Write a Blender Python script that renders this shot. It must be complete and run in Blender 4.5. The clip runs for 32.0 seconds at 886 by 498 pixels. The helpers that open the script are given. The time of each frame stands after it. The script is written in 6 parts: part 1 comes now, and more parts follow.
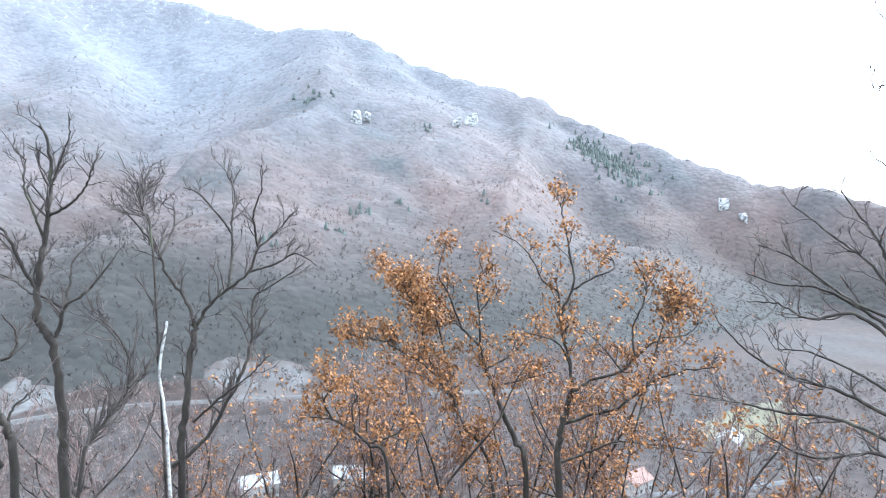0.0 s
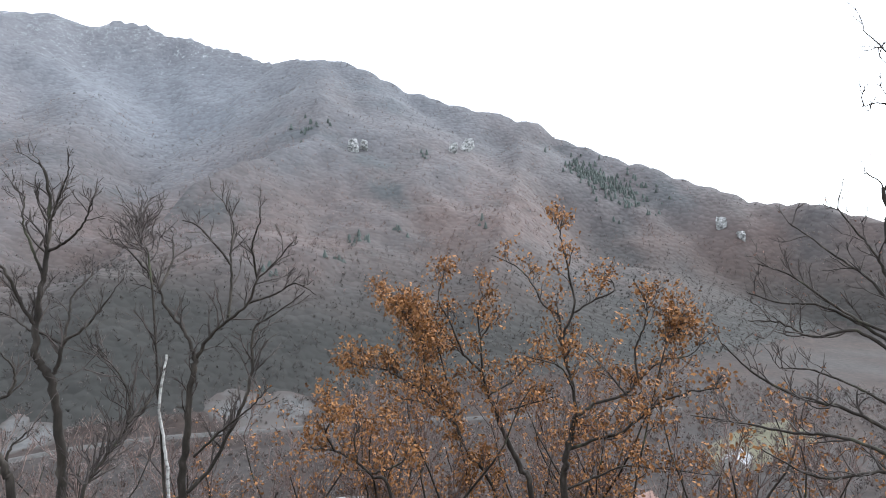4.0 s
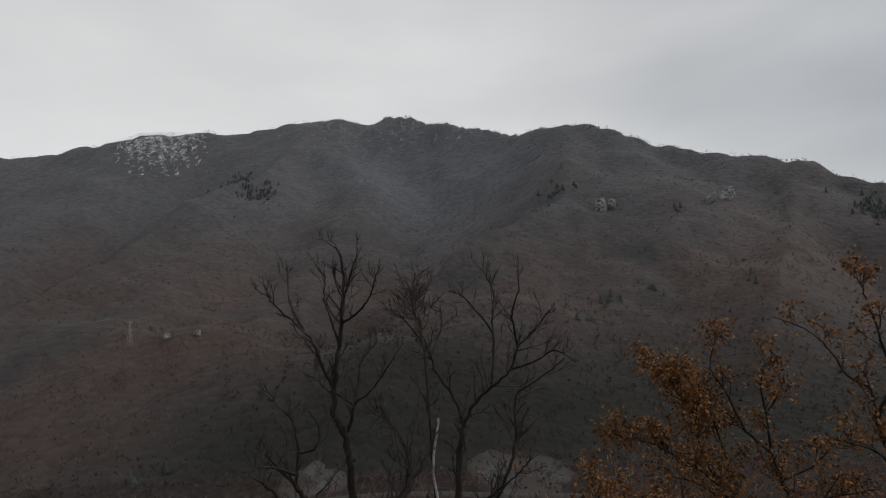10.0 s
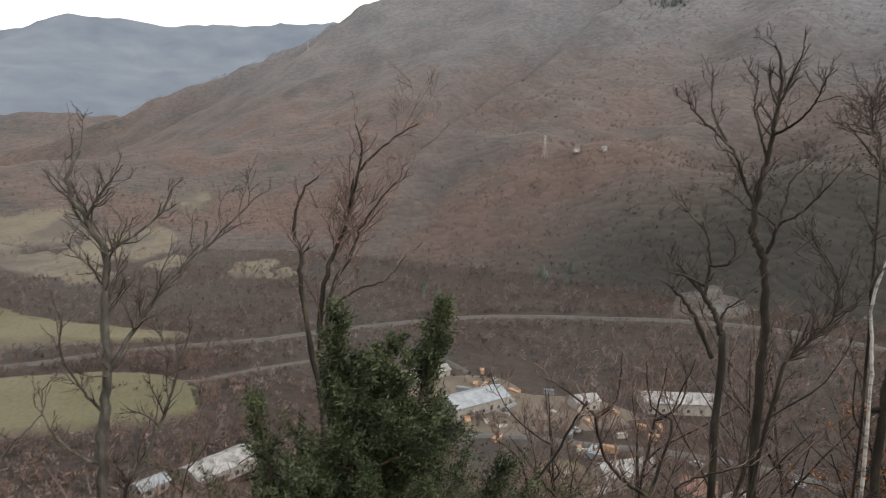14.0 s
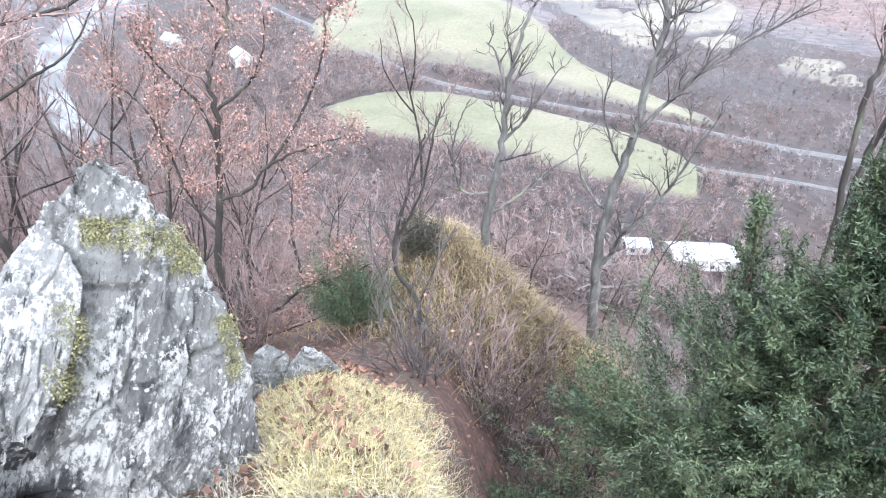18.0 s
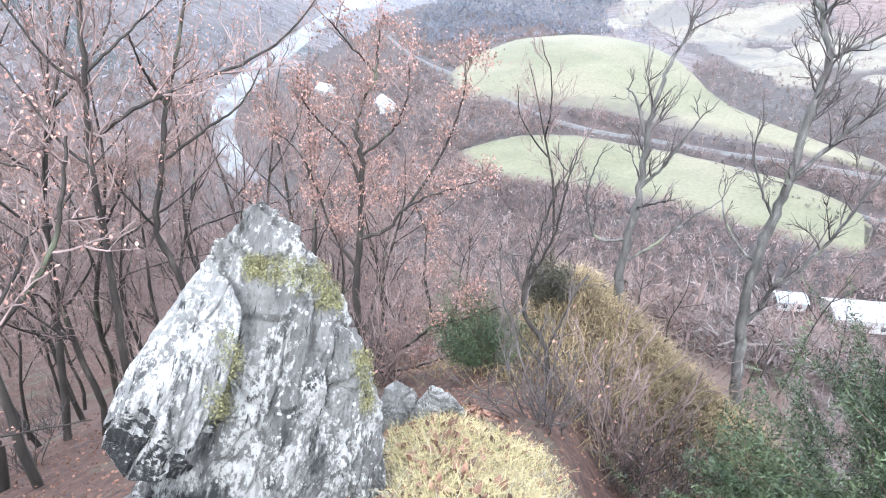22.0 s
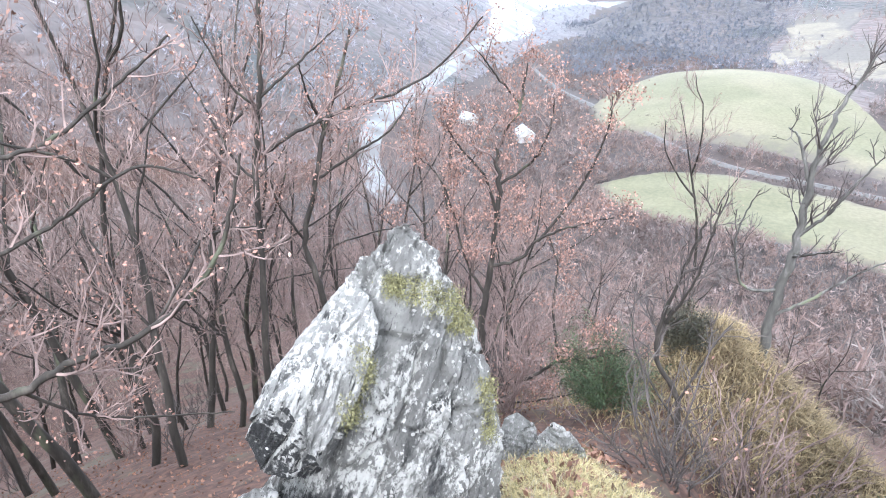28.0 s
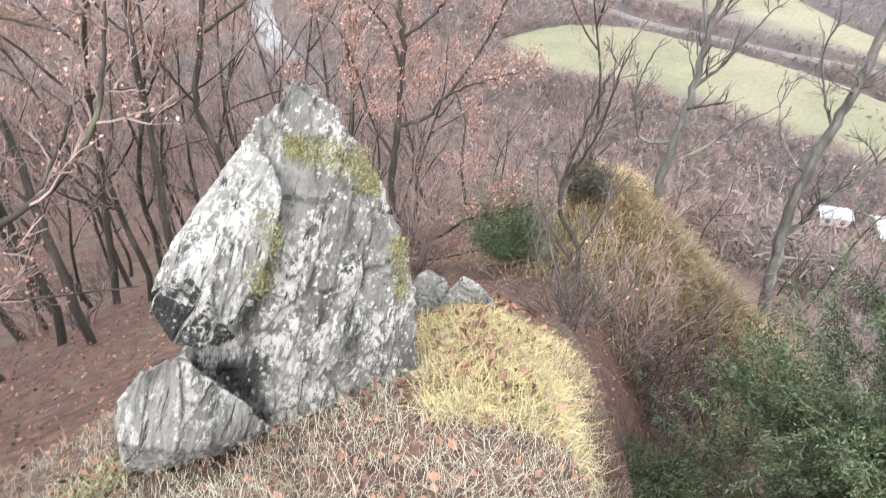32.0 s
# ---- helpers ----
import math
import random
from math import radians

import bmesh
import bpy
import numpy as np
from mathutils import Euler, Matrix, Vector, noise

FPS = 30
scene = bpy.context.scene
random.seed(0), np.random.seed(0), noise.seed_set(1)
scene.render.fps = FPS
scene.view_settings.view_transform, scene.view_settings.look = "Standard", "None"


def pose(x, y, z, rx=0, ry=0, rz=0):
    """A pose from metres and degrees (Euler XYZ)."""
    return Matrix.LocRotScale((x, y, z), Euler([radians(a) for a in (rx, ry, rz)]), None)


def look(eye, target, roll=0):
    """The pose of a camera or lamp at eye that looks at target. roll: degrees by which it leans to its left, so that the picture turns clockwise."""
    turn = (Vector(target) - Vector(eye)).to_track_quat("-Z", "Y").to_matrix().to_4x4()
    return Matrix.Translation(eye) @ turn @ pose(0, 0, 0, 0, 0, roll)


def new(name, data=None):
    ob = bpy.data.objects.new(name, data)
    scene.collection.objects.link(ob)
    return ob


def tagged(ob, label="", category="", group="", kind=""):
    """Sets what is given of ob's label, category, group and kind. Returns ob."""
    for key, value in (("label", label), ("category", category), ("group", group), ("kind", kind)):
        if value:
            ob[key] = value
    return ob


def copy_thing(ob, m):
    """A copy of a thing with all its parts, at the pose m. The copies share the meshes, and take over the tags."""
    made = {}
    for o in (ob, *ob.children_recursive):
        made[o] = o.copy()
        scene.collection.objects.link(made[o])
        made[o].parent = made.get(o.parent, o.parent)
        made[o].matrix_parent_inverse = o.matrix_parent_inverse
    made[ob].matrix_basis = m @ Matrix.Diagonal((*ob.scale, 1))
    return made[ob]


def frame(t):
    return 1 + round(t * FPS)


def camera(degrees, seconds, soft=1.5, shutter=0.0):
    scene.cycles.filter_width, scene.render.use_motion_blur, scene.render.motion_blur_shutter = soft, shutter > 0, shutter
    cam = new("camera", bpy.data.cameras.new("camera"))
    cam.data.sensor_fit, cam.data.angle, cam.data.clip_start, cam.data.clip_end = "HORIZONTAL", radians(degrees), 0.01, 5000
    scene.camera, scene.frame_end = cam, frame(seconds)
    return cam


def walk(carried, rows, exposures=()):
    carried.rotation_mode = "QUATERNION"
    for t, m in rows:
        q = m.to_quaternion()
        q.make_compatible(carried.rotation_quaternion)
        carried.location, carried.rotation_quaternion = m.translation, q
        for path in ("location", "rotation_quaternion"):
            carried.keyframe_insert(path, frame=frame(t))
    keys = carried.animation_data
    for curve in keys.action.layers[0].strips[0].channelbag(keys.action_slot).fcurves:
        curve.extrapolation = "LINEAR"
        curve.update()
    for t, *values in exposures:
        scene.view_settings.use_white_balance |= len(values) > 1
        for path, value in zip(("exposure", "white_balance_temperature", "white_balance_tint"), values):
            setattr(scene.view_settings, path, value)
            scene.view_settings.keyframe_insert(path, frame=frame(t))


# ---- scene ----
# the camera: turned by hand on top of a crag; the eye is the origin of the world
# seconds, x, y, z in metres, then the three turns in degrees
PATH = [
    (0.0, 0.200, 0.045, 0.034, 88.51, -0.02, -17.31),
    (0.5, 0.200, 0.045, 0.034, 91.17, 1.35, -13.55),
    (1.0, 0.200, 0.045, 0.035, 90.59, 2.01, -13.89),
    (1.5, 0.200, 0.045, 0.037, 90.22, 1.63, -13.16),
    (2.0, 0.200, 0.045, 0.038, 90.94, 1.77, -13.01),
    (2.5, 0.200, 0.045, 0.041, 89.84, 1.72, -16.89),
    (4.5, 0.200, 0.042, 0.051, 91.12, 1.39, -17.39),
    (5.0, 0.200, 0.042, 0.055, 91.23, 1.45, -15.48),
    (5.5, 0.200, 0.041, 0.059, 92.14, 1.64, -14.98),
    (6.0, 0.200, 0.042, 0.064, 92.71, 1.95, -13.85),
    (6.5, 0.200, 0.044, 0.069, 94.21, 1.96, -10.24),
    (7.0, 0.200, 0.047, 0.076, 94.74, 2.39, -6.97),
    (7.5, 0.199, 0.053, 0.083, 96.39, 2.17, -4.52),
    (8.0, 0.196, 0.058, 0.090, 97.21, 2.81, -2.49),
    (8.5, 0.190, 0.065, 0.098, 97.56, 3.32, -1.43),
    (9.0, 0.180, 0.072, 0.107, 98.18, 3.17, 0.46),
    (9.5, 0.155, 0.079, 0.117, 98.98, 3.62, 1.77),
    (10.0, 0.115, 0.087, 0.117, 97.35, 2.27, 5.68),
    (10.5, 0.075, 0.096, 0.110, 95.02, 2.00, 9.82),
    (11.0, 0.050, 0.094, 0.098, 95.36, 1.57, 14.36),
    (11.5, 0.037, 0.082, 0.082, 94.47, 0.59, 16.83),
    (12.0, 0.026, 0.070, 0.064, 93.15, 0.43, 22.36),
    (12.5, 0.015, 0.065, 0.042, 92.50, 0.89, 24.97),
    (13.0, 0.000, 0.054, 0.016, 87.20, 0.71, 29.38),
    (13.5, -0.027, 0.047, -0.007, 85.42, 0.06, 35.56),
    (14.0, -0.058, 0.048, -0.029, 81.05, -0.78, 41.67),
    (14.5, -0.096, 0.020, -0.060, 73.70, -1.97, 50.32),
    (15.0, -0.104, 0.007, -0.067, 70.47, -3.97, 53.51),
    (15.5, -0.099, 0.012, -0.062, 60.67, -3.38, 63.20),
    (17.5, -0.060, 0.008, -0.070, 56.12, -4.12, 83.94),
    (18.0, -0.054, -0.001, -0.053, 59.34, -3.57, 90.06),
    (18.5, -0.050, -0.010, -0.047, 59.50, -3.79, 92.44),
    (19.0, -0.048, -0.019, -0.048, 59.79, -4.34, 95.50),
    (19.5, -0.063, 0.006, -0.052, 58.57, -3.91, 93.94),
    (20.0, -0.062, 0.013, -0.044, 58.65, -2.96, 96.23),
    (20.5, -0.058, 0.008, -0.038, 59.81, -1.76, 97.43),
    (21.0, -0.057, 0.016, -0.036, 59.61, -1.45, 98.00),
    (21.5, -0.050, 0.010, -0.032, 60.05, -1.13, 98.32),
    (22.0, -0.036, -0.016, -0.021, 62.88, 0.13, 101.68),
    (22.5, -0.031, -0.024, -0.016, 61.98, -0.01, 101.96),
    (23.0, -0.026, -0.028, -0.010, 62.17, 0.35, 103.24),
    (23.5, -0.022, -0.033, 0.002, 63.14, 1.38, 106.55),
    (24.0, -0.021, -0.039, 0.007, 66.20, -0.59, 110.17),
    (24.5, -0.018, -0.040, 0.002, 65.40, 0.47, 111.84),
    (25.0, -0.019, -0.036, -0.003, 64.82, 1.62, 111.50),
    (25.5, -0.017, -0.039, -0.004, 65.40, 1.83, 112.53),
    (26.0, -0.017, -0.046, -0.001, 65.37, 1.40, 112.98),
    (26.5, -0.013, -0.046, -0.002, 65.74, 1.16, 113.59),
    (28.5, -0.006, -0.039, -0.001, 65.58, 1.09, 114.55),
    (29.0, -0.008, -0.038, 0.001, 65.01, 0.60, 114.35),
    (29.5, -0.012, -0.039, -0.005, 60.34, -0.29, 111.38),
    (30.0, -0.021, -0.039, -0.007, 60.98, -1.02, 106.19),
    (30.5, -0.030, -0.033, -0.008, 64.28, -0.63, 100.72),
    (31.0, -0.043, -0.027, -0.011, 65.78, 0.54, 99.59),
    (31.5, -0.054, -0.029, -0.025, 63.16, 0.38, 100.64),
    (32.0, -0.050, -0.046, -0.039, 52.87, -1.17, 106.13),
]

cam = camera(71.45, 32.0, soft=1.0, shutter=0.15)
walk(cam, [(row[0], pose(*row[1:])) for row in PATH],
     exposures=[(0.0, 3.3, 5250, 5), (0.5, 2.85, 5650, 7), (1.0, 2.65, 5700, 7), (2.5, 2.45, 5700, 7), (4.5, 1.9, 5900, 8), (5.0, 1.42, 6100, 8), (5.5, 0.9, 6200, 9),
                (6.0, 0.45, 6300, 9), (7.0, 0.12, 6400, 9), (9.0, -0.07, 6450, 9), (10.0, -0.18, 6400, 9), (12.0, -0.05, 6450, 10), (13.0, 0.05, 6600, 10), (13.5, 0.5, 6750, 10), (14.0, 1.5, 6900, 10),
                (14.5, 2.45, 6750, 10), (15.5, 3.5, 6300, 10), (18.0, 3.6, 5350, 11), (24.0, 3.5, 5400, 10), (29.0, 3.45, 5450, 10), (31.0, 3.5, 5350, 9), (32.0, 3.4, 6050, 10)])

# ---- daylight under a closed, broken cloud deck ----
world = bpy.data.worlds.new("overcast_sky")
scene.world = world
world.use_nodes = True
wn, wl = world.node_tree.nodes, world.node_tree.links
wn.clear()
w_out = wn.new("ShaderNodeOutputWorld")
w_bg = wn.new("ShaderNodeBackground")
w_sky = wn.new("ShaderNodeTexSky")
w_sky.sky_type, w_sky.sun_disc = "NISHITA", False
w_sky.sun_elevation, w_sky.sun_rotation = radians(36), radians(75)
w_co = wn.new("ShaderNodeTexCoord")
w_map = wn.new("ShaderNodeMapping")
w_map.inputs["Scale"].default_value = (0.9, 0.9, 2.6)
w_map.inputs["Location"].default_value = (0.4, 0.2, 0.0)
w_noise = wn.new("ShaderNodeTexNoise")
w_noise.inputs["Scale"].default_value, w_noise.inputs["Detail"].default_value = 1.5, 5.0
w_noise.inputs["Roughness"].default_value = 0.42
wl.new(w_co.outputs["Generated"], w_map.inputs["Vector"])
wl.new(w_map.outputs["Vector"], w_noise.inputs["Vector"])


def sky_lobe(way, lo, hi, gain):
    """A broad brighter or darker part of the cloud deck round one direction."""
    dot = wn.new("ShaderNodeVectorMath")
    dot.operation = "DOT_PRODUCT"
    wl.new(w_co.outputs["Generated"], dot.inputs[0])
    dot.inputs[1].default_value = Vector(way).normalized()
    mr = wn.new("ShaderNodeMapRange")
    mr.interpolation_type = "SMOOTHSTEP"
    mr.inputs["From Min"].default_value, mr.inputs["From Max"].default_value, mr.inputs["To Max"].default_value = lo, hi, gain
    wl.new(dot.outputs["Value"], mr.inputs["Value"])
    return mr.outputs["Result"]


w_sum = w_noise.outputs["Fac"]
for way, lo, hi, gain in (((-0.42, 0.85, 0.36), 0.75, 1.0, 0.17), ((0.46, 0.83, 0.29), 0.80, 1.0, -0.06), ((0.78, 0.62, 0.12), 0.955, 0.995, 0.3)):
    w_add = wn.new("ShaderNodeMath")
    w_add.operation = "ADD"
    wl.new(w_sum, w_add.inputs[0])
    wl.new(sky_lobe(way, lo, hi, gain), w_add.inputs[1])
    w_sum = w_add.outputs["Value"]
w_ramp = wn.new("ShaderNodeValToRGB")
w_ramp.color_ramp.elements[0].position, w_ramp.color_ramp.elements[0].color = 0.22, (0.45, 0.445, 0.445, 1)
w_ramp.color_ramp.elements[1].position, w_ramp.color_ramp.elements[1].color = 0.78, (1.02, 1.0, 0.965, 1)
w_mix = wn.new("ShaderNodeMix")
w_mix.data_type = "RGBA"
w_mix.inputs["Factor"].default_value = 0.02
wl.new(w_sum, w_ramp.inputs["Fac"])
wl.new(w_ramp.outputs["Color"], w_mix.inputs["A"])
wl.new(w_sky.outputs["Color"], w_mix.inputs["B"])
wl.new(w_mix.outputs["Result"], w_bg.inputs["Color"])
w_bg.inputs["Strength"].default_value = 0.8
wl.new(w_bg.outputs["Background"], w_out.inputs["Surface"])
sun = new("sun", bpy.data.lights.new("sun", "SUN"))
sun.data.energy, sun.data.angle, sun.data.color = 0.8, radians(18), (1.0, 0.96, 0.9)
sun.matrix_world = look((0, 0, 300), Vector((0, 0, 300)) - Vector((math.sin(radians(75)) * 0.81, math.cos(radians(75)) * 0.81, 0.59)))


# ---- materials ----
def material(name, stops, scale=6.0, rough=0.85, bump=0.3, bump_scale=None, detail=6.0, stretch=(1, 1, 1), island=0.0, per_object=0.0,
             blotch=None, blotch_scale=1.0, blotch_cut=(0.5, 0.6), speckle=None, crowns=None, rim=None, zones=()):
    """A matt natural surface: a colour ramp over fine noise, a second colour in blotches, relief, and a spread from piece to piece."""
    mat = bpy.data.materials.new(name)
    mat.use_nodes = True
    n, l = mat.node_tree.nodes, mat.node_tree.links
    bsdf = n["Principled BSDF"]
    bsdf.inputs["Roughness"].default_value = rough
    bsdf.inputs["Specular IOR Level"].default_value = 0.25
    co = n.new("ShaderNodeTexCoord")
    mp = n.new("ShaderNodeMapping")
    mp.inputs["Scale"].default_value = stretch
    l.new(co.outputs["Object"], mp.inputs["Vector"])
    tex = n.new("ShaderNodeTexNoise")
    tex.inputs["Scale"].default_value, tex.inputs["Detail"].default_value, tex.inputs["Roughness"].default_value = scale, detail, 0.62
    l.new(mp.outputs["Vector"], tex.inputs["Vector"])
    ramp = n.new("ShaderNodeValToRGB")
    el = ramp.color_ramp.elements
    for i, (at, col) in enumerate(stops):
        e = el[i] if i < 2 else el.new(at)
        e.position, e.color = at, (*col, 1)
    l.new(tex.outputs["Fac"], ramp.inputs["Fac"])
    colour = ramp.outputs["Color"]
    if blotch:
        t2 = n.new("ShaderNodeTexNoise")
        t2.inputs["Scale"].default_value, t2.inputs["Detail"].default_value = blotch_scale, 5.0
        l.new(mp.outputs["Vector"], t2.inputs["Vector"])
        mr = n.new("ShaderNodeMapRange")
        mr.inputs["From Min"].default_value, mr.inputs["From Max"].default_value = blotch_cut
        l.new(t2.outputs["Fac"], mr.inputs["Value"])
        mx = n.new("ShaderNodeMix")
        mx.data_type = "RGBA"
        l.new(mr.outputs["Result"], mx.inputs["Factor"])
        l.new(colour, mx.inputs["A"])
        mx.inputs["B"].default_value = (*blotch, 1)
        colour = mx.outputs["Result"]
    if speckle:
        t4 = n.new("ShaderNodeTexNoise")
        t4.inputs["Scale"].default_value, t4.inputs["Detail"].default_value, t4.inputs["Roughness"].default_value = speckle[0], 4.0, 0.7
        l.new(mp.outputs["Vector"], t4.inputs["Vector"])
        mr = n.new("ShaderNodeMapRange")
        mr.inputs["From Min"].default_value, mr.inputs["From Max"].default_value = 0.3, 0.7
        mr.inputs["To Min"].default_value, mr.inputs["To Max"].default_value = 1 - speckle[1], 1 + speckle[1]
        l.new(t4.outputs["Fac"], mr.inputs["Value"])
        hs = n.new("ShaderNodeHueSaturation")
        l.new(mr.outputs["Result"], hs.inputs["Value"])
        l.new(colour, hs.inputs["Color"])
        colour = hs.outputs["Color"]
    for zone, tint in zones:
        mark = n.new("ShaderNodeAttribute")
        mark.attribute_name = zone
        zone_mix = n.new("ShaderNodeMix")
        zone_mix.data_type = "RGBA"
        l.new(mark.outputs["Fac"], zone_mix.inputs["Factor"])
        l.new(colour, zone_mix.inputs["A"])
        zone_mix.inputs["B"].default_value = (*tint, 1)
        colour = zone_mix.outputs["Result"]
    if rim:
        inner = n.new("ShaderNodeAttribute")
        inner.attribute_name = "inner"
        t5 = n.new("ShaderNodeTexNoise")
        t5.inputs["Scale"].default_value, t5.inputs["Detail"].default_value = 0.12, 5.0
        l.new(co.outputs["Object"], t5.inputs["Vector"])
        add = n.new("ShaderNodeMath")
        add.operation = "ADD"
        l.new(inner.outputs["Fac"], add.inputs[0])
        l.new(t5.outputs["Fac"], add.inputs[1])
        mr = n.new("ShaderNodeMapRange")
        mr.inputs["From Min"].default_value, mr.inputs["From Max"].default_value = 0.55, 1.15
        l.new(add.outputs["Value"], mr.inputs["Value"])
        mx = n.new("ShaderNodeMix")
        mx.data_type = "RGBA"
        l.new(mr.outputs["Result"], mx.inputs["Factor"])
        mx.inputs["A"].default_value = (*rim, 1)
        l.new(colour, mx.inputs["B"])
        colour = mx.outputs["Result"]
    rounds = None
    if crowns:
        cell = n.new("ShaderNodeTexVoronoi")
        cell.feature = "SMOOTH_F1"
        cell.inputs["Scale"].default_value, cell.inputs["Smoothness"].default_value = crowns[0], 0.25
        l.new(co.outputs["Object"], cell.inputs["Vector"])
        sep = n.new("ShaderNodeSeparateColor")
        l.new(cell.outputs["Color"], sep.inputs["Color"])
        mr = n.new("ShaderNodeMapRange")
        mr.inputs["To Min"].default_value, mr.inputs["To Max"].default_value = 1 - crowns[1], 1 + crowns[1]
        l.new(sep.outputs["Red"], mr.inputs["Value"])
        hs = n.new("ShaderNodeHueSaturation")
        l.new(mr.outputs["Result"], hs.inputs["Value"])
        l.new(colour, hs.inputs["Color"])
        colour = hs.outputs["Color"]
        rounds = n.new("ShaderNodeBump")
        rounds.invert = True
        rounds.inputs["Strength"].default_value, rounds.inputs["Distance"].default_value = crowns[2], 2.5
        l.new(cell.outputs["Distance"], rounds.inputs["Height"])
    for amount, node, socket in ((island, "ShaderNodeNewGeometry", "Random Per Island"), (per_object, "ShaderNodeObjectInfo", "Random")):
        if amount:
            src = n.new(node)
            mr = n.new("ShaderNodeMapRange")
            mr.inputs["To Min"].default_value, mr.inputs["To Max"].default_value = 1 - amount, 1 + amount
            l.new(src.outputs[socket], mr.inputs["Value"])
            hs = n.new("ShaderNodeHueSaturation")
            l.new(mr.outputs["Result"], hs.inputs["Value"])
            l.new(colour, hs.inputs["Color"])
            colour = hs.outputs["Color"]
    l.new(colour, bsdf.inputs["Base Color"])
    if bump:
        t3 = n.new("ShaderNodeTexNoise")
        t3.inputs["Scale"].default_value, t3.inputs["Detail"].default_value = bump_scale or scale * 2, 8.0
        l.new(mp.outputs["Vector"], t3.inputs["Vector"])
        b = n.new("ShaderNodeBump")
        b.inputs["Strength"].default_value = bump
        l.new(t3.outputs["Fac"], b.inputs["Height"])
        if rounds:
            l.new(rounds.outputs["Normal"], b.inputs["Normal"])
        l.new(b.outputs["Normal"], bsdf.inputs["Normal"])
    return mat


M_SLOPE = material("woodland_floor", [(0.3, (0.019, 0.013, 0.011)), (0.7, (0.038, 0.0255, 0.0205))], scale=0.05, bump=0.8, bump_scale=0.3, speckle=(0.22, 0.45),
                   blotch=(0.031, 0.026, 0.024), blotch_scale=0.011, blotch_cut=(0.42, 0.62))
M_LITTER = material("leaf_litter", [(0.3, (0.016, 0.0095, 0.0075)), (0.5, (0.047, 0.0245, 0.017)), (0.75, (0.10, 0.053, 0.036))], scale=9, bump=0.8, bump_scale=22,
                    blotch=(0.055, 0.045, 0.03), blotch_scale=0.9, blotch_cut=(0.55, 0.66))
M_WOOD_GREY = material("bare_wood_grey", [(0.38, (0.098, 0.087, 0.084)), (0.5, (0.135, 0.109, 0.102)), (0.62, (0.15, 0.11, 0.098))], scale=0.005, bump=0, island=0.22)
M_WOOD_RED = material("bare_wood_reddish", [(0.38, (0.105, 0.083, 0.076)), (0.62, (0.15, 0.107, 0.094))], scale=0.006, bump=0, island=0.22)
# zones paint haze pale on the heights and darken the haze-free foot
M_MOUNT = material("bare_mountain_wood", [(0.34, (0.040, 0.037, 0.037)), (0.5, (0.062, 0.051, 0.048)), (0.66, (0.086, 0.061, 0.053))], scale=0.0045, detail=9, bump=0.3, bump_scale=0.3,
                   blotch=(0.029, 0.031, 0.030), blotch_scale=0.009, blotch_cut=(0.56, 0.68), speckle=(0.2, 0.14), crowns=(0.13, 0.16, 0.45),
                   zones=(("red", (0.080, 0.053, 0.045)), ("high", (0.108, 0.112, 0.124)), ("foot_tone", (0.019, 0.019, 0.017))))
# lighter and bluer: haze over the high woods, put into their colour
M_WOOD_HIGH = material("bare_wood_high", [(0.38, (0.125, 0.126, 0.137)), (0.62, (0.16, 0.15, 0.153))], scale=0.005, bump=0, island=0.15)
# bluish and pale: the far gorge's haze is in the wood colour
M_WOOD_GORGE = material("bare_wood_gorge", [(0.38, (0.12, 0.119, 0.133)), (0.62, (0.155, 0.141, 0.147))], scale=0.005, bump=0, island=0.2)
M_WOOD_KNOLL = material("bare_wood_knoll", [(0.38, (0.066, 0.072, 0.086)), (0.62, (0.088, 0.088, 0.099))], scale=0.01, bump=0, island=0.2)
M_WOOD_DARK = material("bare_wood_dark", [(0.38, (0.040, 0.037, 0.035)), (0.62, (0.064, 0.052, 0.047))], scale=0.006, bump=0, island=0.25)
M_HEDGE = material("hedge_dark", [(0.38, (0.042, 0.036, 0.034)), (0.62, (0.072, 0.059, 0.054))], scale=0.05, bump=0, island=0.25)
M_YARD = material("trodden_earth", [(0.3, (0.068, 0.056, 0.046)), (0.7, (0.115, 0.096, 0.079))], scale=0.15, bump=0.3)
M_SCRUB = material("scrub_grey", [(0.36, (0.062, 0.053, 0.049)), (0.64, (0.118, 0.097, 0.087))], scale=0.02, bump=0, island=0.25)
M_SCRUB_RED = material("scrub_reddish", [(0.36, (0.070, 0.050, 0.044)), (0.64, (0.128, 0.090, 0.077))], scale=0.02, bump=0, island=0.25)
# hills beyond 2350 m: the blue of aerial haze is in the base colour
M_FAR = material("distant_hazed_hills", [(0.35, (0.082, 0.104, 0.139)), (0.65, (0.112, 0.134, 0.168))], scale=0.004, bump=0)
# firs bluish and lightened: haze painted into their dark green
M_CONIFER = material("conifer_dark", [(0.3, (0.036, 0.045, 0.042)), (0.7, (0.060, 0.070, 0.062))], scale=0.3, bump=0, island=0.3)
M_FIELD = material("meadow_green", [(0.3, (0.060, 0.058, 0.032)), (0.7, (0.086, 0.081, 0.047))], scale=0.04, bump=0.3, bump_scale=1.5,
                   blotch=(0.098, 0.087, 0.056), blotch_scale=0.014, blotch_cut=(0.40, 0.62), speckle=(0.5, 0.2), rim=(0.050, 0.041, 0.035))
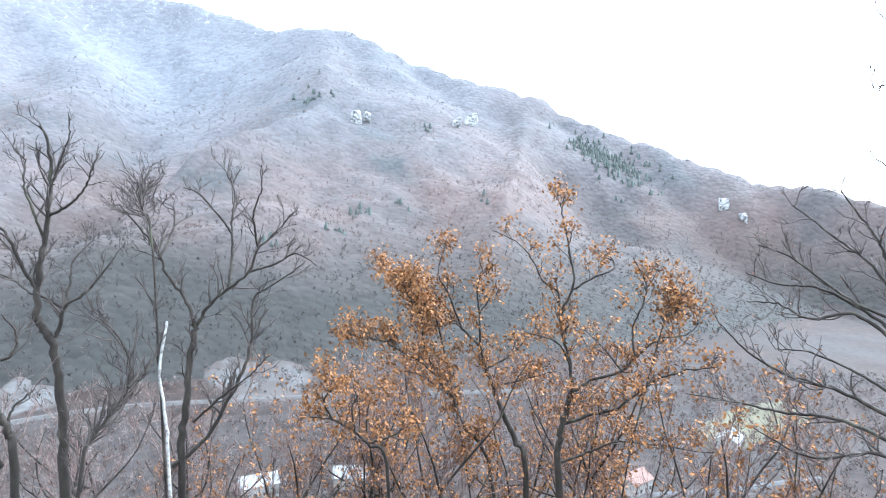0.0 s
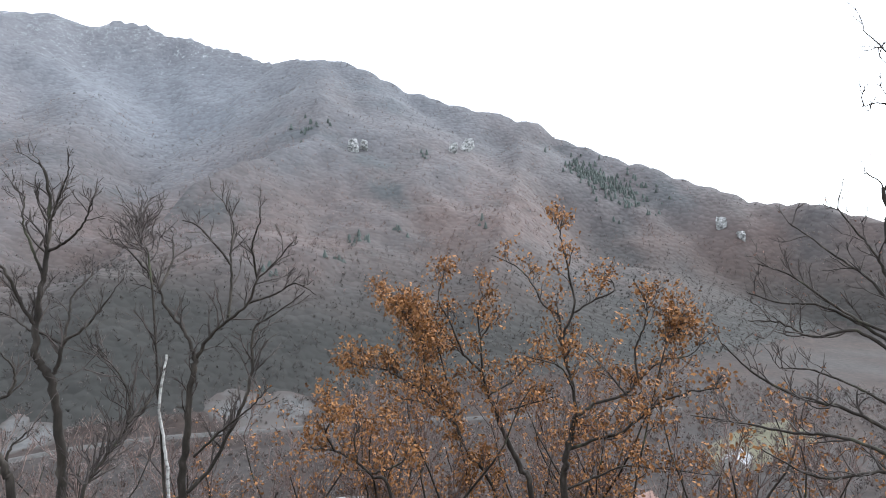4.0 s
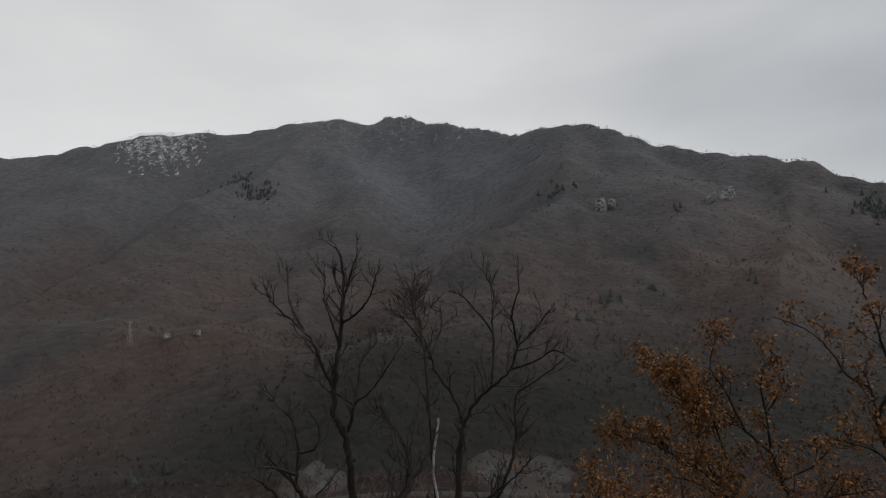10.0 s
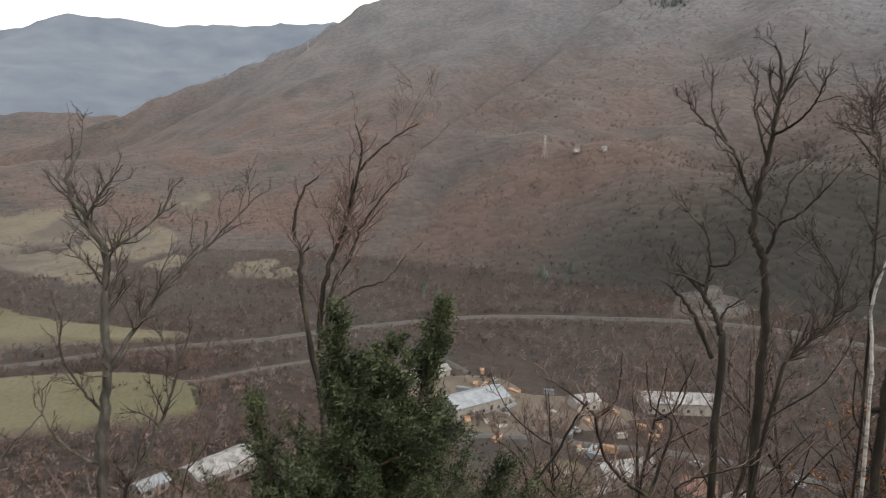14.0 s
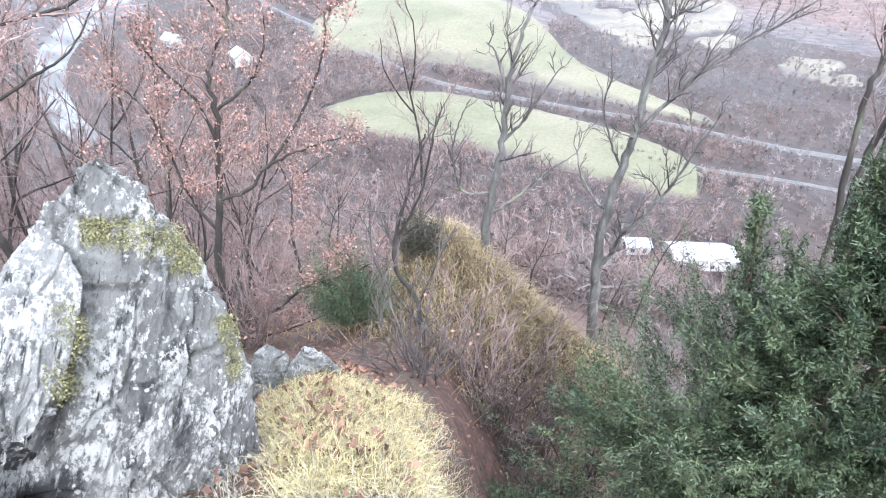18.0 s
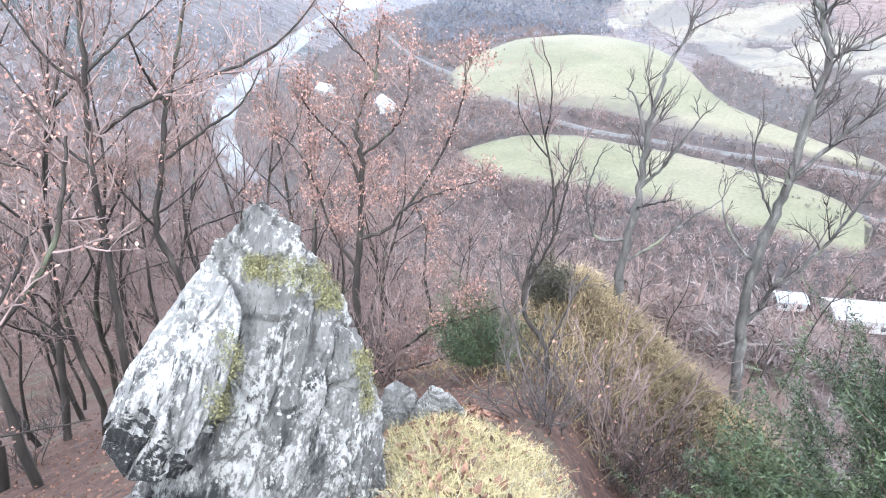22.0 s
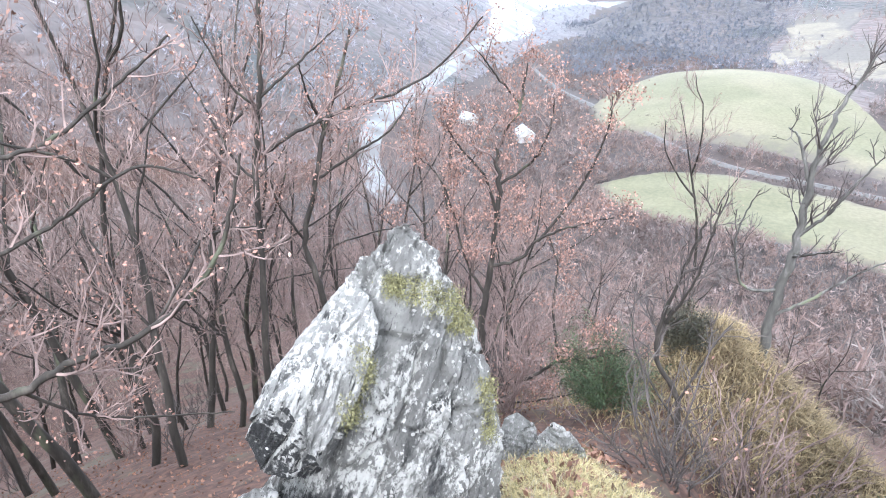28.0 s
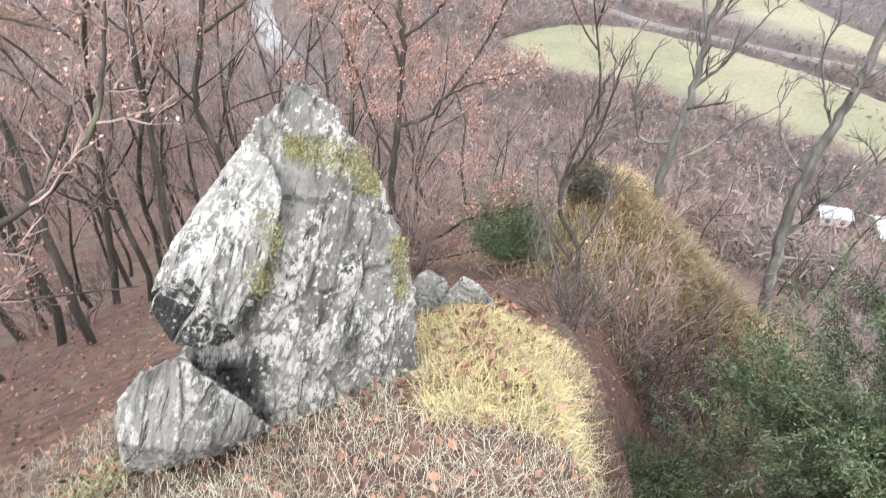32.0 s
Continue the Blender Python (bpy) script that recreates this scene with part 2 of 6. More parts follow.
M_DRYGRASS = material("dry_pasture", [(0.3, (0.078, 0.068, 0.050)), (0.7, (0.115, 0.10, 0.076))], scale=0.03, bump=0.3, bump_scale=1.0,
                      blotch=(0.062, 0.055, 0.047), blotch_scale=0.014, blotch_cut=(0.48, 0.56), speckle=(0.3, 0.2), rim=(0.048, 0.042, 0.040))
M_ROAD = material("pale_gravel_bed", [(0.3, (0.045, 0.042, 0.040)), (0.7, (0.08, 0.076, 0.072))], scale=0.4, bump=0.2)
M_ASPHALT = material("asphalt_grey", [(0.3, (0.05, 0.05, 0.051)), (0.7, (0.088, 0.087, 0.088))], scale=0.6, bump=0.2)
M_SCREE = material("pale_scree", [(0.3, (0.062, 0.061, 0.060)), (0.7, (0.115, 0.113, 0.111))], scale=0.25, bump=0.6, bump_scale=0.5,
                   blotch=(0.06, 0.052, 0.048), blotch_scale=0.035, blotch_cut=(0.44, 0.56), rim=(0.045, 0.036, 0.032))
M_WATER = material("pale_river", [(0.3, (0.065, 0.068, 0.069)), (0.7, (0.135, 0.138, 0.138))], scale=0.12, rough=0.7, bump=0.2, bump_scale=0.6,
                   blotch=(0.06, 0.056, 0.053), blotch_scale=0.06, blotch_cut=(0.5, 0.6), rim=(0.045, 0.038, 0.035))
M_FLATS = material("pale_gravel_flats", [(0.3, (0.15, 0.155, 0.16)), (0.7, (0.26, 0.265, 0.27))], scale=0.02, bump=0.2, bump_scale=0.6, blotch=(0.10, 0.10, 0.10), blotch_scale=0.012, blotch_cut=(0.52, 0.6), rim=(0.07, 0.065, 0.065))
M_SNOW = material("old_snow", [(0.3, (0.72, 0.73, 0.75)), (0.7, (0.85, 0.86, 0.88))], scale=0.1, bump=0.2)
M_BARK = material("bark_grey", [(0.25, (0.010, 0.008, 0.0065)), (0.55, (0.027, 0.022, 0.0175)), (0.8, (0.082, 0.070, 0.057))], scale=9, stretch=(1, 1, 0.25), bump=0.8, bump_scale=30,
                  blotch=(0.07, 0.074, 0.045), blotch_scale=3, blotch_cut=(0.60, 0.72))
M_TWIG = material("twig_bark", [(0.3, (0.03, 0.025, 0.022)), (0.7, (0.075, 0.061, 0.055))], scale=3, bump=0, island=0.3)
M_TWIG_RED = material("twig_bark_reddish", [(0.3, (0.062, 0.043, 0.038)), (0.7, (0.178, 0.128, 0.112))], scale=3, bump=0, island=0.35)
M_LEAF = material("oak_leaf_rust", [(0.3, (0.15, 0.066, 0.023)), (0.7, (0.28, 0.137, 0.052))], scale=5, bump=0, island=0.5)
M_LEAF_FALLEN = material("fallen_leaf_brown", [(0.3, (0.082, 0.042, 0.028)), (0.7, (0.17, 0.092, 0.06))], scale=5, bump=0, island=0.45)
M_LEAF_PINK = material("beech_leaf_pale", [(0.3, (0.125, 0.068, 0.052)), (0.7, (0.23, 0.132, 0.10))], scale=5, bump=0, island=0.5)


def stone(name, dark, mid, pale, lichen, patch, scale=1.0):
    """Weathered limestone: dark and pale zones, streaks along the bedding, and sharp-edged white lichen."""
    mat = bpy.data.materials.new(name)
    mat.use_nodes = True
    n, l = mat.node_tree.nodes, mat.node_tree.links
    bsdf = n["Principled BSDF"]
    bsdf.inputs["Roughness"].default_value, bsdf.inputs["Specular IOR Level"].default_value = 0.9, 0.2
    co = n.new("ShaderNodeTexCoord")

    def along(k):
        """Coordinates squeezed k times across the bedding."""
        dot = n.new("ShaderNodeVectorMath")
        dot.operation = "DOT_PRODUCT"
        l.new(co.outputs["Object"], dot.inputs[0])
        way = Vector((-0.437, 0.787, -0.45)).normalized()
        dot.inputs[1].default_value = way
        more = n.new("ShaderNodeVectorMath")
        more.operation = "SCALE"
        more.inputs[0].default_value = way * (k - 1)
        l.new(dot.outputs["Value"], more.inputs["Scale"])
        both = n.new("ShaderNodeVectorMath")
        l.new(co.outputs["Object"], both.inputs[0])
        l.new(more.outputs["Vector"], both.inputs[1])
        return both.outputs["Vector"]

    def grain(size, detail, squeeze=1.0, rough=0.6):
        t = n.new("ShaderNodeTexNoise")
        t.inputs["Scale"].default_value, t.inputs["Detail"].default_value, t.inputs["Roughness"].default_value = size * scale, detail, rough
        l.new(along(squeeze), t.inputs["Vector"])
        return t.outputs["Fac"]

    def cut(v, lo, hi):
        mr = n.new("ShaderNodeMapRange")
        mr.inputs["From Min"].default_value, mr.inputs["From Max"].default_value = lo, hi
        l.new(v, mr.inputs["Value"])
        return mr.outputs["Result"]

    def mix(f, a_, b_):
        mx = n.new("ShaderNodeMix")
        mx.data_type = "RGBA"
        l.new(f, mx.inputs["Factor"])
        for v, k in ((a_, "A"), (b_, "B")):
            if isinstance(v, tuple):
                mx.inputs[k].default_value = (*v, 1)
            else:
                l.new(v, mx.inputs[k])
        return mx.outputs["Result"]

    streak = grain(2.8, 10, 3.6, 0.72)
    col = mix(cut(grain(3.0, 8, 1.6), 0.40, 0.60), mid, pale)
    col = mix(cut(streak, 0.55, 0.66), col, dark)
    col = mix(cut(grain(1.5, 8, 1.8, 0.65), 0.60, 0.66), col, dark)
    spots = n.new("ShaderNodeMath")
    spots.operation = "MULTIPLY_ADD"
    l.new(grain(2.6, 5, 2.0), spots.inputs[0])
    spots.inputs[1].default_value = 0.6
    l.new(grain(20, 10, 1.5, 0.75), spots.inputs[2])
    col = mix(cut(spots.outputs["Value"], patch[0] + 0.3, patch[1] + 0.3), col, lichen)
    # black weep, and shade painted under the slab and on its end
    dark_mark = n.new("ShaderNodeAttribute")
    dark_mark.attribute_name = "weep_or_shade"
    dark_sum = n.new("ShaderNodeMath")
    dark_sum.operation = "ADD"
    l.new(dark_mark.outputs["Fac"], dark_sum.inputs[0])
    l.new(grain(9, 9, 2.4, 0.7), dark_sum.inputs[1])
    col = mix(cut(dark_sum.outputs["Value"], 0.88, 1.05), col, (0.024, 0.023, 0.022))
    col = mix(cut(grain(4.2, 11, 7.0, 0.74), 0.585, 0.63), col, (0.020, 0.019, 0.017))
    cell = n.new("ShaderNodeTexVoronoi")
    cell.inputs["Scale"].default_value = 17 * scale
    l.new(co.outputs["Object"], cell.inputs["Vector"])
    disc = n.new("ShaderNodeMath")
    disc.operation = "MULTIPLY_ADD"
    l.new(grain(30, 5), disc.inputs[0])
    disc.inputs[1].default_value = 0.5
    l.new(cell.outputs["Distance"], disc.inputs[2])
    col = mix(cut(disc.outputs["Value"], 0.43, 0.40), col, lichen)
    col = mix(cut(grain(46, 6, 2.0), 0.61, 0.69), col, dark)
    l.new(col, bsdf.inputs["Base Color"])
    b1 = n.new("ShaderNodeBump")
    b1.inputs["Strength"].default_value, b1.inputs["Distance"].default_value = 1.0, 0.08
    l.new(streak, b1.inputs["Height"])
    b2 = n.new("ShaderNodeBump")
    b2.inputs["Strength"].default_value, b2.inputs["Distance"].default_value = 0.8, 0.02
    l.new(grain(24, 10, 1.5, 0.7), b2.inputs["Height"])
    l.new(b1.outputs["Normal"], b2.inputs["Normal"])
    l.new(b2.outputs["Normal"], bsdf.inputs["Normal"])
    return mat


M_ROCK = stone("lichened_limestone", (0.026, 0.025, 0.023), (0.088, 0.083, 0.075), (0.155, 0.147, 0.133), (0.285, 0.272, 0.247), (0.515, 0.57))
M_ROCK_LIGHT = stone("pale_lichened_limestone", (0.032, 0.030, 0.027), (0.100, 0.095, 0.086), (0.168, 0.160, 0.145), (0.285, 0.272, 0.248), (0.505, 0.57))
M_ROCK_PALE = stone("pale_boulder", (0.045, 0.043, 0.039), (0.12, 0.115, 0.104), (0.185, 0.178, 0.163), (0.26, 0.25, 0.23), (0.51, 0.61), 1.6)
M_MOSS = material("moss_olive", [(0.3, (0.068, 0.063, 0.028)), (0.7, (0.18, 0.165, 0.078))], scale=12, bump=0, island=0.5)
M_GRASS = material("straw_grass", [(0.3, (0.145, 0.115, 0.05)), (0.7, (0.28, 0.232, 0.12))], scale=2.5, bump=0, island=0.5)
M_GRASS_BROWN = material("russet_grass", [(0.3, (0.088, 0.064, 0.034)), (0.7, (0.19, 0.145, 0.077))], scale=1.2, bump=0, island=0.55)
M_GRASS_GREY = material("withered_grass", [(0.3, (0.13, 0.115, 0.085)), (0.7, (0.27, 0.245, 0.185))], scale=2.5, bump=0, island=0.4)
M_YEW = material("yew_green", [(0.3, (0.013, 0.023, 0.011)), (0.7, (0.056, 0.069, 0.029))], scale=2.2, rough=0.55, bump=0, island=0.5)
M_IVY = material("ivy_dark", [(0.3, (0.012, 0.012, 0.008)), (0.7, (0.050, 0.043, 0.024))], scale=3, rough=0.6, bump=0, island=0.5)
M_YEW_BARK = material("yew_bark", [(0.3, (0.05, 0.035, 0.028)), (0.7, (0.14, 0.095, 0.07))], scale=9, stretch=(1, 1, 0.3), bump=0.6)
M_PLASTER = material("plaster_white", [(0.3, (0.20, 0.19, 0.175)), (0.7, (0.31, 0.297, 0.275))], scale=0.8, bump=0.1, per_object=0.2)
M_ROOF_SNOW = material("roof_snow_dusted", [(0.35, (0.11, 0.108, 0.105)), (0.6, (0.25, 0.253, 0.26))], scale=0.35, bump=0.2)
M_ROOF_RED = material("roof_tile_red", [(0.3, (0.12, 0.075, 0.06)), (0.7, (0.20, 0.125, 0.105))], scale=1.5, bump=0.4, per_object=0.25)
M_ROOF_BLUE = material("roof_sheet_bluegrey", [(0.3, (0.14, 0.16, 0.18)), (0.7, (0.24, 0.265, 0.29))], scale=0.4, rough=0.5, bump=0.1)
M_GLASS_DARK = material("window_dark", [(0.3, (0.02, 0.022, 0.026)), (0.7, (0.04, 0.042, 0.048))], scale=1, rough=0.15, bump=0)
M_TIMBER = material("fresh_timber", [(0.3, (0.24, 0.15, 0.095)), (0.7, (0.40, 0.26, 0.17))], scale=1.2, bump=0.3, per_object=0.3)
M_STEEL = material("galvanised_steel", [(0.3, (0.30, 0.30, 0.30)), (0.7, (0.42, 0.42, 0.42))], scale=2, rough=0.5, bump=0)


# ---- the lie of the land ----
def at(az, el, r):
    """The place r metres out (on the level), at a bearing and a height angle in degrees from the eye."""
    a = radians(az)
    return (math.sin(a) * r, math.cos(a) * r, math.tan(radians(el)) * r)


VALLEY = -100.0
# crest lines: bearing, height angle, metres out; then the fall of the flanks
CRESTS = [
    ([(-78, -1.5, 1950), (-65, 4.5, 1900), (-61, 5.7, 1880), (-54, 9.2, 1850), (-48.5, 12.4, 1800), (-45, 13.4, 1780), (-38.8, 14.5, 1750), (-32, 16.7, 1700), (-28, 17.1, 1670), (-21.6, 18.2, 1650),
      (-14.8, 19.1, 1600), (-12.6, 18.8, 1600), (-10.5, 19.4, 1600), (-8, 19.3, 1560), (-5, 18.5, 1500), (2.4, 17.0, 1350), (7, 17.8, 1250), (10.5, 17.2, 1230), (15, 14.8, 1200), (20, 13.6, 1170), (25.6, 12.0, 1150),
      (34, 7.6, 1105), (42.4, 4.8, 1050), (47, 2.8, 1015), (53, 1.5, 980), (62, -1, 950)], 0.69),
    ([(-17, 18.0, 1590), (-21.6, 14.4, 1300), (-28, 11.9, 1150), (-31.8, 7.9, 1000), (-36.9, 4.9, 850), (-41, 2.5, 760), (-46, -4, 620)], 0.66),
    ([(7, 17.0, 1230), (6.2, 11.7, 950), (0.8, 9.2, 830), (-8, 4.5, 690), (-11, 1.8, 610), (-13, -6, 480)], 0.72),
    ([(25, 11.4, 1140), (24, 5, 830), (21, -5, 560)], 0.6),
    ([(-92, -3.6, 1000), (-84, -2.6, 1020), (-75, -1.6, 1040), (-60, -0.5, 1060)], 0.165),
    ([(-125, 5, 3800), (-100, 6, 3800), (-85, 7, 3800), (-76, 8.5, 3800), (-71.6, 10.1, 3800), (-65, 9.9, 3800), (-59, 10.3, 3800), (-48, 11, 3800)], 0.5),
    ([(-100.5, -4.4, 1000), (-97.5, -2.8, 1010), (-95, -2.3, 1020), (-92.5, -2.3, 1020), (-90.5, -3.2, 1000)], 0.6),
    ([(-116, 5, 1700), (-122, 6, 1200), (-133, 7, 800), (-150, 8, 560), (-175, 9, 520)], 0.55),
]


def fbm(x, y, scale, octaves=4, seed=0.0):
    """Rolling relief from sums of turned sine waves, about -1 to 1."""
    total, amp, norm = 0.0, 1.0, 0.0
    rng = np.random.RandomState(int(seed * 10) + 5)
    for o in range(octaves):
        for k in range(3):
            a, p1 = rng.uniform(0, 6.28), rng.uniform(0, 6.28)
            b = rng.uniform(0.7, 1.3)
            total = total + amp * np.sin((x * math.cos(a) + y * math.sin(a)) * b * 6.283 / scale + p1 + 1.3 * np.sin((y * math.cos(a) - x * math.sin(a)) * 4.1 / scale + p1))
            norm += amp
        scale, amp = scale * 0.5, amp * 0.55
    return total / norm * 1.6


def step(v, a, b):
    u = np.clip((v - a) / (b - a), 0, 1)
    return u * u * (3 - 2 * u)


def crest_height(x, y, pts, fall):
    p = np.array([at(*q) for q in pts])
    best = np.full(np.shape(x), -1e4)
    for a, b in zip(p[:-1], p[1:]):
        ab = b[:2] - a[:2]
        u = np.clip(((x - a[0]) * ab[0] + (y - a[1]) * ab[1]) / (ab @ ab), 0, 1)
        dist = np.hypot(x - a[0] - u * ab[0], y - a[1] - u * ab[1])
        best = np.maximum(best, a[2] + u * (b[2] - a[2]) - fall * dist * (1.22 - 0.42 * np.minimum(dist / 1000, 1)))
    return best


# gullies cut into the mountain: bearing and metres out, then depth and width
GULLIES = [([(-9.0, 1400), (-6.8, 1180), (-9.7, 900), (-15, 640)], 55, 75), ([(-29, 1440), (-37, 1120), (-46, 830)], 45, 80),
           ([(-16, 1300), (-20, 1000), (-27, 700)], 30, 55), ([(31, 900), (31, 740), (30, 560)], 30, 60), ([(2, 1180), (-1, 960), (-7, 800)], 24, 45)]


def carve(x, y):
    total = np.zeros(np.shape(x))
    for pts, depth, wide in GULLIES:
        p = np.array([at(a, 0, r)[:2] for a, r in pts])
        near = np.full(np.shape(x), 1e6)
        for a, b in zip(p[:-1], p[1:]):
            ab = b - a
            u = np.clip(((x - a[0]) * ab[0] + (y - a[1]) * ab[1]) / (ab @ ab), 0, 1)
            near = np.minimum(near, np.hypot(x - a[0] - u * ab[0], y - a[1] - u * ab[1]))
        total = total + depth * np.exp(-(near / wide) ** 2)
    return total


def land(x, y):
    """The height of the ground, for numbers or arrays."""
    x, y = np.asarray(x, float), np.asarray(y, float)
    r = np.hypot(x, y)
    az = np.degrees(np.arctan2(x, y))
    off = np.abs((az + 50 + 180) % 360 - 180)
    w = 1 - step(off, 108, 160)
    k = step(-az, 115, 138)
    fall = 0.65 * np.maximum(r - 0.6, 0) * (1 - k) + k * (0.65 * np.clip(r - 0.6, 0, 24) + 0.3 * np.maximum(r - 24.6, 0))
    hill = -1.62 - fall * w + 0.12 * r * (1 - w) * (r < 60) + 7 * (1 - w) * (r >= 60)
    # the cliff on the valley side, the grassy spine with its knoll, and the hollow between them
    side = step(az, -92, -70) * (1 - step(az, 40, 70))
    hill = hill - 2.0 * side * step(r, 1.1, 2.6) * (1 - 0.5 * step(r, 12, 30))
    s = x * math.sin(radians(-101)) + y * math.cos(radians(-101))
    d = x * math.cos(radians(-101)) - y * math.sin(radians(-101))
    hill = hill + 0.2 * np.exp(-(d / 0.5) ** 2) * step(s, 0.8, 2.2) * (1 - step(s, 4.2, 5.4))
    along = np.hypot(x, y) * np.radians(np.clip(az + 86, -60, 60))
    hill = hill + (2.3 + 0.9 * step(along, 0.5, 3)) * np.exp(-(along / np.where(along > 0, 4.0, 1.4)) ** 2 - ((r - 9.2) / 1.7) ** 2)
    hill = hill + fbm(x, y, 2.2, 3, 1) * 0.07 * step(r, 0.8, 3) + fbm(x, y, 40, 3, 2) * 1.5 * step(r, 15, 60)
    mound = 24 * np.exp(-(((x + 520) / 120) ** 2 + ((y - 10) / 95) ** 2))
    floor = VALLEY + mound + fbm(x, y, 160, 3, 3) * 1.2 * step(r, 120, 200)
    base = np.maximum(hill, floor)
    soft = np.clip(1 - np.abs(hill - floor) / 12, 0, 1)
    base = base + soft * soft * 3
    mount = np.full(np.shape(x), -1e4)
    for pts, fall in CRESTS:
        c = crest_height(x, y, pts, fall)
        mount = np.maximum(mount, c) + np.clip(34 - np.abs(mount - c), 0, None) ** 2 / 136
    rough_ = (fbm(x, y, 330, 4, 4) * 12 + fbm(x, y, 120, 3, 31) * 5) * step(mount, VALLEY, VALLEY + 160)
    mount = mount + rough_ + 8 - carve(x, y) * step(mount, VALLEY + 20, VALLEY + 140)
    out = np.maximum(base, mount)
    soft = np.clip(1 - np.abs(base - mount) / 25, 0, 1)
    return out + soft * soft * 6 * step(r, 150, 250)


def mesh_object(name, verts, faces, mat, parent=None, smooth=False):
    me = bpy.data.meshes.new(name)
    me.from_pydata([tuple(v) for v in verts], [], [tuple(int(i) for i in f) for f in faces])
    me.materials.append(mat)
    if smooth:
        me.shade_smooth()
    ob = new(name, me)
    ob.parent = parent
    return ob


def soup(name, pts, mat, parent=None, corners=3):
    """Loose triangles or quads, given as an array (pieces, corners, 3), in one mesh."""
    pts = np.asarray(pts, np.float32).reshape(-1, corners, 3)
    n = len(pts)
    me = bpy.data.meshes.new(name)
    me.vertices.add(n * corners)
    me.vertices.foreach_set("co", pts.ravel())
    me.loops.add(n * corners)
    me.loops.foreach_set("vertex_index", np.arange(n * corners, dtype=np.int32))
    me.polygons.add(n)
    me.polygons.foreach_set("loop_start", np.arange(0, n * corners, corners, dtype=np.int32))
    me.update(calc_edges=True)
    me.materials.append(mat)
    ob = new(name, me)
    ob.parent = parent
    return ob


def haze_snow(x, y, z):
    """Haze painted into the colour of the heights and the far gorge, with thin snow in the gully under the crest."""
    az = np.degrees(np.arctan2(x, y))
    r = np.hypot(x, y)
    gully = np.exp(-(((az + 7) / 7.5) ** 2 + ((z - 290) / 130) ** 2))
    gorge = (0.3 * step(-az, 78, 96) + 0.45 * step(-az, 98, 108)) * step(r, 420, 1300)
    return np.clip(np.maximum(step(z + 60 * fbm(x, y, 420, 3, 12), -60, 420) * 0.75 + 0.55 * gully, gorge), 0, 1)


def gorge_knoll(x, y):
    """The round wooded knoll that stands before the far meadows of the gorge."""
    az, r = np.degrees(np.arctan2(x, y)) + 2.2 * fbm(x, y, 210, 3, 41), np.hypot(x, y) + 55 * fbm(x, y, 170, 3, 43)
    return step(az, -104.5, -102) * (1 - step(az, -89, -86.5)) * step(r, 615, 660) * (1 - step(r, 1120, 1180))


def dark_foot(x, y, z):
    """Tone painted darker at the haze-free mountain foot and on the knoll; evergreens stand only in the fold."""
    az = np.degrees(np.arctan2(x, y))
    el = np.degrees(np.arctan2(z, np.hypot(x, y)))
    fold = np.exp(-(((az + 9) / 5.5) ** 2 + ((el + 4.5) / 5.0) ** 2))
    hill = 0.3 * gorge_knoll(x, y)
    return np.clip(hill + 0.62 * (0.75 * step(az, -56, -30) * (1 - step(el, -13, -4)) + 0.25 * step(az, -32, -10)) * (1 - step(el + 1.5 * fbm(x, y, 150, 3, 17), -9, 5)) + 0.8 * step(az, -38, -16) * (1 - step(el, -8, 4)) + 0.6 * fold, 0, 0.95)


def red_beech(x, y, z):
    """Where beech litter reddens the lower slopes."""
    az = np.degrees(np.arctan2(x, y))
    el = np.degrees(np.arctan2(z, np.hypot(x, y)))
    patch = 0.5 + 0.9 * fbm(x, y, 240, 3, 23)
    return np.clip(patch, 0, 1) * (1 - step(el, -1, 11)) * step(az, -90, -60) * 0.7


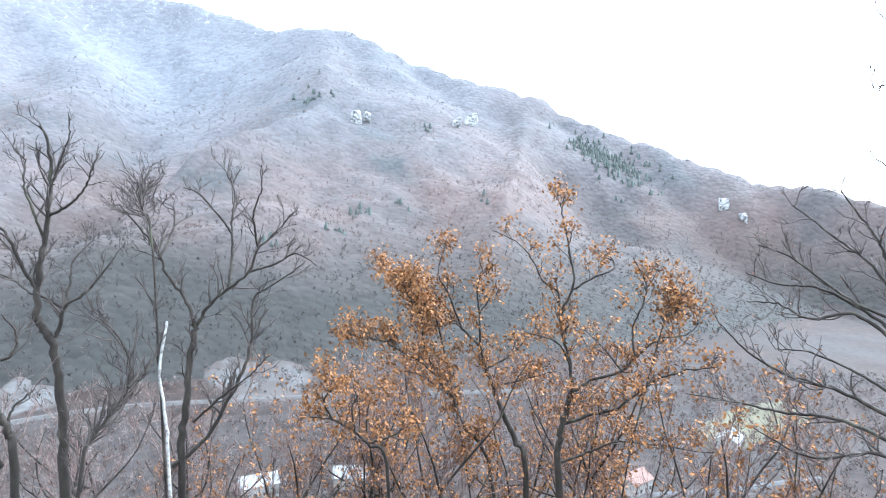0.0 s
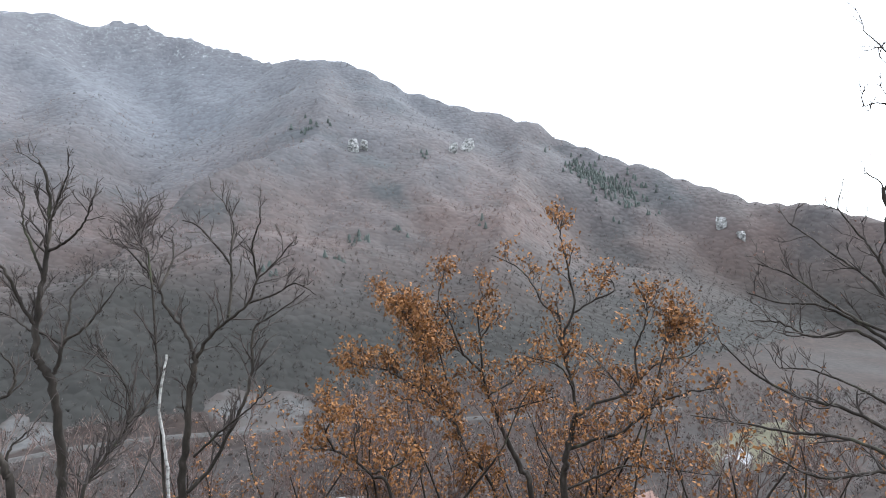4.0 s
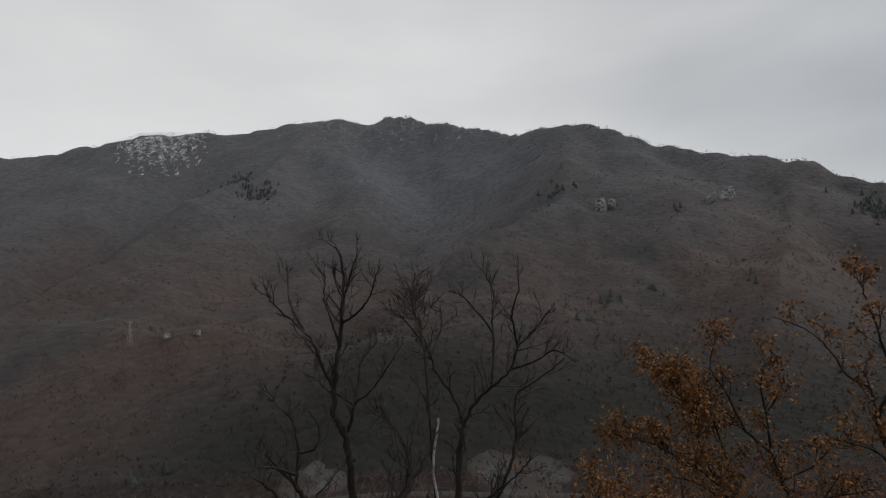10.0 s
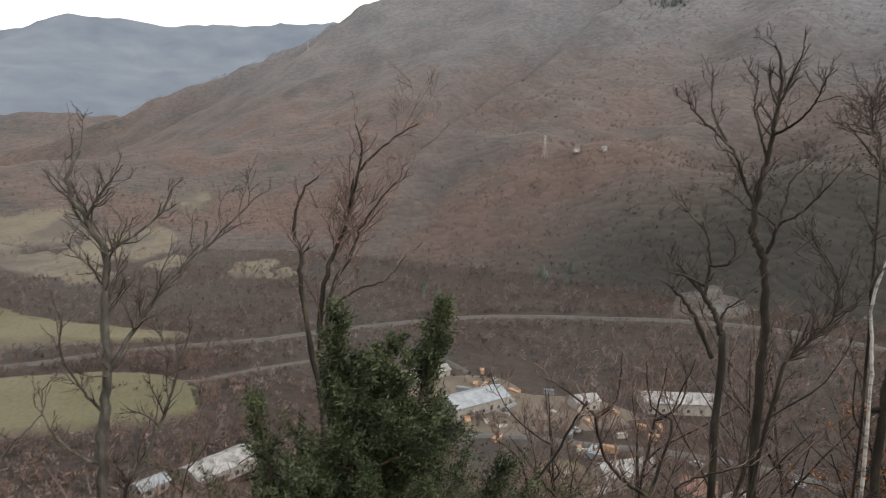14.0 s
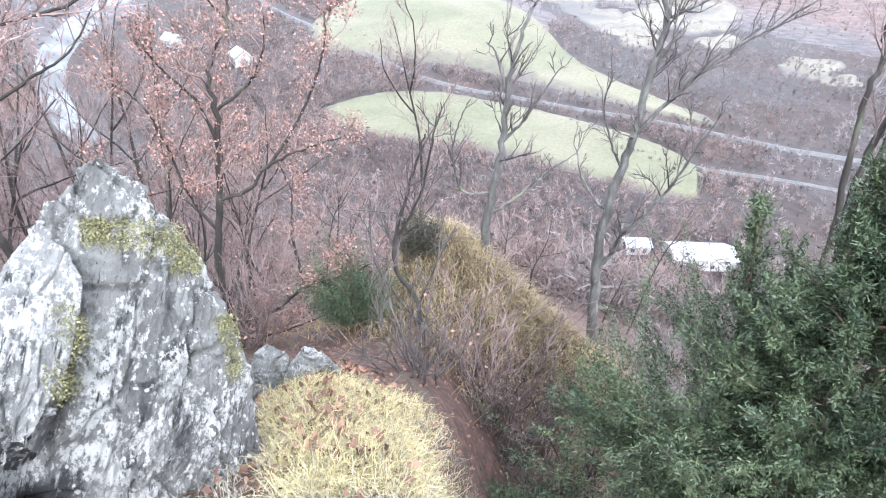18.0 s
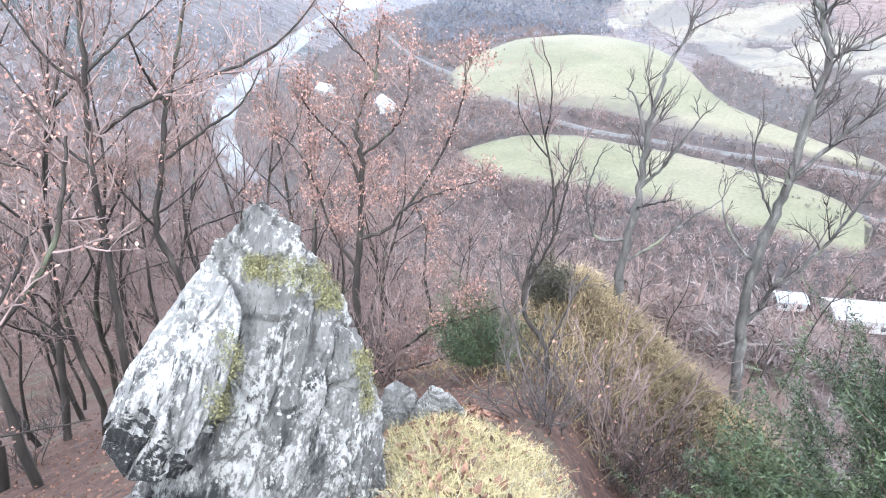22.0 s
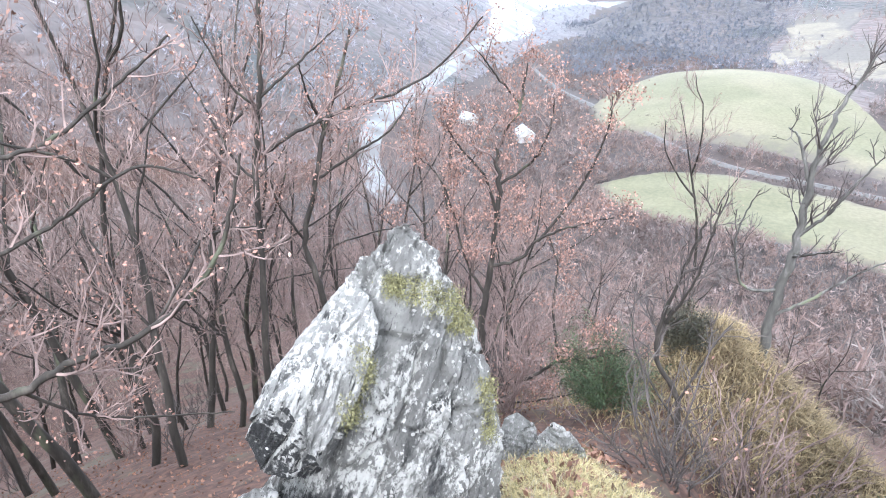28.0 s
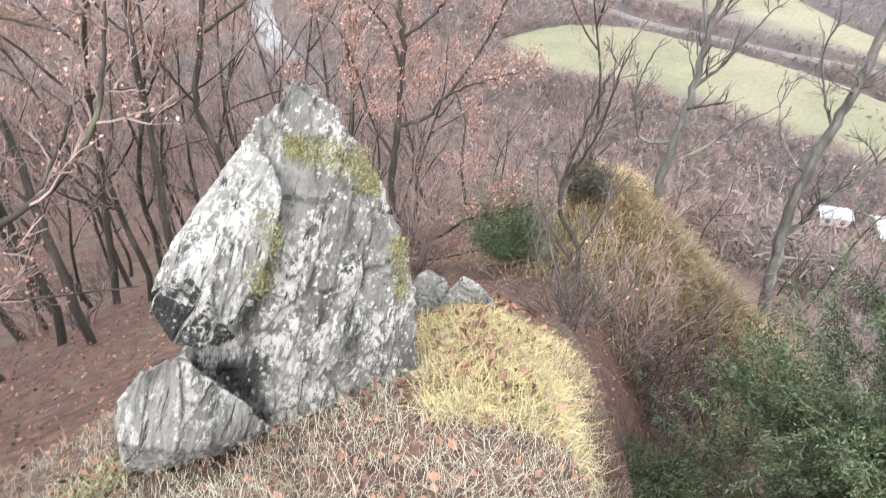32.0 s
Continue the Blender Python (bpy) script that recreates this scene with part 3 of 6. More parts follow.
def build_ground():
    azs = np.concatenate([np.arange(-165, 66, 0.5), np.arange(66, 195, 3.0)])
    rs = np.concatenate([0.35 * 1.026 ** np.arange(0, 256), 250 * 1.0115 ** np.arange(0, 201), 2490 * 1.03 ** np.arange(0, 25)])
    A, Rr = np.meshgrid(np.radians(azs), rs)
    X, Y = np.sin(A) * Rr, np.cos(A) * Rr
    Z = land(X, Y)
    n_r, n_a = X.shape
    verts = np.stack([X, Y, Z], -1).reshape(-1, 3)
    i = np.arange(n_r - 1)[:, None] * n_a
    j = np.arange(n_a)[None, :]
    jn = (j + 1) % n_a
    quads = np.stack([i + j, i + n_a + j, i + n_a + jn, i + jn], -1).reshape(-1, 4)
    verts = np.vstack([verts, [[0, 0, -1.62]]])
    me = bpy.data.meshes.new("ground")
    me.from_pydata(verts.tolist(), [], quads.tolist() + [[len(verts) - 1, k, (k + 1) % n_a] for k in range(n_a)])
    me.materials.append(M_LITTER)
    me.materials.append(M_SLOPE)
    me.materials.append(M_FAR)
    me.materials.append(M_MOUNT)
    q = Z[:-1]
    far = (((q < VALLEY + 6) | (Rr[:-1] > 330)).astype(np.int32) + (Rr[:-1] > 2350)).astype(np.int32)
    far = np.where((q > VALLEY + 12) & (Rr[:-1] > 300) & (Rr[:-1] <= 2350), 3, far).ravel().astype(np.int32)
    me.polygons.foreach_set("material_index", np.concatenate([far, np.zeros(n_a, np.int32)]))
    me.shade_smooth()
    # every face looks up
    bm = bmesh.new()
    bm.from_mesh(me)
    bmesh.ops.recalc_face_normals(bm, faces=bm.faces)
    bm.to_mesh(me)
    bm.free()
    for zone, amount in (("high", haze_snow(X, Y, Z)), ("foot_tone", dark_foot(X, Y, Z)), ("red", red_beech(X, Y, Z))):
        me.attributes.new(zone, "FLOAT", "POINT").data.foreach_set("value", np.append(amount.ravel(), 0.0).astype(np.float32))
    tagged(new("ground", me), "steep wooded hill, flat valley and mountains in one sheet of land", "ground", kind="structure")


build_ground()


def draped(name, near, far, lift, mat, label, category, across=19, along=90, ragged=0.5):
    """A sheet on the land between two lines of map points."""
    def line(p):
        p = np.array(p, float)
        u = np.linspace(0, len(p) - 1, along)
        k = np.minimum(u.astype(int), len(p) - 2)
        f = (u - k)[:, None]
        p0, p1, p2, p3 = p[np.maximum(k - 1, 0)], p[k], p[k + 1], p[np.minimum(k + 2, len(p) - 1)]
        return 0.5 * (2 * p1 + (p2 - p0) * f + (2 * p0 - 5 * p1 + 4 * p2 - p3) * f ** 2 + (3 * p1 - p0 - 3 * p2 + p3) * f ** 3)
    a, b = line(near), line(far)
    for e, ph in ((a, 0.0), (b, 2.0)):
        s = np.arange(along) * 1.0
        e += ragged * np.stack([np.sin(s * 0.9 + ph) + 0.7 * np.sin(s * 2.3 + ph), np.sin(s * 1.3 + 1 + ph) + 0.7 * np.sin(s * 2.9)], -1)
    v = np.linspace(0, 1, across)[:, None, None]
    g = a[None] * (1 - v) + b[None] * v
    edge = np.minimum(v[:, :, 0], 1 - v[:, :, 0]) * (across - 1) + 0 * g[..., 0]
    if ragged:
        edge = np.minimum(edge, np.minimum(np.arange(along), along - 1 - np.arange(along))[None])
    z = land(g[..., 0], g[..., 1]) - 0.7 + (lift + 0.7) * np.clip(edge / (2 if ragged else 1), 0, 1)
    verts = np.concatenate([g, z[..., None]], -1).reshape(-1, 3)
    faces = [(r * along + c, r * along + c + 1, (r + 1) * along + c + 1, (r + 1) * along + c) for r in range(across - 1) for c in range(along - 1)]
    ob = mesh_object(name, verts, faces, mat, smooth=True)
    u = np.linspace(0, 1, along)[None]
    worn(ob, np.minimum(np.minimum(v[:, :, 0], 1 - v[:, :, 0]) * 5, np.minimum(u, 1 - u) * 9).ravel())
    return tagged(ob, label, category, kind="structure")


def worn(ob, inner):
    """Mark how far each point lies from the rim of an open patch, for the thin grass along its edge."""
    mark = ob.data.attributes.new("inner", "FLOAT", "POINT")
    mark.data.foreach_set("value", np.clip(inner, 0, 1).astype(np.float32))


def ribbon(name, mid, width, lift, mat, label, category, along=80):
    p = np.array(mid, float)
    t = np.gradient(p, axis=0)
    t /= np.linalg.norm(t, axis=1)[:, None]
    nrm = np.stack([-t[:, 1], t[:, 0]], -1) * width * 0.75
    return draped(name, p - nrm, p + nrm, lift, mat, label, category, across=4, along=along, ragged=0.0)


RAIL = [(-640, -190), (-470, -95), (-385, -35), (-347, 3), (-324, 73), (-290, 158), (-236, 268), (-188, 317), (-124, 352), (-55, 368), (40, 368), (120, 355), (260, 330)]
VALLEY_ROAD = [(-300, 80), (-256, 112), (-247, 126), (-243, 150), (-229, 184), (-206, 208), (-190, 214), (-168, 208)]
VILLAGE_ROAD = [(-160, 120), (-125, 165), (-94, 187), (-72, 200), (-38, 211), (30, 215), (110, 205), (220, 190)]
RIVER = [(-1800, -330), (-1340, -346), (-1010, -350), (-760, -268), (-567, -239), (-453, -221), (-374, -208), (-320, -194), (-278, -173), (-250, -150), (-236, -132)]
ribbon("railway_bed", RAIL, 4.4, 1.0, M_ROAD, "pale gravel railway bed curving along the mountain foot", "railway")
ribbon("valley_road", VALLEY_ROAD, 3.2, 0.7, M_ROAD, "pale gravel road across the valley floor", "road")
ribbon("village_road", VILLAGE_ROAD, 3.4, 0.6, M_ASPHALT, "narrow paved village road between houses", "road")
MEADOW_LOW = [(-282, -48), (-264, -26), (-258, 0), (-250, 35), (-232, 62), (-214, 97), (-222, 108)], [(-296, -56), (-328, -30), (-336, 2), (-326, 35), (-308, 74), (-272, 112), (-236, 116)]
draped("meadow_lower", *MEADOW_LOW, 1.4, M_FIELD,
       "pale green mown meadow on the valley floor", "meadow")
MEADOW_UP = [(-410, -78), (-388, -48), (-372, -10), (-362, 30), (-345, 80), (-322, 118), (-305, 144)], [(-450, -92), (-540, -80), (-600, -40), (-605, 10), (-530, 66), (-410, 96), (-312, 152)]
draped("meadow_upper", *MEADOW_UP, 1.8, M_FIELD,
       "pale green rounded meadow rising above the railway", "meadow")
draped("meadow_small", [(190, 215), (240, 235), (290, 250)], [(215, 262), (262, 285), (305, 290)], 0.9, M_FIELD, "small green meadow behind the village", "meadow", along=20)


def meet(az, el, r0=120, r1=2200):
    """How far out the line of a bearing and height angle meets the land."""
    rs = np.linspace(r0, r1, 900)
    z = land(np.sin(radians(az)) * rs, np.cos(radians(az)) * rs)
    k = np.nonzero(np.degrees(np.arctan2(z, rs)) > el)[0]
    return float(rs[k[0]]) if len(k) else None


def clearing(name, az, el, wide, deep, seed, mat, label, category):
    """An open patch with a ragged round outline, lying on the land."""
    r = meet(az, el)
    if r is None:
        return
    rng = np.random.RandomState(seed)
    cx, cy, _ = at(az, 0, r)
    ph = rng.uniform(0, 6.28, 5)
    a = np.arange(64) * 2 * math.pi / 64
    rim = 1 + sum(0.22 / (k + 1) * np.sin((k + 2) * a + ph[k]) for k in range(5)) + rng.normal(size=64) * 0.03
    rings = np.linspace(0.0, 1, 12)[1:]
    ca, sa = math.cos(radians(-az)), math.sin(radians(-az))
    u, v = rings[:, None] * rim[None] * np.cos(a)[None] * wide / 2, rings[:, None] * rim[None] * np.sin(a)[None] * deep / 2
    x, y = cx + ca * u - sa * v, cy + sa * u + ca * v
    lift = (0.7 - 1.6 * (np.arange(11) == 10))[:, None]
    verts = np.concatenate([[[cx, cy, float(land(cx, cy)) + 0.7]], np.stack([x, y, land(x, y) + lift], -1).reshape(-1, 3)])
    faces = [(0, 1 + k, 1 + (k + 1) % 64) for k in range(64)]
    faces += [(1 + i * 64 + k, 1 + (i + 1) * 64 + k, 1 + (i + 1) * 64 + (k + 1) % 64, 1 + i * 64 + (k + 1) % 64) for i in range(10) for k in range(64)]
    ob = mesh_object(name, verts, faces, mat, smooth=True)
    worn(ob, np.concatenate([[1.0], np.repeat((1 - rings) * 2.6, 64)]))
    tagged(ob, label, category, kind="structure")


PASTURES = [(-82, -6.6, 60, 150), (-79, -7.8, 60, 120), (-76, -9.0, 60, 100), (-73, -10, 55, 80), (-71, -8.2, 60, 130), (-75, -6.2, 95, 200), (-67, -8.0, 50, 110), (-66, -9.8, 30, 50),
            (-59, -10.6, 45, 55), (-56.5, -11.2, 25, 35), (-84.5, -4.8, 90, 220), (-86, -6.8, 40, 90), (-64, -4.5, 50, 140), (-97, -8.2, 30, 40)]
for k, (az, el, wide, deep) in enumerate(PASTURES):
    clearing("pasture", az, el, wide, deep, k, M_DRYGRASS, "straw-coloured hill pasture between bare woods", "pasture")
clearing("scree_slope", 0.8, -13.2, 55, 60, 31, M_SCREE, "pale grey quarry scree above the railway", "scree")
clearing("scree_slope", -17.8, -12.8, 36, 44, 33, M_SCREE, "pale grey scree patch above the railway", "scree")
clearing("sawmill_yard", -37, -23.0, 95, 55, 35, M_YARD, "trodden pale earth yard of the sawmill", "yard")
clearing("house_lawn", -29.5, -29.5, 34, 26, 36, M_FIELD, "small yellowish lawn between the houses", "lawn")
ribbon("river", RIVER, 12, 0.8, M_WATER, "pale shallow river winding through the gorge", "river")
draped("river_flats", [(-700, -268), (-830, -310), (-968, -372), (-1130, -408), (-1572, -404), (-2150, -440)], [(-690, -250), (-795, -246), (-880, -256), (-1010, -292), (-1500, -330), (-2150, -330)], 1.0, M_FLATS, "pale snowy gravel flats beside the river", "gravel")


# ---- woods too far to pick trees apart ----
def scatter(rng, az0, az1, r0, r1, n, keep=None, power=1.0):
    a = np.radians(rng.uniform(az0, az1, n))
    r = (r0 ** (2 * power) + rng.uniform(0, 1, n) * (r1 ** (2 * power) - r0 ** (2 * power))) ** (0.5 / power)
    x, y = np.sin(a) * r, np.cos(a) * r
    if keep is not None:
        k = keep(x, y)
        x, y = x[k], y[k]
    return x, y, land(x, y)


def slivers(rng, xyz, high, pieces, size, slim=0.5):
    """Ragged bare crowns: loose upward slivers filling an egg over each stem."""
    x, y, z = xyz
    n = len(x)
    h = high * rng.uniform(0.7, 1.25, n)
    u = rng.normal(size=(n, pieces, 3))
    u /= np.linalg.norm(u, axis=2, keepdims=True)
    u *= rng.uniform(0.3, 1.0, (n, pieces, 1))
    c = np.stack([x, y, z + h * 0.52], -1)[:, None] + u * np.stack([h * 0.33, h * 0.33, h * 0.45], -1)[:, None]
    d1 = rng.normal(size=(n, pieces, 3)) * size * 0.6 + u * size
    d1[..., 2] = np.abs(d1[..., 2]) + size * 0.25
    d2 = rng.normal(size=(n, pieces, 3)) * size * slim
    return np.stack([c - d1 * 0.5 - d2 * 0.5, c - d1 * 0.5 + d2 * 0.5, c + d1 * 0.7], 2).reshape(-1, 3, 3)


def domes(rng, xyz, high, wide, tip=0.35):
    """Far crowns as uneven lumps of eighteen facets; tip near 0 makes firs."""
    x, y, z = xyz
    n = len(x)
    h = (high * rng.uniform(0.45, 1.5, n))[:, None]
    a = (np.arange(6) * math.pi / 3)[None] + rng.uniform(0, 6.28, (n, 1))
    w0 = wide * rng.uniform(0.7, 1.3, (n, 6))
    w1 = wide * tip * 2 * rng.uniform(0.55, 1.25, (n, 6))
    c = np.stack([x, y, z], -1)
    low = c[:, None] + np.stack([np.cos(a) * w0, np.sin(a) * w0, h * rng.uniform(-0.3, 0.2, (n, 6))], -1)
    mid = c[:, None] + np.stack([np.cos(a + 0.4) * w1, np.sin(a + 0.4) * w1, h * rng.uniform(0.62, 0.95, (n, 6))], -1)
    top = c + np.stack([rng.normal(size=n) * wide * 0.15, rng.normal(size=n) * wide * 0.15, h[:, 0]], -1)
    v = np.concatenate([low, mid, top[:, None]], 1).reshape(-1, 3)
    j = np.arange(6)
    jn = (j + 1) % 6
    tri = np.concatenate([np.stack([j, jn, jn + 6], -1), np.stack([j, jn + 6, j + 6], -1), np.stack([j + 6, jn + 6, np.full(6, 12)], -1)])
    f = (np.arange(n) * 13)[:, None, None] + tri[None]
    return v, f.reshape(-1, 3)


def lumps(name, data, mat, label, category="woods"):
    v, f = data
    me = bpy.data.meshes.new(name)
    me.vertices.add(len(v))
    me.vertices.foreach_set("co", v.astype(np.float32).ravel())
    me.loops.add(len(f) * 3)
    me.loops.foreach_set("vertex_index", f.astype(np.int32).ravel())
    me.polygons.add(len(f))
    me.polygons.foreach_set("loop_start", np.arange(0, len(f) * 3, 3, dtype=np.int32))
    me.update(calc_edges=True)
    me.materials.append(mat)
    me.shade_smooth()
    return tagged(new(name, me), label, category, kind="stuff")


def inside(x, y, ring):
    out = np.zeros(np.shape(x), bool)
    for (x0, y0), (x1, y1) in zip(ring, ring[1:] + ring[:1]):
        cross = (y0 > y) != (y1 > y)
        out ^= cross & (x < (x1 - x0) * (y - y0) / ((y1 - y0) if y1 != y0 else 1e-9) + x0)
    return out


def in_meadow(x, y):
    wob = fbm(x, y, 22, 2, 14) * 3
    return inside(x + wob, y - wob, MEADOW_LOW[0] + MEADOW_LOW[1][::-1]) | inside(x - wob, y + wob, MEADOW_UP[0] + MEADOW_UP[1][::-1])


def near_track(x, y, gap=9):
    out = np.zeros(np.shape(x), bool)
    for p in (RAIL, VALLEY_ROAD, RIVER, VILLAGE_ROAD):
        p = np.array(p, float)
        for a, b in zip(p[:-1], p[1:]):
            ab = b - a
            u = np.clip(((x - a[0]) * ab[0] + (y - a[1]) * ab[1]) / (ab @ ab), 0, 1)
            out |= np.hypot(x - a[0] - u * ab[0], y - a[1] - u * ab[1]) < (gap if p is not RIVER else gap + 8)
    return out


def pasture(x, y):
    out = np.zeros(np.shape(x), bool)
    for az, el, wide, deep in PASTURES:
        r = meet(az, el)
        if r:
            cx, cy, _ = at(az, 0, r)
            out |= np.hypot(x - cx, y - cy) < min(wide, deep) * 0.5
    return out


def on_mountain(x, y):
    return (land(x, y) > VALLEY + 9) & ~in_meadow(x, y) & ~pasture(x, y) & ~near_track(x, y, 14) & ((x > -100) | (np.hypot(x, y) > 300))


def clear_of_spots(x, y):
    """Mountain wood, but none where the cliffs stand."""
    az, el = np.degrees(np.arctan2(x, y)), np.degrees(np.arctan2(land(x, y), np.hypot(x, y)))
    out = on_mountain(x, y)
    for a, e, w in ((9.7, 10.0, 0.8), (19.4, 9.8, 1.0), (42.6, 1.4, 1.1)):
        out &= ~((np.abs(az - a) < w) & (np.abs(el - e) < 0.55))
    return out


rng = np.random.RandomState(7)


def light_wood(x, y):
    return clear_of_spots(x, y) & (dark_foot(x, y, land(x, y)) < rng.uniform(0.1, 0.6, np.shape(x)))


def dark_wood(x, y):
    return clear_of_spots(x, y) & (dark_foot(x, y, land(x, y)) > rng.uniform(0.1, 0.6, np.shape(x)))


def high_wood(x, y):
    return clear_of_spots(x, y) & (haze_snow(x, y, land(x, y)) > rng.uniform(0.1, 0.6, np.shape(x)))


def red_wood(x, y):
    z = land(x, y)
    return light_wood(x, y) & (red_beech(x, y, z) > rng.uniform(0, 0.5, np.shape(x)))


tagged(soup("high_woods", slivers(rng, scatter(rng, -88, 62, 700, 2050, 12000, high_wood, 0.8), 5, 8, 1.5, 0.30), M_WOOD_HIGH), "bare deciduous woods on the high mountain, pale with painted haze and snow", "woods", kind="stuff")
tagged(soup("mountain_woods", slivers(rng, scatter(rng, -88, 62, 380, 1250, 13000, light_wood, 0.62), 6, 8, 1.4, 0.28), M_WOOD_GREY), "bare grey-brown deciduous woods covering the mountain", "woods", kind="stuff")
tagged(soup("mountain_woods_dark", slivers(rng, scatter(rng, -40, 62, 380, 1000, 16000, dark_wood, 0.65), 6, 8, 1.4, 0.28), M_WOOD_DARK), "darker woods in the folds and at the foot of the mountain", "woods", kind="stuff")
tagged(soup("mountain_woods_reddish", slivers(rng, scatter(rng, -88, 62, 380, 950, 16000, red_wood, 0.6), 7, 8, 1.5, 0.28), M_WOOD_RED), "reddish-brown bare beech woods on the lower mountain", "woods", kind="stuff")
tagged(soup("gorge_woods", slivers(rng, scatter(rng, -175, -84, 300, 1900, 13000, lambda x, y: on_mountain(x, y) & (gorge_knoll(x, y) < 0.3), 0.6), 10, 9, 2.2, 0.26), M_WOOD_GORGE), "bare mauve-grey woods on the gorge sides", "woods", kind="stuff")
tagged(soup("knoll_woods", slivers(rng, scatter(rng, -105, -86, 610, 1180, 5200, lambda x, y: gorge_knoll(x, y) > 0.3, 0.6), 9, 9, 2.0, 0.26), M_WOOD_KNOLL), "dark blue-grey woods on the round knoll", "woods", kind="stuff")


def crest_trees(rng, per):
    out = []
    for pts, _ in CRESTS[:1]:
        p = smooth_crest(pts)
        k = rng.randint(0, len(p), per)
        out.append(p[k] + rng.normal(size=(per, 2)) * 9)
    xy = np.concatenate(out)
    return xy[:, 0], xy[:, 1], land(xy[:, 0], xy[:, 1]) - 2.5


def smooth_crest(pts):
    p = np.array([at(*q)[:2] for q in pts])
    u = np.linspace(0, len(p) - 1, 900)
    k = np.minimum(u.astype(int), len(p) - 2)
    return p[k] + (p[k + 1] - p[k]) * (u - k)[:, None]


tagged(soup("crest_trees", slivers(rng, crest_trees(rng, 2600), 4.5, 8, 1.0, 0.5), M_WOOD_DARK), "bare trees standing along the mountain crest", "woods", kind="stuff")


def groves(rng, spots):
    """Firs standing in clumps round the given bearings and height angles."""
    xs, ys = [], []
    for az, el, wide, n in spots:
        r = meet(az, el, 350)
        if r:
            cx, cy, _ = at(az, 0, r)
            xs.append(cx + rng.normal(size=n) * wide)
            ys.append(cy + rng.normal(size=n) * wide)
    x, y = np.concatenate(xs), np.concatenate(ys)
    return x, y, land(x, y) - 1


lumps("mountain_firs", domes(rng, groves(rng, [(-22.6, 12.4, 20, 90), (-24, 13.6, 14, 40), (31, 7.3, 20, 120), (33.5, 5.6, 24, 150), (9.5, 2.0, 10, 12), (13.2, 2.6, 5, 4), (5.6, 12.2, 14, 16), (7.5, 0.2, 6, 5), (16, 9.6, 5, 4), (2, -1, 8, 5), (21, 3, 6, 4), (-31, -11.5, 8, 7), (-43, -13, 5, 4)]), 7, 2.8, 0.22), M_CONIFER, "clumps of dark firs among the bare woods")


def valley_scrub(x, y):
    yard = (x > -190) & (x < -30) & (y > 125) & (y < 235)
    return ~in_meadow(x, y) & ~near_track(x, y, 7) & (~yard | (fbm(x, y, 60, 2, 9) > 0.5)) & ~river_view(x, y) & (land(x, y) < VALLEY + 12)


def river_view(x, y):
    """A strip on the crag's side of the river, kept clear of trees so the water shows from the camera."""
    p = np.array(RIVER[3:], float)
    out = np.zeros(np.shape(x), bool)
    for a, b in zip(p[:-1], p[1:]):
        for push in (1.0, 0.95, 0.9, 0.85):
            ab = (b - a) * push
            u = np.clip(((x - a[0] * push) * ab[0] + (y - a[1] * push) * ab[1]) / (ab @ ab), 0, 1)
            out |= np.hypot(x - a[0] * push - u * ab[0], y - a[1] * push - u * ab[1]) < 17
    return out


def own_slope(x, y):
    return (land(x, y) > VALLEY + 6) & ~river_view(x, y)


tagged(soup("valley_scrub", slivers(rng, scatter(rng, -130, 60, 150, 520, 7000, valley_scrub, 0.6), 4.5, 22, 0.9, 0.3), M_SCRUB), "grey bare scrub and thickets on the valley floor", "scrub", kind="stuff")
tagged(soup("valley_scrub_reddish", slivers(rng, scatter(rng, -150, 60, 150, 520, 6000, valley_scrub, 0.6), 4, 22, 0.85, 0.3), M_SCRUB_RED), "reddish bare scrub on the valley floor", "scrub", kind="stuff")
tagged(soup("valley_woods", slivers(rng, scatter(rng, -128, 60, 190, 520, 4200, valley_scrub, 0.7), 7, 24, 1.0, 0.3), M_WOOD_GREY), "pale grey bare alders and willows in the valley", "woods", kind="stuff")
tagged(soup("slope_brush", slivers(rng, scatter(rng, -66, 58, 7, 46, 1300, None, 0.6), 1.7, 55, 0.42, 0.05), M_SCRUB), "brown tangled brush on the steep slope", "brush", kind="stuff")
tagged(soup("slope_woods", slivers(rng, scatter(rng, -165, 55, 45, 170, 2100, own_slope, 0.6), 9, 80, 1.1, 0.09), M_SCRUB_RED), "bare reddish woods lower down the steep slope", "woods", kind="stuff")
tagged(soup("slope_woods_grey", slivers(rng, scatter(rng, -165, 55, 45, 170, 1700, own_slope, 0.6), 9, 80, 1.1, 0.09), M_SCRUB), "bare grey woods lower down the steep slope", "woods", kind="stuff")
tagged(soup("valley_edge_woods", slivers(rng, scatter(rng, -112, -60, 150, 330, 3600, valley_scrub, 0.6), 6, 26, 1.0, 0.16), M_SCRUB_RED), "purple-brown bare woods up to the meadow edge", "woods", kind="stuff")


def hedge(x, y):
    return near_track(x, y, 16) & ~near_track(x, y, 6) & (land(x, y) < VALLEY + 25)


tagged(soup("hedgerow", slivers(rng, scatter(rng, -112, -20, 190, 620, 9000, hedge, 0.6), 3.2, 22, 0.7, 0.28), M_HEDGE), "dark bare hedgerow along the railway and roads", "hedge", kind="stuff")
tagged(soup("far_slope_woods", slivers(rng, scatter(rng, -172, -117, 120, 360, 2400, own_slope, 0.6), 10, 60, 1.4, 0.12), M_SCRUB_RED), "bare reddish woods along the hillside above the river", "woods", kind="stuff")

tagged(soup("slope_thicket", slivers(rng, scatter(rng, -168, -88, 24, 52, 1100, None, 0.6), 4.5, 90, 0.34, 0.03), M_TWIG_RED), "fine reddish bare thicket between the trees", "thicket", kind="stuff")
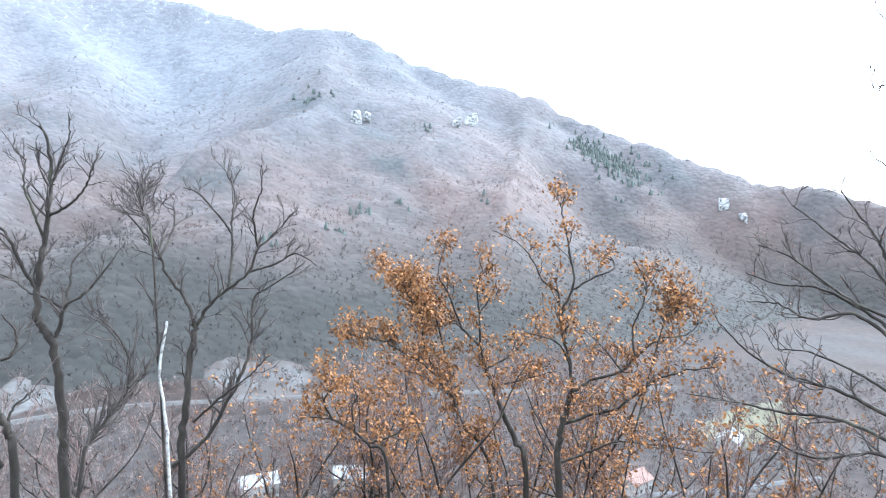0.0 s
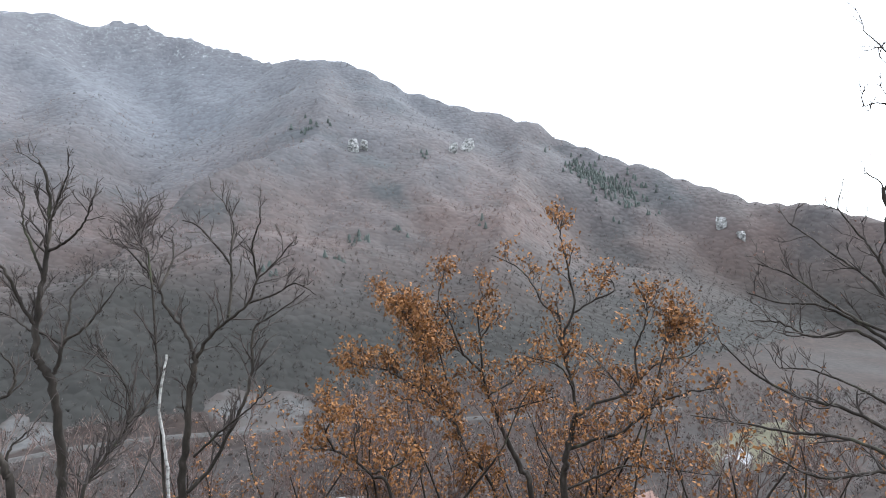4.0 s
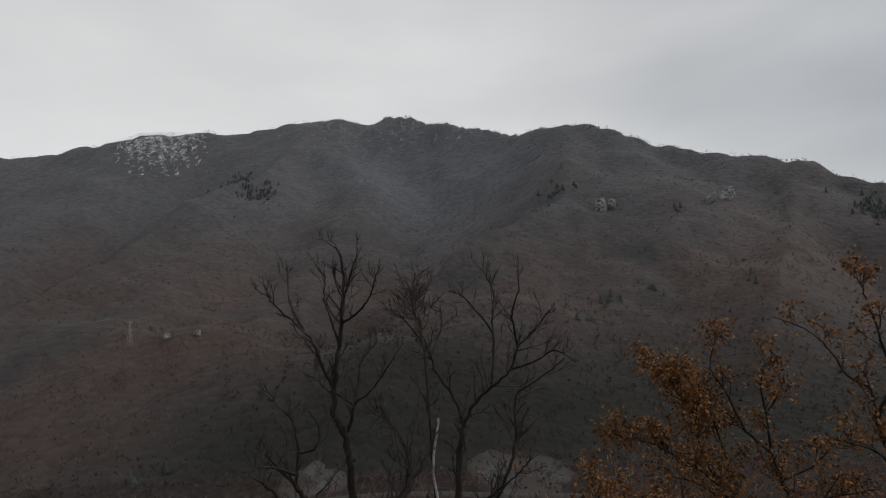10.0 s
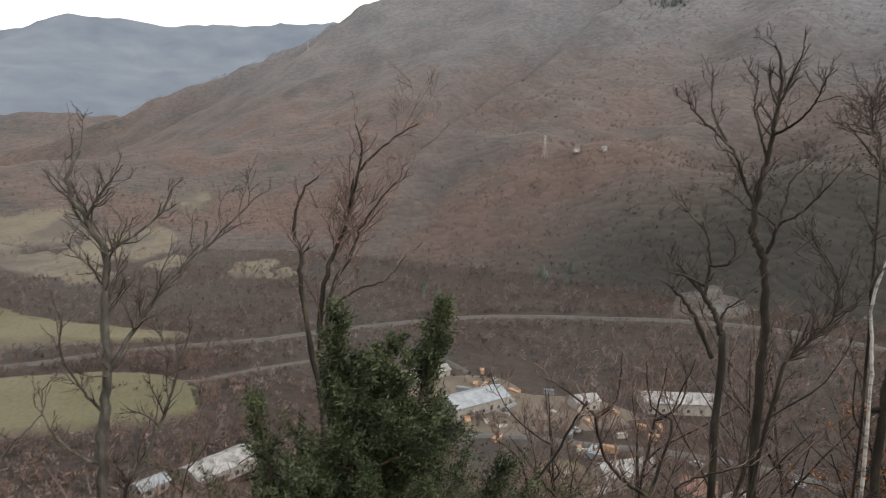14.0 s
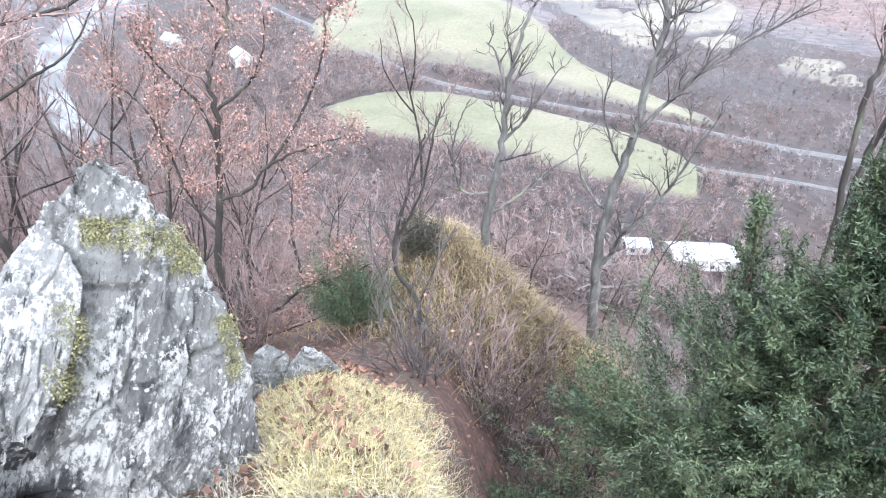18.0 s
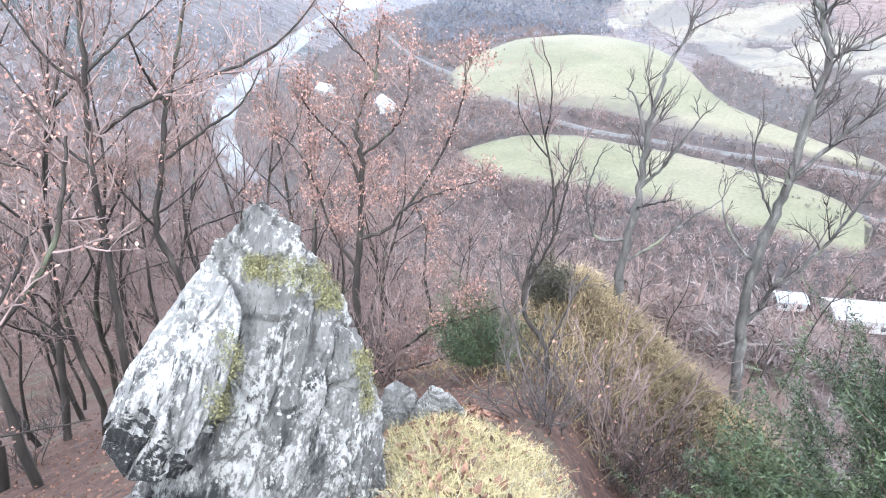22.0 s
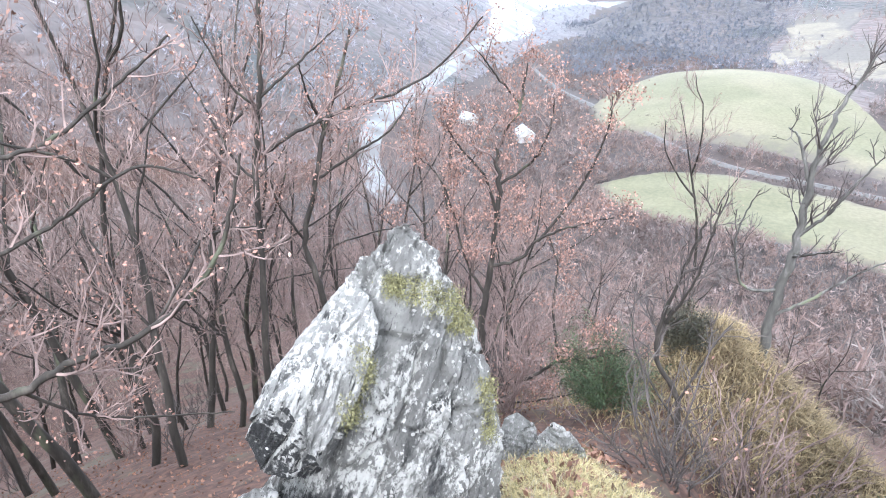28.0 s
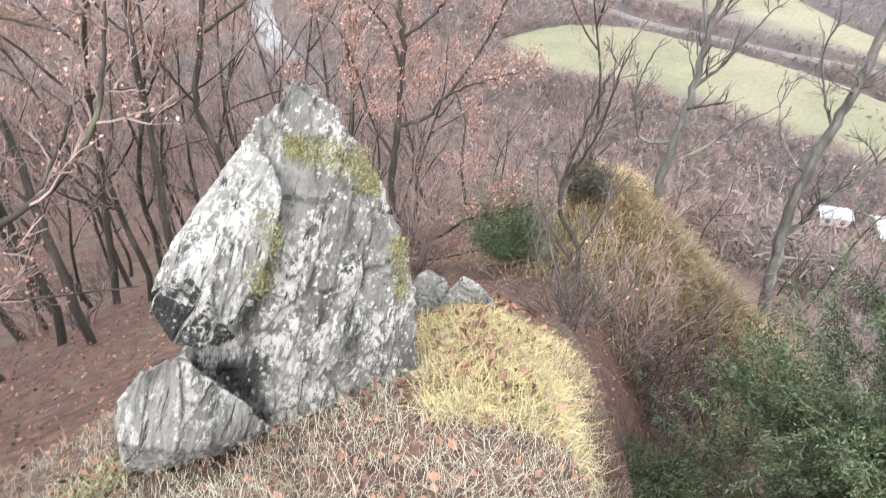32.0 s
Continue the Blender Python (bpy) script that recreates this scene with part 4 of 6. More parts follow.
tagged(soup("gorge_floor_woods", slivers(rng, scatter(rng, -125, -84, 240, 720, 8000, valley_scrub, 0.6), 6.5, 14, 1.2, 0.24), M_SCRUB_RED), "purple-brown bare woods on the floor of the gorge", "woods", kind="stuff")


# ---- trees ----
def rot_frame(d):
    d = d / np.linalg.norm(d)
    u = np.cross(d, (0.31, 0.2, 0.93) if abs(d[2]) < 0.9 else (1.0, 0.1, 0.0))
    u /= np.linalg.norm(u)
    return d, u, np.cross(d, u)


def smooth_line(p, n):
    p = np.array(p, float)
    u = np.linspace(0, len(p) - 1, n)
    k = np.minimum(u.astype(int), len(p) - 2)
    f = (u - k)[:, None]
    p0, p1, p2, p3 = p[np.maximum(k - 1, 0)], p[k], p[k + 1], p[np.minimum(k + 2, len(p) - 1)]
    return 0.5 * (2 * p1 + (p2 - p0) * f + (2 * p0 - 5 * p1 + 4 * p2 - p3) * f ** 2 + (3 * p1 - p0 - 3 * p2 + p3) * f ** 3)


def tube(p, rad, sides):
    """A tapered round limb along the points p, as vertices and faces."""
    p = np.asarray(p, float)
    t = np.gradient(p, axis=0)
    t /= np.linalg.norm(t, axis=1)[:, None] + 1e-9
    _, u0, _ = rot_frame(t[0])
    u = u0[None] - t * (t @ u0)[:, None]
    u /= np.linalg.norm(u, axis=1)[:, None] + 1e-9
    v = np.cross(t, u)
    a = np.arange(sides) * 2 * math.pi / sides
    ring = p[:, None] + np.asarray(rad)[:, None, None] * (np.cos(a)[None, :, None] * u[:, None] + np.sin(a)[None, :, None] * v[:, None])
    n = len(p)
    i = (np.arange(n - 1) * sides)[:, None]
    j = np.arange(sides)[None]
    jn = (j + 1) % sides
    f = np.stack([i + j, i + jn, i + sides + jn, i + sides + j], -1).reshape(-1, 4)
    return ring.reshape(-1, 3), f


def tubes_mesh(name, tubes, mat, parent, smooth=True):
    vs, fs, k = [], [], 0
    for v, f in tubes:
        vs.append(v)
        fs.append(f + k)
        k += len(v)
    me = bpy.data.meshes.new(name)
    vs, fs = np.concatenate(vs), np.concatenate(fs)
    me.from_pydata(vs.tolist(), [], fs.tolist())
    me.materials.append(mat)
    if smooth:
        me.shade_smooth()
    ob = new(name, me)
    ob.parent = parent
    return ob


def wander(rng, start, way, length, n, bend, rise):
    """A crooked line of n steps."""
    p, d, out = np.array(start, float), way / np.linalg.norm(way), []
    for _ in range(n):
        out.append(p.copy())
        d = d + rng.normal(size=3) * bend + np.array((0, 0, rise))
        d /= np.linalg.norm(d)
        p = p + d * length / (n - 1)
    return np.array(out)


def side_way(rng, d, spread):
    d, u, v = rot_frame(d)
    a = rng.uniform(0, 6.283)
    return d * math.cos(spread) + (u * math.cos(a) + v * math.sin(a)) * math.sin(spread)


def twiggery(rng, stems, density=1.0, fine=True, from_=0.35, reach=0.42, cap=2.2, thick=1.0):
    """Side branches, twigs and twig ends on the given stems (points, start and end radius). Returns tubes and the twig tips."""
    tubes, tips = [], []

    def sprout(d, spread):
        w = side_way(rng, d, spread)
        return w + d / np.linalg.norm(d) * 0.25 + np.array((0, 0, 0.3))

    for p, r0, r1 in stems:
        length = np.linalg.norm(np.diff(p, axis=0), axis=1).sum()
        n1 = max(3, int(length * 2.6 * density))
        for _ in range(n1):
            u = rng.uniform(from_, 1.0)
            k = u * (len(p) - 1)
            i = min(int(k), len(p) - 2)
            s = p[i] + (p[i + 1] - p[i]) * (k - i)
            rad = (r0 + (r1 - r0) * u)
            l1 = length * reach * rng.uniform(0.45, 1.0) * (1.15 - 0.55 * u)
            l1 = min(max(l1, 0.35), cap)
            w1 = wander(rng, s, sprout(p[i + 1] - p[i], rng.uniform(0.6, 1.3)), l1, 6, 0.2, 0.1)
            ra = max(min(rad * 0.4, 0.018), 0.009) * thick
            tubes.append(tube(w1, np.linspace(ra, 0.0048 * thick, 6), 4))
            tips.append(w1[-1])
            for _ in range(max(2, int(l1 * 5 * min(density, 1.3)))):
                v = rng.uniform(0.2, 1.0)
                m = min(int(v * 5), 4)
                l2 = max(l1 * rng.uniform(0.25, 0.55), 0.2)
                w2 = wander(rng, w1[m] + (w1[m + 1] - w1[m]) * rng.uniform(0, 1), sprout(w1[m + 1] - w1[m], rng.uniform(0.45, 1.15)), l2, 4, 0.22, 0.07)
                tubes.append(tube(w2, np.linspace(max(ra * 0.5, 0.006 * thick), 0.0036 * thick, 4), 3))
                tips.append(w2[-1])
                tips.append(w2[2])
                if fine:
                    for _ in range(4 if l2 > 0.35 else 2):
                        m2 = rng.randint(1, 4) if len(w2) > 3 else 1
                        w3 = wander(rng, w2[m2 - 1], sprout(w2[m2] - w2[m2 - 1], rng.uniform(0.4, 1.0)), l2 * rng.uniform(0.35, 0.8), 2, 0.2, 0.05)
                        tubes.append(tube(w3, (0.0042 * thick, 0.0028 * thick), 3))
                        tips.append(w3[-1])
    return tubes, tips


def leaf_quads(rng, at_, size):
    """Small folded, tapered leaves hanging at the given places."""
    c = np.asarray(at_, float)
    n = len(c)
    a = rng.normal(size=(n, 3))
    a[:, 2] -= 0.7
    a /= np.linalg.norm(a, axis=1)[:, None]
    b = np.cross(a, rng.normal(size=(n, 3)))
    b /= np.linalg.norm(b, axis=1)[:, None] + 1e-9
    s = (size * rng.uniform(0.6, 1.25, n))[:, None]
    up = np.cross(a, b) * s * 0.12
    return np.stack([c, c + a * s * 0.5 + b * s * 0.3 + up, c + a * s, c + a * s * 0.5 - b * s * 0.3 + up], 1)


EYE_A, EYE_B, EYE_C = np.array((0.2, 0.045, 0.04)), np.array((-0.1, 0.005, -0.067)), np.array((-0.02, -0.04, 0.007))


def hero_tree(name, label, category, r, leaf, leaves, tone, stems, eye=np.zeros(3)):
    """A tree from the bearings and height angles of its stems, r metres out from one of the standing places; the first stem is rooted in the ground."""
    rng = np.random.RandomState(int(abs(stems[0][2][0][0]) * 10) + 3)
    a0 = stems[0][2][0][0]
    gx, gy, _ = np.array(at(a0, 0, r)) + eye
    gz = float(land(gx, gy))
    base = np.array((gx, gy, gz))
    root = new(name)
    root.location = base
    lines = []
    bark = M_BARK_PALE if name == "ash_tree" else (M_BARK, M_BARK, M_BIRCH)[tone]
    thin = 1.1 if name == "ash_tree" else 1.0
    for k, (r0, r1, pts) in enumerate(stems):
        drift = 0.0 if k == 0 else rng.uniform(-1, 1) * 0.09 * r
        p = [np.array(at(az, el, r + drift * i / max(len(pts) - 1, 1))) + eye - base for i, (az, el) in enumerate(pts)]
        if k == 0:
            low = p[0].copy()
            p = [np.array((rng.uniform(-0.1, 0.1), rng.uniform(-0.1, 0.1), -0.25)), low * 0.5 + np.array((0.05, -0.04, 0))] + p
        elif min(float(np.linalg.norm(q[0] - p[0], axis=1).min()) for q in lines) > 0.4:
            p = [np.array((p[0][0] * 0.35, p[0][1] * 0.35, -0.2)), p[0] * 0.6] + p
        n = 8 + 4 * len(p)
        line = smooth_line(p, n)
        line[2:-1] += rng.normal(size=(n - 3, 3)) * r0 * 0.13
        rad = np.linspace(1, 0, n) ** 0.8 * (r0 * (0.68 if k == 0 else 0.5) - r1 * 0.7) + r1 * 0.7
        if k == 0:
            rad[0] *= 1.5
        rad = rad * thin * (1 + rng.normal(size=n) * 0.05)
        tubes_mesh("trunk" if k == 0 else "limb", [tube(line, rad, 9 if k == 0 else 7)], bark, root)
        lines.append((line, r0, r1))
    if tone == 2:
        return tagged(root, label, category)
    tubes, tips = twiggery(rng, [(p[int(len(p) * 0.45):] if k == 0 else p, a, b) for k, (p, a, b) in enumerate(lines)], density=1.8 if leaf == "rust" else 2.1, from_=0.15, reach=0.3, cap=0.36 if stems[0][0] < 0.07 or leaf == "rust" else (0.5 if eye is EYE_A else 0.8), thick=0.7 + 0.03 * r)
    tagged(tubes_mesh("crown", tubes, M_TWIG_RED if tone == 1 else M_TWIG, root, smooth=False), kind="stuff")
    if leaves:
        leaves = int(leaves * (3.4 if leaf == "rust" else 4))
        tips = np.array(tips)
        pick = tips[rng.randint(0, len(tips), leaves)] + rng.normal(size=(leaves, 3)) * (0.1 if leaf == "rust" else 0.06)
        tagged(soup("leaves", leaf_quads(rng, pick, 0.08 if leaf == "rust" else 0.038), M_LEAF if leaf == "rust" else M_LEAF_PINK, root, 4), "dry clinging leaves", kind="stuff")
    return tagged(root, label, category)


M_BARK_PALE = material("ash_bark_pale", [(0.25, (0.022, 0.020, 0.017)), (0.55, (0.066, 0.061, 0.053)), (0.8, (0.16, 0.15, 0.134))], scale=9, stretch=(1, 1, 0.25), bump=0.8, bump_scale=30, blotch=(0.10, 0.105, 0.065), blotch_scale=3, blotch_cut=(0.58, 0.70))
M_BIRCH = material("birch_bark_white", [(0.35, (0.12, 0.11, 0.10)), (0.5, (0.34, 0.33, 0.31)), (0.75, (0.50, 0.49, 0.47))], scale=6, stretch=(1, 1, 2.5), bump=0.3)


# ---- the trees whose limbs can be told apart: bearings and height angles of their stems ----
hero_tree("bare_tree", "bare grey-barked oak with upswept crooked limbs on the slope", "tree", 10, "none", 0, 0, [
    (0.105, 0.02, [(-14.6, -18.1), (-14.6, -14.7), (-14.8, -11.1), (-15.2, -8.5), (-15.7, -7.7), (-16.2, -6.3), (-16.1, -4.5), (-15.9, -2.9), (-15.6, -0.6), (-15.3, 1.7), (-15.1, 3.8), (-15.2, 6.3), (-15.8, 8.2)]),
    (0.06, 0.012, [(-15.2, -8.5), (-14.7, -7.5), (-14.4, -6.0), (-13.7, -5.4), (-12.7, -4.7), (-11.8, -3.4), (-10.9, -2.2)]),
    (0.045, 0.01, [(-14.4, -6.0), (-15.4, -5.2), (-16.7, -4.5), (-17.6, -3.7), (-18.8, -3.0)]),
    (0.055, 0.01, [(-16.1, -4.5), (-17.1, -2.6), (-17.8, -0.5), (-19.3, 1.3), (-21.2, 3.0), (-21.9, 4.2)]),
    (0.045, 0.01, [(-15.6, -0.6), (-16.3, 1.7), (-16.9, 3.6), (-16.7, 5.6)]),
    (0.045, 0.01, [(-15.3, 1.3), (-13.9, 2.2), (-12.8, 3.6), (-12.2, 5.4)]),
    (0.04, 0.01, [(-15.1, 3.6), (-14.4, 5.7), (-13.7, 8.0)]),
    (0.045, 0.01, [(-14.4, -6.0), (-13.9, -3.9), (-13.6, -2.1), (-12.2, -0.6)]),
    (0.04, 0.01, [(-18.7, 0.8), (-19.9, 3.3), (-20.0, 5.8)]),
], EYE_A)
hero_tree("bare_tree", "bare forked oak with spreading dark limbs on the slope", "tree", 10, "none", 0, 0, [
    (0.1, 0.05, [(-5.9, -19.5), (-5.5, -15.0), (-5.2, -11.3), (-4.7, -8.4), (-4.8, -7.6)]),
    (0.06, 0.01, [(-4.8, -7.6), (-5.4, -5.7), (-6.7, -3.9), (-7.4, -2.1), (-8.0, -0.9), (-9.4, 1.1), (-10.4, 2.3)]),
    (0.06, 0.01, [(-4.7, -8.2), (-3.5, -6.3), (-2.2, -5.1), (-0.2, -3.5), (0.6, -1.5), (2.4, 0.3), (3.7, 1.8)]),
    (0.05, 0.01, [(-2.0, -5.1), (-1.6, -1.6), (-1.6, 1.4), (-1.3, 3.4), (-2.2, 5.6)]),
    (0.045, 0.01, [(-8.0, -0.9), (-8.7, 1.6), (-8.8, 3.6)]),
    (0.04, 0.01, [(-0.2, -3.5), (2.1, -2.8), (3.9, -1.9), (5.7, -3.0)]),
    (0.04, 0.01, [(-1.6, -0.1), (-3.0, 1.9), (-4.4, 3.5), (-5.5, 3.8)]),
    (0.04, 0.01, [(0.6, -1.5), (0.2, 1.4), (1.0, 3.9)]),
    (0.04, 0.01, [(-7.4, -2.1), (-6.3, 0.5), (-6.3, 2.6)]),
    (0.07, 0.012, [(-6.8, -19.4), (-4.0, -17.5), (-2.0, -14.5), (-0.4, -11.2), (0.0, -8.8), (0.2, -5.8), (2.2, -4.5), (4.7, -2.6)]),
    (0.045, 0.01, [(-4.9, -16.0), (-2.9, -14.4), (-0.4, -12.7), (1.2, -11.2)]),
], EYE_A)
hero_tree("birch_snag", "slim white-barked broken birch stem", "tree", 9.5, "none", 0, 2, [
    (0.036, 0.024, [(-6.9, -18.5), (-7.2, -14.8), (-7.5, -11.5), (-6.9, -7.5)]),
], EYE_A)
hero_tree("bare_tree", "low bare tree with long crooked side limbs", "tree", 9, "none", 0, 0, [
    (0.09, 0.02, [(-17.9, -17.5), (-18.2, -14.9), (-18.6, -13.6), (-19.5, -12.4), (-21.1, -10.6), (-22.8, -8.8)]),
    (0.05, 0.01, [(-19.5, -12.4), (-19.4, -10.5), (-19.3, -9.1), (-19.8, -7.0), (-21.0, -5.6), (-21.9, -5.0)]),
    (0.045, 0.01, [(-19.3, -9.6), (-18.0, -9.4), (-17.5, -7.9), (-18.4, -6.2)]),
    (0.07, 0.02, [(-18.6, -17.3), (-20.7, -13.3), (-22.8, -11.4)]),
    (0.06, 0.01, [(-13.3, -18.4), (-12.8, -16.7), (-11.3, -14.7), (-9.9, -12.7), (-9.8, -10.4), (-10.7, -8.4), (-11.9, -6.8)]),
    (0.045, 0.01, [(-9.9, -12.7), (-8.2, -11.0), (-7.3, -8.7)]),
    (0.04, 0.01, [(-19.6, -11.4), (-21.5, -10.6), (-22.7, -10.5)]),
    (0.04, 0.01, [(-18.2, -14.9), (-17.8, -13.3), (-16.4, -12.0)]),
], EYE_A)
hero_tree("oak_tree", "small oak holding brown dead leaves in a wide crown", "tree", 12, "rust", 1500, 0, [
    (0.12, 0.06, [(28.0, -20.8), (28.1, -18.5), (28.5, -16.7), (29.1, -14.8), (29.3, -14.1)]),
    (0.07, 0.01, [(29.2, -14.3), (29.0, -11.5), (28.4, -9.5), (28.0, -7.6), (28.0, -5.6), (26.6, -4.5), (25.6, -2.5), (24.2, -0.9), (21.9, 0.2)]),
    (0.055, 0.01, [(28.2, -7.2), (29.3, -4.6), (28.9, -1.6), (28.3, 1.5), (28.1, 2.8)]),
    (0.065, 0.01, [(29.3, -14.3), (31.1, -13.1), (33.5, -12.3), (34.9, -10.8), (36.7, -9.3), (38.9, -8.8), (40.3, -7.4)]),
    (0.07, 0.012, [(28.4, -17.1), (31.0, -16.1), (33.4, -15.3), (36.1, -13.0), (38.4, -12.0), (41.5, -11.3)]),
    (0.045, 0.01, [(34.7, -10.9), (34.5, -8.4), (35.3, -6.5), (35.6, -4.6), (34.5, -2.2)]),
    (0.045, 0.01, [(29.2, -5.2), (31.0, -4.1), (32.9, -3.1), (32.0, -1.5)]),
    (0.045, 0.01, [(33.7, -12.3), (31.7, -10.0), (29.9, -8.4)]),
    (0.04, 0.01, [(29.0, -12.0), (27.9, -10.0), (24.9, -9.1)]),
    (0.04, 0.01, [(36.7, -9.3), (38.1, -6.9), (38.3, -5.4)]),
    (0.05, 0.01, [(28.0, -20.4), (30.9, -19.2), (33.3, -18.2), (36.8, -18.2), (41.8, -18.3)]),
], EYE_A)
hero_tree("oak_tree", "small leaning oak thick with rust-orange dead leaves", "tree", 12.5, "rust", 2700, 0, [
    (0.11, 0.03, [(25.0, -21.0), (24.1, -18.7), (22.9, -16.4), (22.0, -14.0), (21.3, -12.5), (20.8, -10.5)]),
    (0.06, 0.01, [(20.8, -10.5), (19.3, -9.0), (18.3, -8.0), (16.8, -5.9), (14.8, -4.3), (11.6, -3.7)]),
    (0.05, 0.01, [(20.8, -10.1), (20.7, -7.5), (20.5, -5.5), (21.0, -3.4)]),
    (0.045, 0.01, [(19.1, -8.9), (17.9, -5.9), (16.9, -3.8), (17.3, -1.8)]),
    (0.04, 0.01, [(16.8, -8.4), (15.7, -8.1), (14.4, -6.4), (13.7, -4.8)]),
    (0.08, 0.012, [(21.6, -20.7), (19.5, -17.8), (18.1, -15.0), (16.6, -13.0), (13.5, -10.9), (11.4, -9.9), (9.1, -9.3)]),
    (0.045, 0.01, [(21.3, -12.5), (23.8, -11.1), (25.9, -8.7)]),
    (0.04, 0.01, [(18.1, -15.0), (15.0, -13.0), (13.4, -12.7)]),
    (0.045, 0.01, [(22.0, -14.0), (24.3, -13.5), (27.8, -12.5)]),
    (0.04, 0.01, [(20.7, -7.5), (21.7, -6.0), (22.3, -4.4)]),
    (0.04, 0.01, [(16.6, -13.0), (15.6, -10.5), (15.4, -8.5)]),
], EYE_A)
hero_tree("oak_sapling", "oak sapling with sparse rusty leaves", "tree", 11, "rust", 420, 0, [
    (0.055, 0.012, [(12.1, -21.1), (10.4, -19.1), (9.1, -17.9), (7.1, -16.8), (5.0, -16.4)]),
    (0.045, 0.01, [(10.4, -18.9), (12.7, -18.3), (13.6, -17.7)]),
    (0.04, 0.01, [(7.1, -16.8), (6.3, -15.1), (7.2, -13.7), (6.1, -12.7)]),
    (0.04, 0.01, [(9.1, -17.9), (8.9, -15.7), (10.0, -14.2)]),
], EYE_A)
hero_tree("bare_tree", "bare dark tree with fine arching branches", "tree", 9, "pink", 40, 0, [
    (0.13, 0.03, [(54.7, -17.6), (54.2, -12.3), (53.9, -7.4), (53.6, -1.6), (53.1, 4.6)]),
    (0.05, 0.01, [(53.7, -7.4), (51.6, -5.9), (48.7, -4.4), (45.9, -4.2), (43.5, -3.3)]),
    (0.05, 0.01, [(53.8, -8.3), (51.2, -6.3), (48.2, -6.9), (45.9, -5.8), (43.6, -5.7)]),
    (0.055, 0.01, [(54.0, -13.9), (50.3, -12.3), (46.5, -11.4), (43.7, -9.8), (41.6, -7.7)]),
    (0.055, 0.01, [(54.3, -15.8), (50.2, -14.4), (46.4, -14.4), (42.3, -14.0), (38.9, -13.7)]),
    (0.045, 0.01, [(53.7, -4.9), (52.1, -2.4), (49.6, -0.2), (46.9, 2.2)]),
    (0.04, 0.01, [(53.6, -4.1), (52.8, -1.1), (51.5, 1.1), (50.1, 3.3)]),
    (0.05, 0.01, [(54.5, -16.9), (52.3, -16.5), (48.3, -17.5), (44.3, -15.9)]),
    (0.045, 0.01, [(53.7, -6.6), (50.5, -5.0), (46.8, -2.0), (44.4, -1.0)]),
    (0.04, 0.01, [(54.2, -12.3), (51.1, -10.6), (48.1, -9.5), (45.8, -9.5)]),
    (0.03, 0.008, [(53.1, 4.2), (54.5, 8.0), (53.5, 10.7), (51.9, 10.8)]),
    (0.025, 0.008, [(54.2, 8.9), (53.8, 13.9), (52.2, 16.3)]),
], EYE_A)
hero_tree("bare_tree", "leaning many-stemmed bare tree with reddish twig ends", "tree", 9, "pink", 60, 1, [
    (0.08, 0.014, [(-52.6, -23.7), (-53.7, -17.4), (-54.4, -12.2), (-54.3, -9.2), (-54.9, -7.2), (-54.2, -3.7), (-52.6, -2.0)]),
    (0.09, 0.012, [(-52.2, -22.6), (-52.8, -15.8), (-51.9, -10.5), (-50.2, -6.3), (-49.3, -2.3), (-46.8, 0.7), (-43.6, 2.8)]),
    (0.075, 0.012, [(-51.9, -21.5), (-51.9, -13.6), (-49.9, -9.4), (-48.2, -5.7), (-45.0, -1.9)]),
    (0.045, 0.01, [(-51.6, -14.1), (-49.1, -12.4), (-46.5, -11.6), (-44.7, -9.3)]),
    (0.045, 0.01, [(-49.7, -4.3), (-48.7, 0.1), (-49.2, 2.6)]),
], EYE_B)
hero_tree("ash_tree", "tall bare pale-barked tree with a long side limb", "tree", 11, "none", 0, 0, [
    (0.17, 0.02, [(-70.4, -36.9), (-71.0, -33.3), (-71.7, -29.6), (-71.7, -24.7), (-71.3, -21.2), (-70.8, -17.8), (-70.6, -12.8), (-70.4, -8.4), (-71.6, -5.6), (-72.7, -2.9), (-71.6, -0.1)]),
    (0.09, 0.012, [(-71.7, -30.4), (-70.6, -29.2), (-69.8, -26.7), (-68.2, -24.9), (-66.6, -21.9), (-65.2, -18.3), (-63.9, -14.6)]),
    (0.08, 0.012, [(-70.7, -17.9), (-69.0, -15.3), (-67.0, -12.7), (-64.9, -10.2), (-61.9, -7.6), (-58.0, -3.9)]),
    (0.05, 0.01, [(-70.4, -8.4), (-67.9, -6.9), (-65.9, -5.1), (-65.1, -3.3)]),
    (0.05, 0.01, [(-71.7, -25.2), (-73.9, -23.6), (-75.5, -21.0), (-75.6, -18.5)]),
    (0.05, 0.01, [(-71.3, -21.2), (-72.7, -19.2), (-74.0, -16.2), (-73.8, -13.6)]),
    (0.045, 0.01, [(-71.6, -5.6), (-70.5, -3.7), (-68.6, -1.2)]),
    (0.045, 0.01, [(-70.6, -12.8), (-69.6, -10.3), (-69.7, -7.2)]),
], EYE_B)
